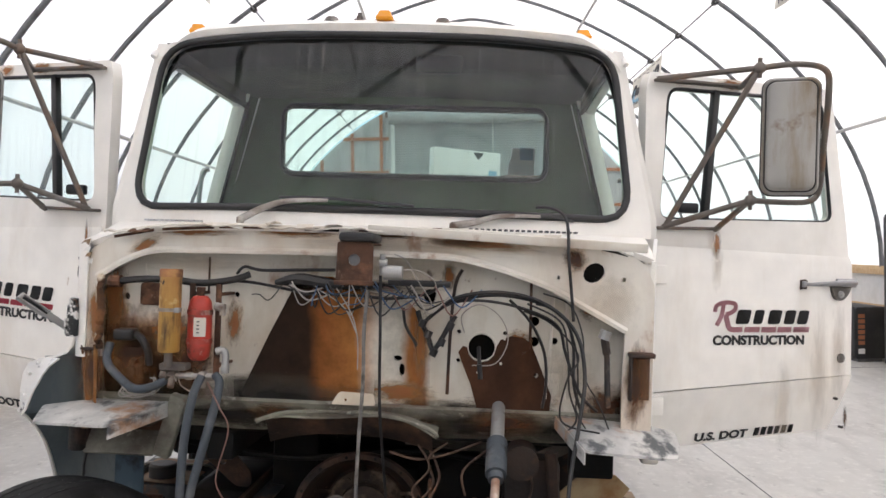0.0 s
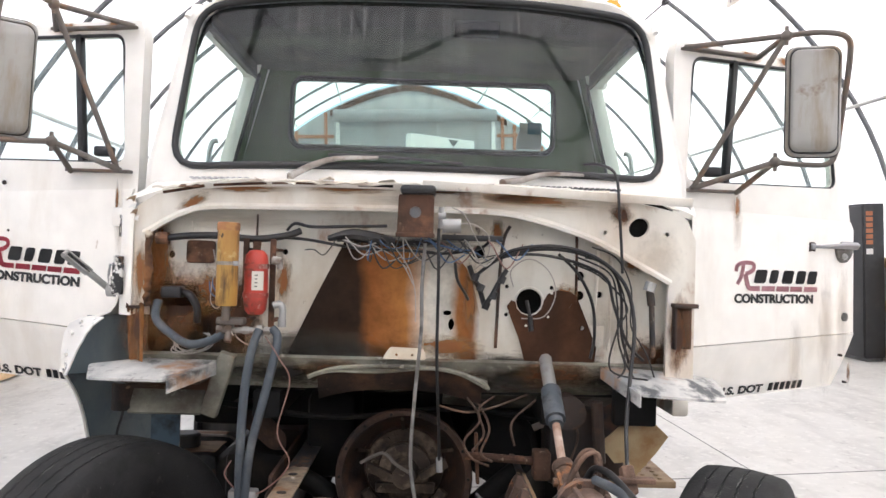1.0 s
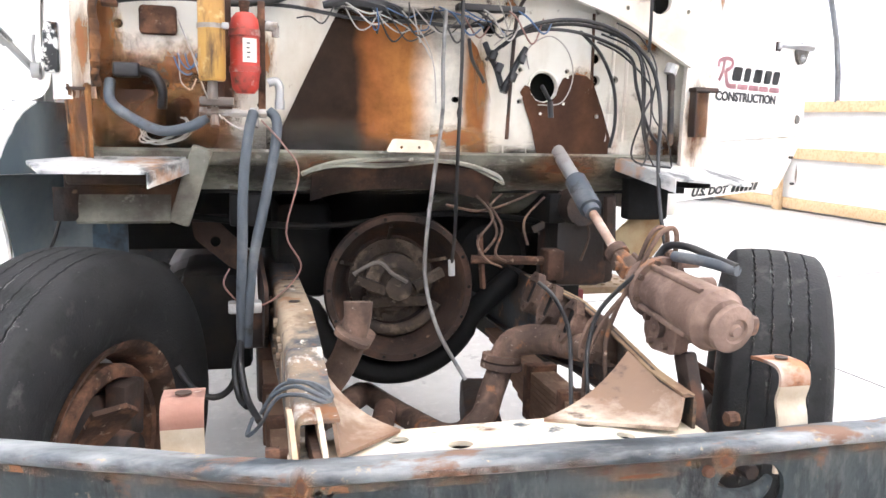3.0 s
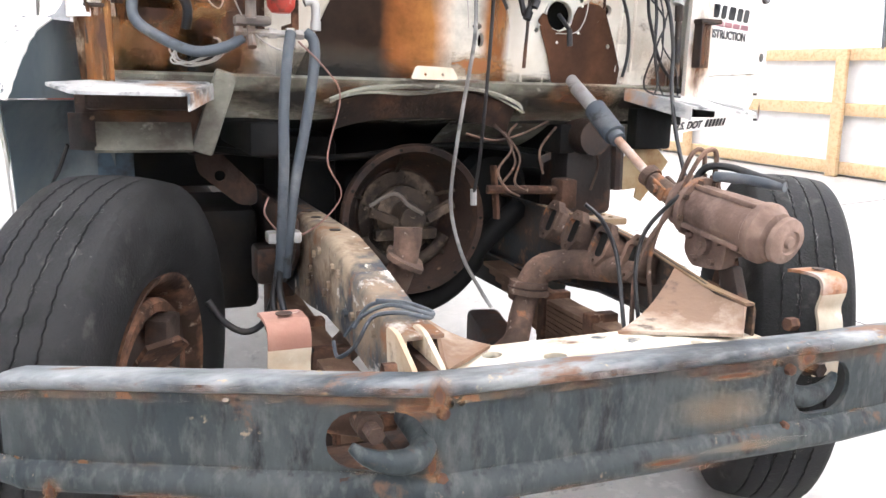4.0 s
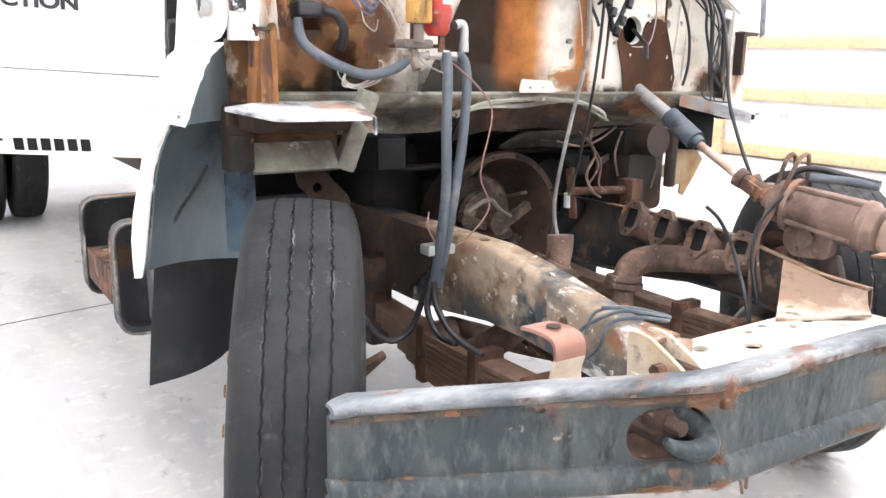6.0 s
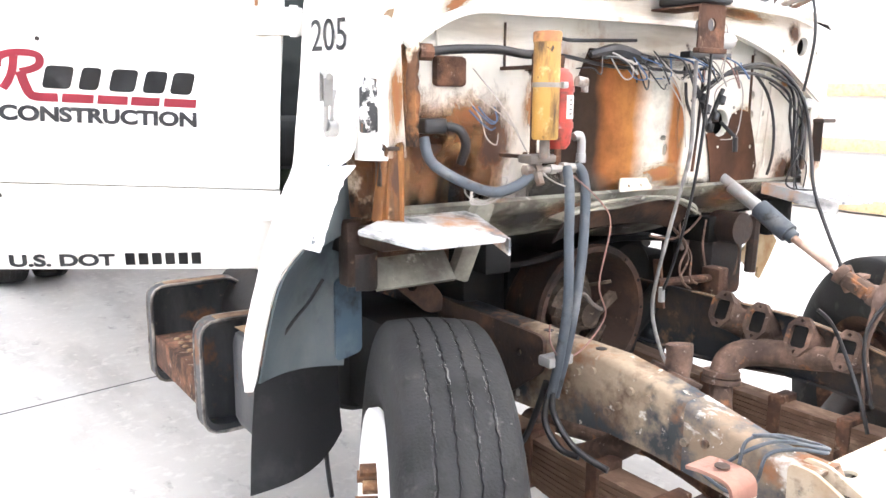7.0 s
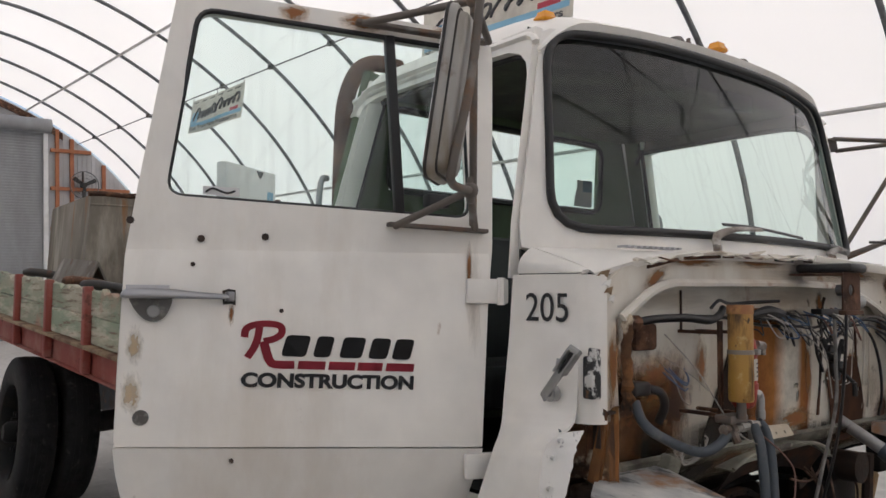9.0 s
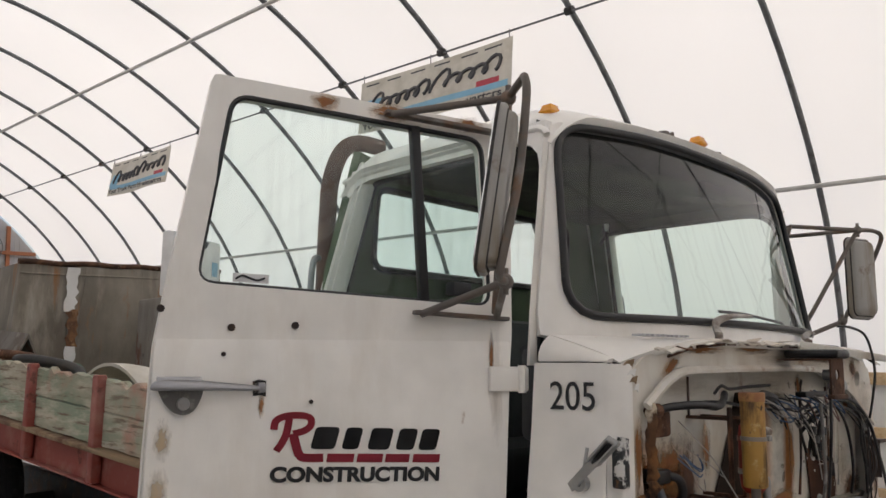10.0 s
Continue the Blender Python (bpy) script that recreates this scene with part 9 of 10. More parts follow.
rod(bm, (-0.89, -0.02, 1.735), (-0.85, -0.02, 1.735), 0.022, 10)
tpart("hose_end", bm, RUSTM, "rusted pipe stub")
bm = nb()
tube(bm, [(-0.80, 0.0, 1.55), (-0.765, -0.03, 1.54), (-0.742, -0.03, 1.50), (-0.745, -0.01, 1.45)], 0.013, 10, 5)
box(bm, (-0.87, -0.03, 1.53), (-0.80, 0.03, 1.57), 0.008)
tpart("heater_elbow", bm, CABLE, "dark rubber heater elbow", smooth=60)

# cables: harness along the firewall, loops at the steering side, loose drops
wires("harness", CABLE, "black taped wiring harness", [
    [(-0.45, 0.01, 1.775), (-0.42, 0.0, 1.80), (-0.36, 0.0, 1.79), (-0.23, 0.0, 1.795), (-0.10, -0.02, 1.80)],
    [(-0.50, 0.02, 1.75), (-0.38, 0.0, 1.745), (-0.20, -0.02, 1.72), (0.0, -0.04, 1.715), (0.10, -0.04, 1.71), (0.22, -0.03, 1.73), (0.26, -0.02, 1.76)],
    [(0.20, 0.0, 1.62), (0.24, -0.02, 1.66), (0.32, -0.04, 1.71), (0.45, -0.05, 1.735), (0.58, -0.05, 1.72), (0.68, -0.05, 1.67), (0.715, -0.05, 1.58), (0.72, -0.05, 1.45), (0.75, -0.04, 1.35)],
    [(0.21, 0.0, 1.63), (0.30, -0.03, 1.70), (0.42, -0.06, 1.715), (0.56, -0.06, 1.69), (0.66, -0.06, 1.64), (0.69, -0.05, 1.55), (0.74, -0.05, 1.42), (0.80, -0.04, 1.36)],
    [(0.50, -0.02, 1.72), (0.57, -0.03, 1.65), (0.62, -0.03, 1.55), (0.63, -0.03, 1.44), (0.62, -0.02, 1.36)],
    [(0.14, -0.02, 1.68), (0.15, -0.02, 1.62), (0.18, -0.02, 1.57), (0.19, -0.02, 1.55)]], 0.0056, 6)
wires("main_cable", CABLE, "thick black cable down to the steering gear", [
    [(0.24, -0.03, 1.66), (0.33, -0.06, 1.725), (0.48, -0.07, 1.745), (0.62, -0.07, 1.71), (0.72, -0.08, 1.62), (0.75, -0.10, 1.48), (0.73, -0.14, 1.32), (0.70, -0.22, 1.18), (0.685, -0.30, 1.05)]], 0.0066, 8)
wires("drop_cable", CABLE, "long black cable hanging down the middle", [
    [(0.078, -0.16, 1.79), (0.082, -0.15, 1.6), (0.085, -0.12, 1.35), (0.10, -0.05, 1.10), (0.105, 0.0, 0.98)],
    [(0.58, -0.02, 2.035), (0.63, -0.06, 2.03), (0.675, -0.10, 1.99), (0.685, -0.12, 1.86), (0.70, -0.10, 1.74), (0.71, -0.08, 1.66)]], 0.0055, 6)
wires("drop_conduit", GREYCABLE, "long grey cable hanging down", [
    [(0.035, -0.14, 1.74), (0.028, -0.145, 1.60), (0.030, -0.14, 1.45), (0.016, -0.10, 1.25), (0.006, -0.06, 1.05), (0.013, -0.045, 0.93), (0.045, -0.065, 0.80), (0.095, -0.09, 0.70), (0.130, -0.105, 0.640)]], 0.0062, 8)
bm = nb()
rod(bm, (0.105, 0.0, 1.0), (0.107, 0.0, 0.95), 0.011, 8)
tpart("cable_end", bm, ALU, "bright cable end")
random.seed(11)
for k in range(16):
    x0 = random.uniform(-0.28, 0.26)
    sag = random.uniform(0.02, 0.09)
    x1 = x0 + random.uniform(-0.12, 0.16)
    pts = [(x0, -0.05, random.uniform(1.74, 1.77)), ((x0 * 2 + x1) / 3, -0.07 - random.uniform(0, 0.05), 1.75 - sag), ((x0 + 2 * x1) / 3, -0.08, 1.745 - sag * random.uniform(0.6, 1.4)), (x1, -0.05, random.uniform(1.68, 1.74))]
    wires("loose_wire", (WIRE_W, CABLE, WIRE_B, CABLE)[k % 4], "loose thin wire", [pts], 0.0022, 5)
wires("loose_wire", WIRE_W, "loose thin wire", [
    [(0.12, -0.16, 1.86), (0.16, -0.15, 1.84), (0.20, -0.12, 1.77), (0.24, -0.08, 1.70), (0.21, -0.05, 1.66)],
    [(0.10, -0.15, 1.80), (0.19, -0.12, 1.81), (0.25, -0.08, 1.77), (0.245, -0.06, 1.70), (0.18, -0.05, 1.69)],
    [(-0.08, -0.08, 1.74), (-0.02, -0.12, 1.66), (0.005, -0.13, 1.58), (0.01, -0.14, 1.48)],
    [(-0.16, -0.05, 1.74), (-0.05, -0.10, 1.68), (0.0, -0.13, 1.60)]] + [
    [(-0.735 + 0.035 * i % 0.02 + 0.060 * math.cos(a), -0.10 - 0.006 * i, 1.392 - 0.004 * (i % 3) + 0.034 * math.sin(a + 0.2 * i)) for a in lin(2.6, 6.4 + 0.15 * i, 9)] for i in range(5)] + [
    [(-0.70, 0.0, 1.70), (-0.66, -0.08, 1.60), (-0.62, -0.14, 1.48), (-0.58, -0.17, 1.42)],
    [(0.35, 0.02, 1.60), (0.34, 0.01, 1.66), (0.40, -0.02, 1.70), (0.47, 0.0, 1.66), (0.50, 0.02, 1.58), (0.46, 0.01, 1.50), (0.38, 0.01, 1.49)]], 0.0021, 5)
random.seed(23)
for k in range(4):
    r1, r2, r3 = (random.uniform(-0.035, 0.035) for _ in range(3))
    wires("loose_wire", CABLE, "loose black wire", [[(0.58 + r1, -0.05, 1.715 + r2), (0.67 + r2, -0.06 + r3, 1.68 + r1), (0.715 + r3, -0.075, 1.58 + r1), (0.725 + r1, -0.07 + r2, 1.45 + r3), (0.74 + 2 * r2, -0.06, 1.36 + r1), (0.76 + 3 * r3, -0.06 + r1, 1.30)]], random.uniform(0.0025, 0.0045), 5)
for k in range(14):
    x0 = random.uniform(-0.30, 0.28)
    d = random.uniform(0.02, 0.07)
    wires("loose_wire", (CABLE, WIRE_B, CABLE, WIRE_W, WIRE_R)[k % 5], "loose thin wire", [[(x0, -0.03, 1.76 + random.uniform(-0.02, 0.02)), (x0 + 0.03, -0.04 - d, 1.74), (x0 + 0.08, -0.05 - d, 1.70 + random.uniform(-0.05, 0.03)), (x0 + 0.14, -0.03, 1.72 + random.uniform(-0.03, 0.03))]], 0.0028, 5)
wires("loose_wire", HOSE, "loose grey cable coiled on the rail end", [
    [(-0.522, -0.675, 0.770), (-0.535, -0.76, 0.765), (-0.51, -0.80, 0.80), (-0.475, -0.80, 0.855), (-0.43, -0.84, 0.872), (-0.395, -0.885, 0.872), (-0.375, -0.870, 0.868), (-0.385, -0.820, 0.868), (-0.42, -0.765, 0.874), (-0.465, -0.74, 0.862), (-0.50, -0.75, 0.82)],
    [(-0.505, -0.70, 0.79), (-0.480, -0.75, 0.845), (-0.44, -0.80, 0.878), (-0.40, -0.865, 0.880), (-0.380, -0.885, 0.876), (-0.372, -0.850, 0.874), (-0.40, -0.785, 0.876), (-0.45, -0.745, 0.874)]], 0.0045, 6)
wires("hanging_wire", BROWNBAR, "short wire hanging below the bumper", [
    [(-0.285, -1.02, 0.60), (-0.278, -1.02, 0.555), (-0.268, -1.02, 0.528), (-0.252, -1.02, 0.480)],
    [(-0.270, -1.015, 0.535), (-0.245, -1.02, 0.53), (-0.240, -1.02, 0.488)]], 0.004, 6)
wires("loose_wire", CABLE, "thin black lead under the manifold", [
    [(0.20, -0.50, 1.02), (0.24, -0.52, 0.98), (0.27, -0.55, 0.90), (0.25, -0.62, 0.78), (0.24, -0.66, 0.68)],
    [(0.42, -0.60, 1.05), (0.34, -0.58, 0.96), (0.30, -0.60, 0.86), (0.29, -0.64, 0.74)]], 0.006, 6)
wires("loose_wire", WIRE_R, "loose red-brown wire", [
    [(-0.48, -0.16, 1.42), (-0.42, -0.21, 1.35), (-0.385, -0.22, 1.28), (-0.42, -0.22, 1.12), (-0.38, -0.21, 1.02), (-0.46, -0.20, 0.93), (-0.55, -0.18, 0.90)],
    [(-0.57, -0.19, 1.02), (-0.585, -0.21, 0.98), (-0.55, -0.20, 0.93)]], 0.0025, 5)
wires("loose_wire", WIRE_B, "loose blue wire", [
    [(-0.70, 0.0, 1.60), (-0.69, -0.03, 1.575), (-0.67, -0.05, 1.555), (-0.655, -0.05, 1.57), (-0.65, -0.03, 1.60)],
    [(-0.71, 0.0, 1.59), (-0.695, -0.04, 1.555), (-0.675, -0.05, 1.54), (-0.66, -0.05, 1.545)],
    [(-0.68, 0.0, 1.60), (-0.672, -0.03, 1.57), (-0.66, -0.05, 1.56), (-0.645, -0.04, 1.575)]], 0.0024, 5)
wires("loose_wire", WIRE_W, "thin pale wire curling from the heater plate", [
    [(-0.70, 0.02, 1.62), (-0.695, -0.03, 1.57), (-0.69, -0.05, 1.52), (-0.665, -0.06, 1.50), (-0.65, -0.05, 1.53)],
    [(-0.675, 0.02, 1.63), (-0.65, -0.06, 1.58), (-0.63, -0.10, 1.54)],
    [(-0.60, -0.10, 1.46), (-0.575, -0.16, 1.42), (-0.545, -0.18, 1.40), (-0.50, -0.19, 1.385)]], 0.0018, 5)
bm = nb()
bar(bm, (0.83, -0.02, 1.55), (0.838, -0.02, 1.37), 0.019, 0.019, (0, 1, 0), 0.007)
rod(bm, (0.83, -0.02, 1.55), (0.82, -0.03, 1.60), 0.014, 10)
tpart("filter_tube", bm, RAILD, "upright dark tube with a valve")
bm = nb()
rod(bm, (0.815, -0.03, 1.60), (0.825, -0.03, 1.63), 0.02, 10)
tpart("tube_valve", bm, ALU, "corroded valve head")
bm = nb()
rod(bm, (0.40, 0.03, 1.55), (0.405, -0.03, 1.50), 0.007, 8)
rod(bm, (0.405, -0.03, 1.50), (0.41, -0.03, 1.45), 0.009, 10)
tpart("switch_lead", bm, CABLE, "black switch lead in the steering hole")
# brake pedal linkage bits under the toe board on the steering side
bm = nb()
vs = [(0.674, 0.12, 1.018), (0.80, 0.11, 1.135), (0.895, 0.12, 1.11), (0.945, 0.125, 1.065), (0.90, 0.12, 1.005), (0.825, 0.11, 0.925), (0.795, 0.105, 0.940), (0.80, 0.105, 0.975), (0.745, 0.11, 0.968), (0.72, 0.115, 1.0)]
bm.faces.new([bm.verts.new(v) for v in vs])
thicken(bm, 0.008)
tpart("pedal_plate", bm, CREAMRUST, "cream and orange rusty bent plate")
bm = nb()
bar(bm, (0.68, -0.30, 1.06), (0.69, -0.34, 0.98), 0.05, 0.04, (1, 0, 0), 0.008)
box(bm, (0.64, -0.36, 1.02), (0.76, -0.32, 1.035), 0.003)
tpart("link_bracket", bm, CAST, "rusted linkage bracket")
# made-up dark clutter fills a shaded space and hides the bright floor
bm = nb()
box(bm, (0.50, 0.10, 0.88), (0.70, 0.30, 1.16), 0.03)
box(bm, (0.62, 0.32, 0.84), (0.84, 0.46, 1.18), 0.03)
rod(bm, (0.56, 0.02, 1.16), (0.56, 0.14, 1.16), 0.06, 16)
rod(bm, (0.66, 0.04, 1.20), (0.68, 0.06, 0.98), 0.022, 8)
tpart("air_tank_bracket", bm, RUSTD, "dark rusted boxes and rods added to darken the space behind the axle")

# wipers
for x0, tip, dz in ((-0.44, 0.16, 0.0), (0.30, 0.72, -0.03)):
    bm = nb()
    y = lambda x: front_y(x, 2.03) - 0.03
    tube(bm, [(x0, -0.01, 1.965), (x0 + 0.07, y(x0 + 0.07) - 0.01, 2.01 + dz), (x0 + 0.16, y(x0 + 0.16) - 0.01, 2.035 + dz), (x0 + 0.30, y(x0 + 0.3) - 0.008, 2.04 + dz)], [0.017, 0.015, 0.011, 0.007], 8, 5, 0.6)
    wp = tpart("wiper", bm, WIPERM, "grey wiper arm lying along the glass", smooth=60)
    bm = nb()
    tube(bm, [(x0 + 0.12, y(x0 + 0.12) + 0.01, 2.05 + dz), (x0 + 0.30, y(x0 + 0.3) + 0.01, 2.048 + dz), (tip, y(tip) + 0.01, 2.03 + dz)], 0.008, 6, 5, 0.5)
    part("wiper_blade", bm, SEAL, wp, "black wiper blade", 60)
    bm = nb()
    rod(bm, (x0, -0.01, 1.945), (x0, -0.01, 1.972), 0.013, 12)
    part("wiper_pivot", bm, WIPERM, wp, "wiper pivot")

# number on the cowl side
cu = bpy.data.curves.new("lettering", "FONT")
cu.body, cu.size, cu.extrude, cu.offset = "205", 0.112, 0.0006, 0.0002
tmp = new("lettering", cu)
me = bpy.data.meshes.new_from_object(tmp.evaluated_get(bpy.context.evaluated_depsgraph_get()))
bpy.data.objects.remove(tmp)
a = Vector((0.25, -1.0, 0)).normalized()
mm = Matrix((a * 0.85, Vector((0, 0, 1)), a.cross(Vector((0, 0, 1))))).transposed().to_4x4()
mm.translation = Vector((-side_x(0.188, 1.8) - 0.0125, 0.188, 1.738))
me.transform(mm)
me.materials.clear()
me.materials.append(INK)
ob = new("lettering", me)
ob.parent = truck
tagged(ob, "black number 205")

# ---- behind the cab ----
bm = nb()
tube(bm, [(-0.845, 1.62, 1.0), (-0.845, 1.62, 2.0), (-0.845, 1.61, 2.50), (-0.832, 1.61, 2.68), (-0.775, 1.615, 2.82), (-0.68, 1.62, 2.885), (-0.53, 1.63, 2.895)], 0.039, 14, 6)
tpart("exhaust_stack", bm, STACKM, "brown rusted exhaust stack curving over the cab", smooth=60)
# step tank on the near side
for y0 in (0.92, 1.56):
    bm = nb()
    lp = round_poly([(-1.185, 0.44), (-1.185, 0.855), (-0.80, 0.855), (-0.80, 0.44)], 0.07, 4)
    inner = [(u * 0.93 - 0.07, 0.70 + (v - 0.70) * 0.9) for u, v in lp]
    sheet(bm, lp, [inner], lambda u, v: (u, y0, v), (0, 0.07, 0))
    bracket = tpart("step_bracket", bm, STEPM, "black rounded step bracket with worn edges")
    for y, r in ((y0 - 0.002, 0.006), (y0 + 0.07, 0.005)):
        bm = nb()
        rim = [(u, y, v) for u, v in lp]
        tube(bm, rim + [rim[0]], r, 6, 1)
        part("lip", bm, STEPEDGE, bracket, "worn pale lip", 60)
    bm = nb()
    sheet(bm, lp, [], lambda u, v: (u, y0 + 0.07, v), (0, 0.01, 0))
    tpart("step_end_plate", bm, STEPM, "black step end plate")
    bm = nb()
    grid(bm, lambda u, v: (u, v, 0.8585 + 0.002 * math.sin(u * 40)), lin(-1.12, -0.86, 6), lin(y0 + 0.008, y0 + 0.064, 3))
    thicken(bm, 0.003)
    part("rust_scale", bm, TAN, bracket, "tan rust scale along the top")
bm = nb()
box(bm, (-1.17, 1.0, 0.62), (-0.78, 1.56, 0.65), 0.008)
step = tpart("step_tread", bm, RUSTM, "rusty perforated step tread")
for i in range(8):
    for j in range(4):
        bm = nb()
        rod(bm, (-1.12 + 0.045 * j, 1.03 + 0.06 * i, 0.648), (-1.12 + 0.045 * j, 1.03 + 0.06 * i, 0.656), 0.014, 8, 0.010)
        part("tread_stud", bm, TAN, step)
bm = nb()
box(bm, (-1.178, 1.0, 0.52), (-1.165, 1.56, 0.65), 0.004)
part("tread_riser", bm, RUSTM, step, "rusty riser strip")
bm = nb()
lathe(bm, [(0, 0), (0, 0.17), (0.02, 0.19), (1.10, 0.19), (1.12, 0.17), (1.12, 0)], pose(-0.68, 0.66, 0.70, 0, 0, 90), 28)
tpart("fuel_tank", bm, BLACK, "black cylindrical tank", smooth=40)
bm = nb()
lathe(bm, [(0, 0.0), (0, 0.062), (0.05, 0.062), (0.058, 0.052), (0.058, 0)], pose(-0.99, 0.745, 0.845, 0, -90, 0), 20)
tpart("filler_cap", bm, BLACK, "dark filler cap")
bm = nb()
box(bm, (-1.10, 0.64, 0.48), (-0.82, 0.88, 0.84), 0.05)
tpart("battery_box", bm, STEPM, "black dusty battery box with rusty edges")
bm = nb()
grid(bm, lambda u, v: (u, v, 0.8415 + 0.0015 * math.sin(u * 50 + v * 31)), lin(-1.08, -0.84, 7), lin(0.66, 0.86, 6))
thicken(bm, 0.003)
tpart("box_top_rust", bm, TAN, "tan rusted top of the battery box")
# near-black colour keeps this box as dark as its shaded place
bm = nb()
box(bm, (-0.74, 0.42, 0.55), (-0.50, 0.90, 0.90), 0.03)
tpart("air_tank", bm, GREASE_SHADE, "chassis box blackened for shade")
bm = nb()
sheet(bm, round_poly([(0.80, 0.945), (-0.06, 0.935), (-0.06, 0.83), (0.10, 0.71), (0.36, 0.70), (0.75, 0.78)], 0.03, 3), [circle(0.05, 0.86, 0.012, 8), circle(0.25, 0.80, 0.014, 8)], lambda u, v: (-0.462, u, v), (-0.012, 0, 0))
tpart("rail_plate", bm, BELLM, "brown rusted reinforcing plate on the rail")

# step on the steering side
bm = nb()
box(bm, (0.84, 0.62, 0.74), (1.14, 1.15, 0.77), 0.006)
stepr = tpart("step_tread", bm, TAN, "rusty cream perforated step tread")
for i in range(8):
    for j in range(4):
        bm = nb()
        rod(bm, (0.90 + 0.06 * j, 0.66 + 0.06 * i, 0.768), (0.90 + 0.06 * j, 0.66 + 0.06 * i, 0.776), 0.014, 8, 0.010)
        part("tread_stud", bm, TAN, stepr)
bm = nb()
box(bm, (0.80, 0.58, 0.66), (0.835, 1.15, 0.77), 0.006)
part("tread_riser", bm, REDPAINT, stepr, "dark red steel side")
bm = nb()
box(bm, (0.55, 0.52, 0.46), (0.80, 1.30, 0.98), 0.04)
tpart("battery_box", bm, GREASE_SHADE, "black box behind the step")

# flatbed body, its own slight rake

def bedp(y, z, x=-1.27):
    return Vector((x - 0.064 * (y - 3.5), y, z + 0.065 * (y - 3.5)))


bed = thing("flatbed", "weathered flatbed body with green boards and red rails", "truck bed", TRUCK)
rnd = random.Random(5)
for s in (-1, 1):
    x = -1.38 if s < 0 else 1.04
    for lo, hi in ((1.515, 1.6785), (1.680, 1.84)):
        for y0 in (1.92, 2.74, 3.56, 4.34, 5.12, 5.9, 6.66, 7.44):
            bm = nb()
            n = 14
            rows = []
            for k in range(n + 1):
                yy = y0 + 0.77 * k / n
                top = hi + (rnd.uniform(-0.012, 0.008) - (rnd.uniform(0.01, 0.03) if rnd.random() < 0.22 else 0) if hi > 1.8 else -0.001)
                c0, c1 = bedp(yy, lo + rnd.uniform(0, 0.004), x), bedp(yy, top, x)
                o = Vector((0.022 + rnd.uniform(-0.003, 0.003), 0, 0))
                rows.append([bm.verts.new(v) for v in (c0 - o, c1 - o - Vector((0, 0, 0.006)), c1 - o * 0.6, c1 + o * 0.6, c1 + o - Vector((0, 0, 0.006)), c0 + o)])
            for a, b in zip(rows, rows[1:]):
                for q in range(6):
                    bm.faces.new((a[q], a[(q + 1) % 6], b[(q + 1) % 6], b[q]))
            bm.faces.new(rows[0])
            bm.faces.new(rows[-1])
            part("side_board", bm, BOARD, bed, "weathered green side board with split edges", 30)
    bm = nb()
    bar(bm, bedp(1.9, 1.41, x - s * 0.02), bedp(8.2, 1.41, x - s * 0.02), 0.05, 0.16, (0, 0, 1), 0.008)
    part("side_rail", bm, BEDRED, bed, "faded red bed side rail")
    bm = nb()
    bar(bm, bedp(1.9, 1.325, x - s * 0.01), bedp(8.2, 1.325, x - s * 0.01), 0.09, 0.012, (0, 0, 1), 0.004)
    part("rail_flange", bm, BEDRED, bed, "red lower flange")
    bm = nb()
    bar(bm, bedp(1.9, 1.498, x + s * 0.03), bedp(8.2, 1.498, x + s * 0.03), 0.085, 0.022, (0, 0, 1), 0.004)
    part("rub_strip", bm, TAN, bed, "rusty rub strip")
    for y in (1.9, 2.72, 3.54, 4.32, 5.10, 5.88, 6.64, 7.42, 8.2):
        bm = nb()
        bar(bm, bedp(y, 1.34, x + s * 0.035), bedp(y, 1.85, x + s * 0.035), 0.05, 0.07, (0, 1, 0), 0.010)
        part("stake", bm, BEDRED, bed, "faded red steel stake")
for y in lin(1.95, 8.1, 10):
    bm = nb()
    bar(bm, bedp(y, 1.36, -1.32), bedp(y, 1.36, 1.0), 0.06, 0.1)
    part("crossbar", bm, BEDRED, bed, "red bed cross bar")
for k in range(10):
    bm = nb()
    xa = -1.33 + 0.234 * k
    bar(bm, bedp(1.9, 1.45, xa + 0.115), bedp(8.2, 1.45, xa + 0.115), 0.226, 0.04, (0, 0, 1), 0.004)
    part("floor_plank", bm, BOARD, bed, "weathered bed floor plank")

# load on the bed
load = thing("steel_hopper", "weathered beige-grey sheet-steel hopper with torn panel and rusty top rail", "hopper", TRUCK)
HX0, HX1, HY = -0.80, 0.95, 6.10


def hop(u, v, off=0.0):
    x = HX0 + (HX1 - HX0) * u
    dent = 0.035 * math.sin(v * 5 + u * 3) * math.sin(u * 9) + 0.05 * math.exp(-((u - 0.86) / 0.10) ** 2) * math.sin(v * 3)
    return Vector((x - 0.05 * (1 - v) * (1 - u), HY - dent - off - 0.20 * u, 1.63 + (1.075 + 0.05 * u) * v))


bm = nb()
grid(bm, hop, lin(0, 1, 28), lin(0, 1, 14))
grid(bm, lambda u, v: hop(0.0, v) + Vector((0.0, 1.5 * u, 0.0)), lin(0, 1, 8), lin(0, 1, 6))
grid(bm, lambda u, v: hop(1.0, v) + Vector((0.0, 1.5 * u, 0.0)), lin(0, 1, 8), lin(0, 1, 6))
thicken(bm, 0.012)
part("panel", bm, HOPPERM, load, "crumpled stained beige-grey panel", 60)
bm = nb()
tube(bm, [hop(u, 1.0, 0.01) + Vector((0, 0, 0.012 + 0.006 * math.sin(u * 25))) for u in lin(-0.01, 1.0, 14)], 0.024, 8, 2)
part("top_rail", bm, RUSTM, load, "brown rusted top rail", 60)
bm = nb()
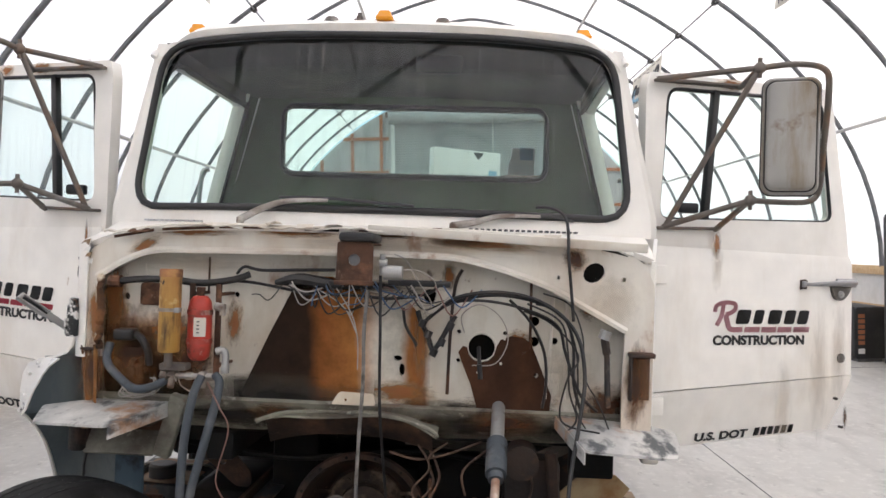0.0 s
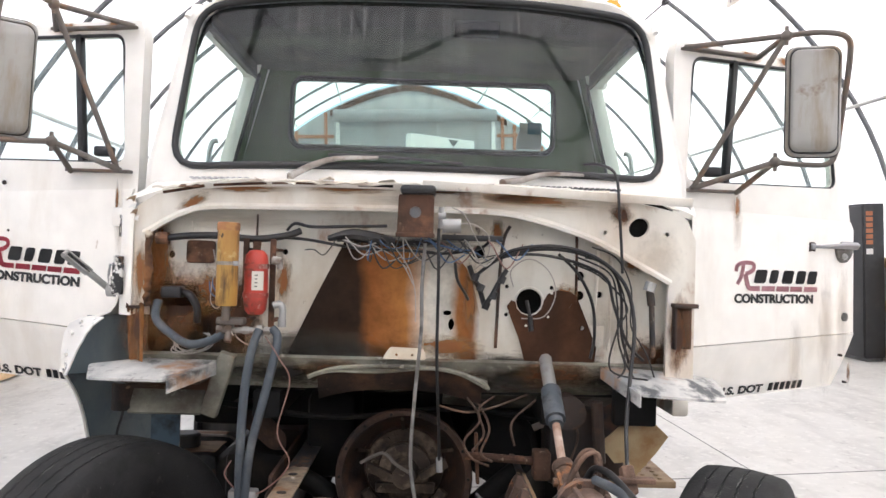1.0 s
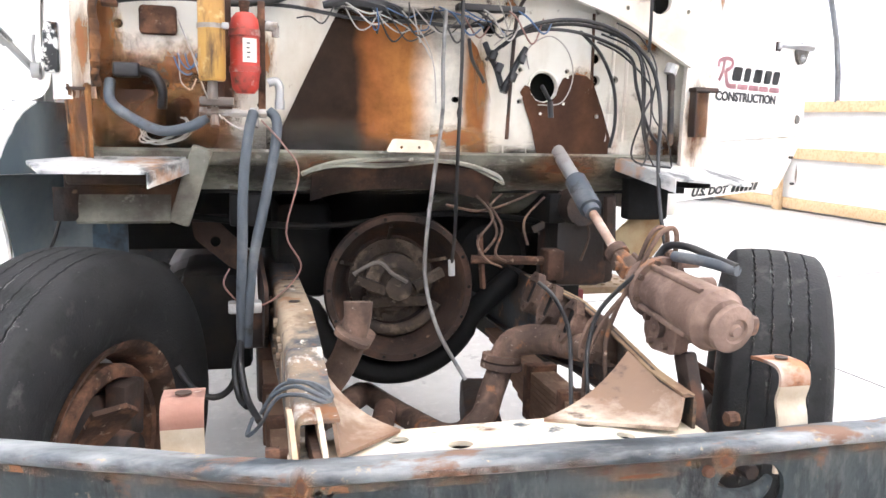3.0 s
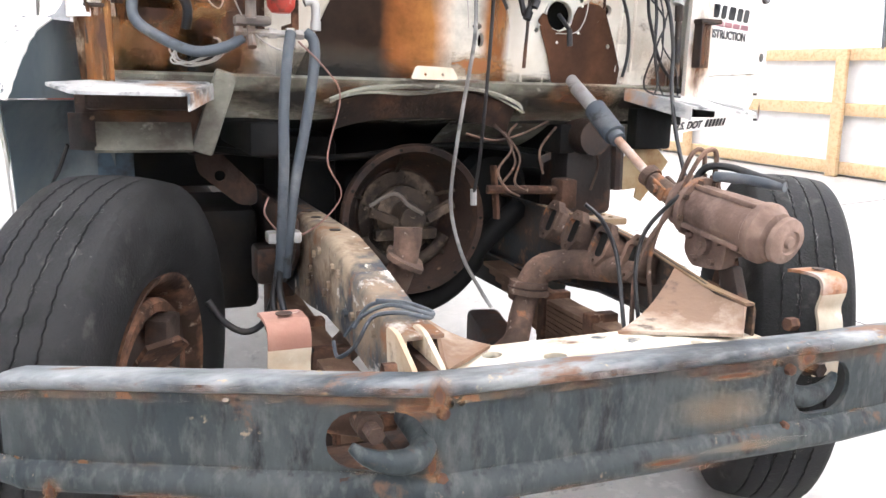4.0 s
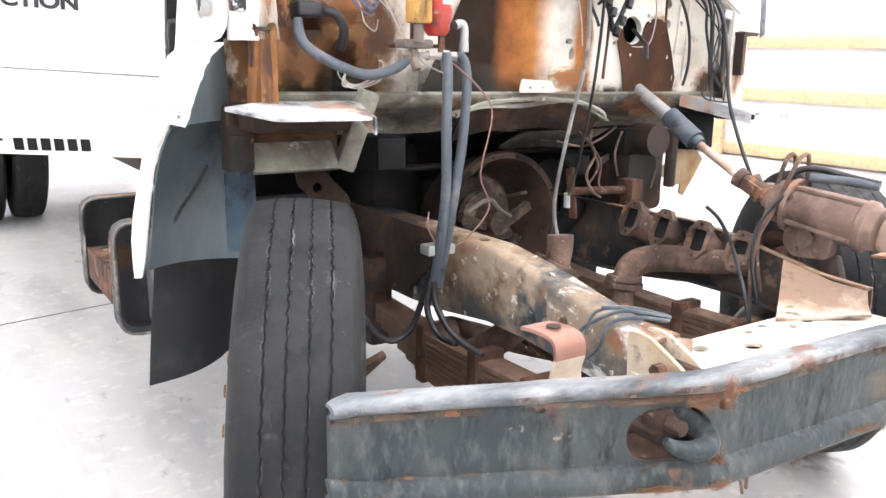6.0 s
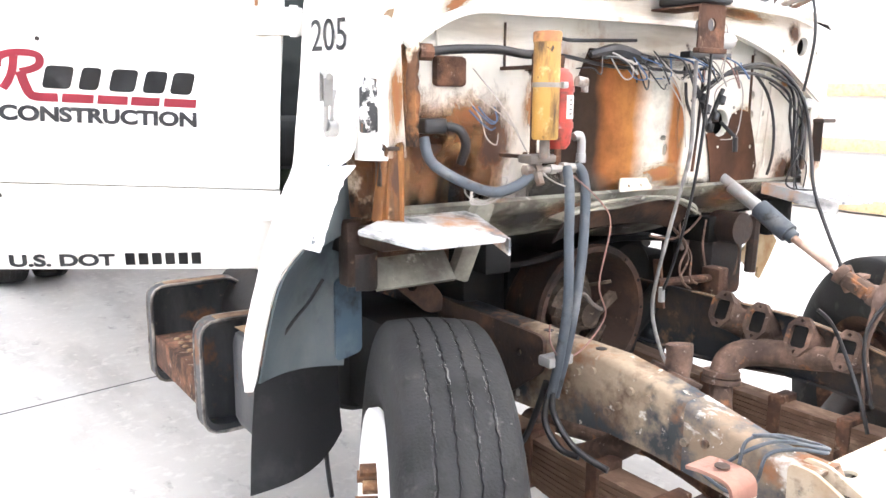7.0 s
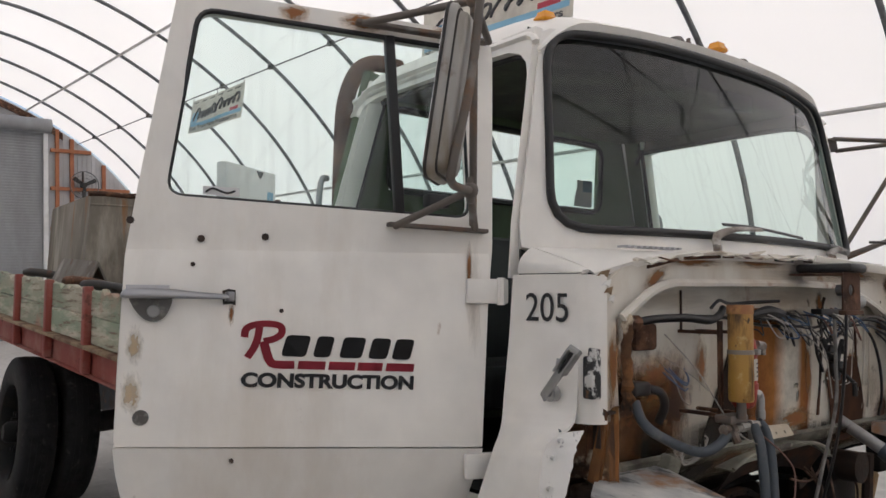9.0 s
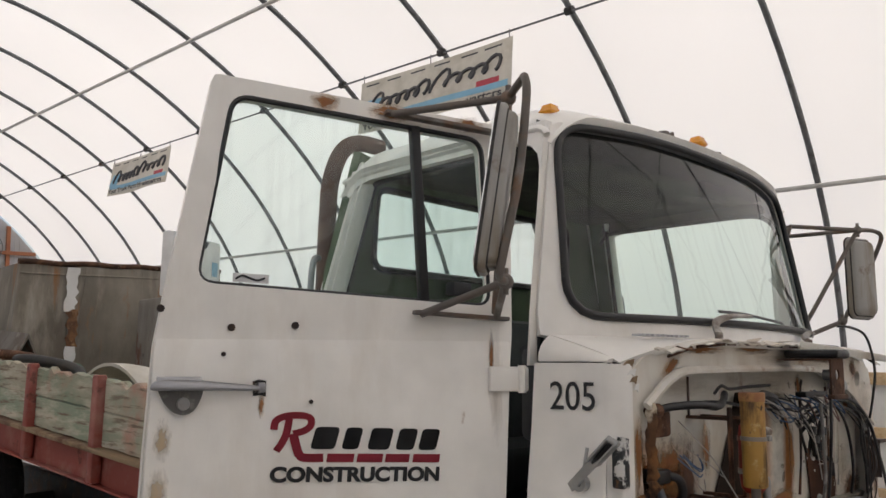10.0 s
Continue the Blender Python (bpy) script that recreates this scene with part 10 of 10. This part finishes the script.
tube(bm, [hop(u, 0.92, 0.012) for u in lin(0.0, 1.0, 14)], 0.010, 6, 2)
part("stiffener", bm, HOPPERM, load, "folded stiffening seam", 60)
for u in (0.30, 0.58):
    bm = nb()
    tube(bm, [hop(u + 0.004 * math.sin(v * 9), v, 0.006) for v in lin(0.02, 0.98, 10)], 0.008, 6, 2)
    part("seam", bm, HOPPERM, load, "vertical welded seam", 60)
rnd = random.Random(12)
strap = lambda base, half, v0, v1: [(base - half * rnd.uniform(0.6, 1.2), v) for v in lin(v0, v1, 9)] + [(base + half * rnd.uniform(0.6, 1.2), v) for v in lin(v1, v0, 9)]
for name, mat, base, half, v0, v1, label in (("torn_strap", PANELW, 0.245, 0.030, 0.62, 0.98, "torn white strip"), ("rust_tear", RUSTORANGE, 0.262, 0.028, 0.34, 0.64, "torn rust-red edge"), ("torn_strap", PANELW, 0.262, 0.026, 0.06, 0.34, "torn white strip"), ("open_tear", GREASE_SHADE, 0.875, 0.030, 0.55, 0.97, "dark open tear"), ("open_tear", GREASE_SHADE, 0.815, 0.014, 0.30, 0.58, "dark open tear"), ("rust_tear", RUSTM, 0.845, 0.012, 0.40, 0.80, "rusted torn edge")):
    bm = nb()
    sheet(bm, strap(base, half, v0, v1), [], lambda u, v: hop(u, v, 0.028), (0, 0.004, 0))
    part(name, bm, mat, load, label, 0)
bm = nb()
box(bm, (-0.14, 0.0, 0.0), (0.60, 0.60, 0.865), 0.02, Matrix.Translation((0.0, 4.60, 1.515)))
tagged(part("steel_crate", bm, GREYMETAL, None, at=TRUCK), "grey weathered steel crate standing on the flatbed", "crate")
wb = thing("white_box", "white plastic box with a small dark mark and sticker", "box", TRUCK)
bm = nb()
mb = Matrix.Translation((-0.14, 4.63, 2.38)) @ Matrix.Rotation(radians(31.7), 4, "Z")
box(bm, (0.0, 0.0, 0.0), (0.74, 0.10, 0.52), 0.02, mb)
part("body", bm, PANELW, wb, "white moulded box")
bm = nb()
bm.faces.new([bm.verts.new(mb @ Vector(q)) for q in ((0.42, -0.004, 0.50), (0.54, -0.004, 0.50), (0.48, -0.004, 0.43))])
part("mark", bm, GREYPRINT, wb, "small dark arrow mark", 0)
bm = nb()
box(bm, (0.60, -0.005, 0.22), (0.69, -0.001, 0.34), 0, mb)
part("sticker", bm, BLUE, wb, "small printed sticker", 0)
bm = nb()
tube(bm, [(-0.52, 5.75, 1.66), (-0.50, 5.74, 1.76), (-0.43, 5.72, 1.83), (-0.36, 5.72, 1.80), (-0.35, 5.72, 1.72)], 0.028, 8, 4)
tagged(part("bent_pipe", bm, GREENPIPE, None, at=TRUCK, smooth=60), "short green bent pipe lying against the hopper", "truck part", "parts on the bed")
for k, (y, x, mat, lab) in enumerate(((5.2, -0.9, RUSTM, "rusty bent pipe lying on the load"), (6.1, -0.7, GREYMETAL, "grey folded sheet part"), (6.8, -0.8, BLACK, "black steel part lying on the bed"), (4.6, -0.95, BLACK, "black hose lying on the bed"), (3.5, -0.9, BANNER, "pale plastic hood part lying on the load"))):
    bm = nb()
    p0 = bedp(y, 1.75, x)
    if k == 4:
        grid(bm, lambda u, v: bedp(y - 0.6 + 1.2 * u, 1.50 + 0.36 * math.sin(math.pi * u) ** 0.7 * (1 - 0.5 * v * v), x - 0.1 + 0.6 * v), lin(0, 1, 12), lin(0, 1, 6))
        thicken(bm, 0.02)
    elif k == 1:
        grid(bm, lambda u, v: bedp(y - 0.5 + 1.0 * u, 1.50 + 0.45 * (1 - abs(2 * v - 1)), x - 0.2 + 0.4 * v), lin(0, 1, 4), lin(0, 1, 4))
        thicken(bm, 0.015)
    else:
        tube(bm, [bedp(y - 0.6, 1.52, x), bedp(y - 0.2, 1.74, x + 0.15), bedp(y + 0.2, 1.79, x - 0.1), bedp(y + 0.6, 1.58, x + 0.2), bedp(y + 0.75, 1.52, x + 0.3)], 0.04, 10, 5)
    ob = tagged(part("scrap_part", bm, mat, None, at=TRUCK, smooth=60), lab, "truck part", "parts on the bed")


for x, i in ((-0.92, 1), (-0.60, 1), (0.72, -1), (1.04, -1)):
    wheel("black dual rear tyre", TRUCK.inverted() @ Vector((x, 5.97, 0.612)), 0, 0.615, i, 2.6, 0.27, True)
bm = nb()
rod(bm, TRUCK.inverted() @ Vector((-0.9, 5.97, 0.612)), TRUCK.inverted() @ Vector((1.0, 5.97, 0.612)), 0.09, 14)
tpart("rear_axle", bm, BLACK, "black rear axle housing")
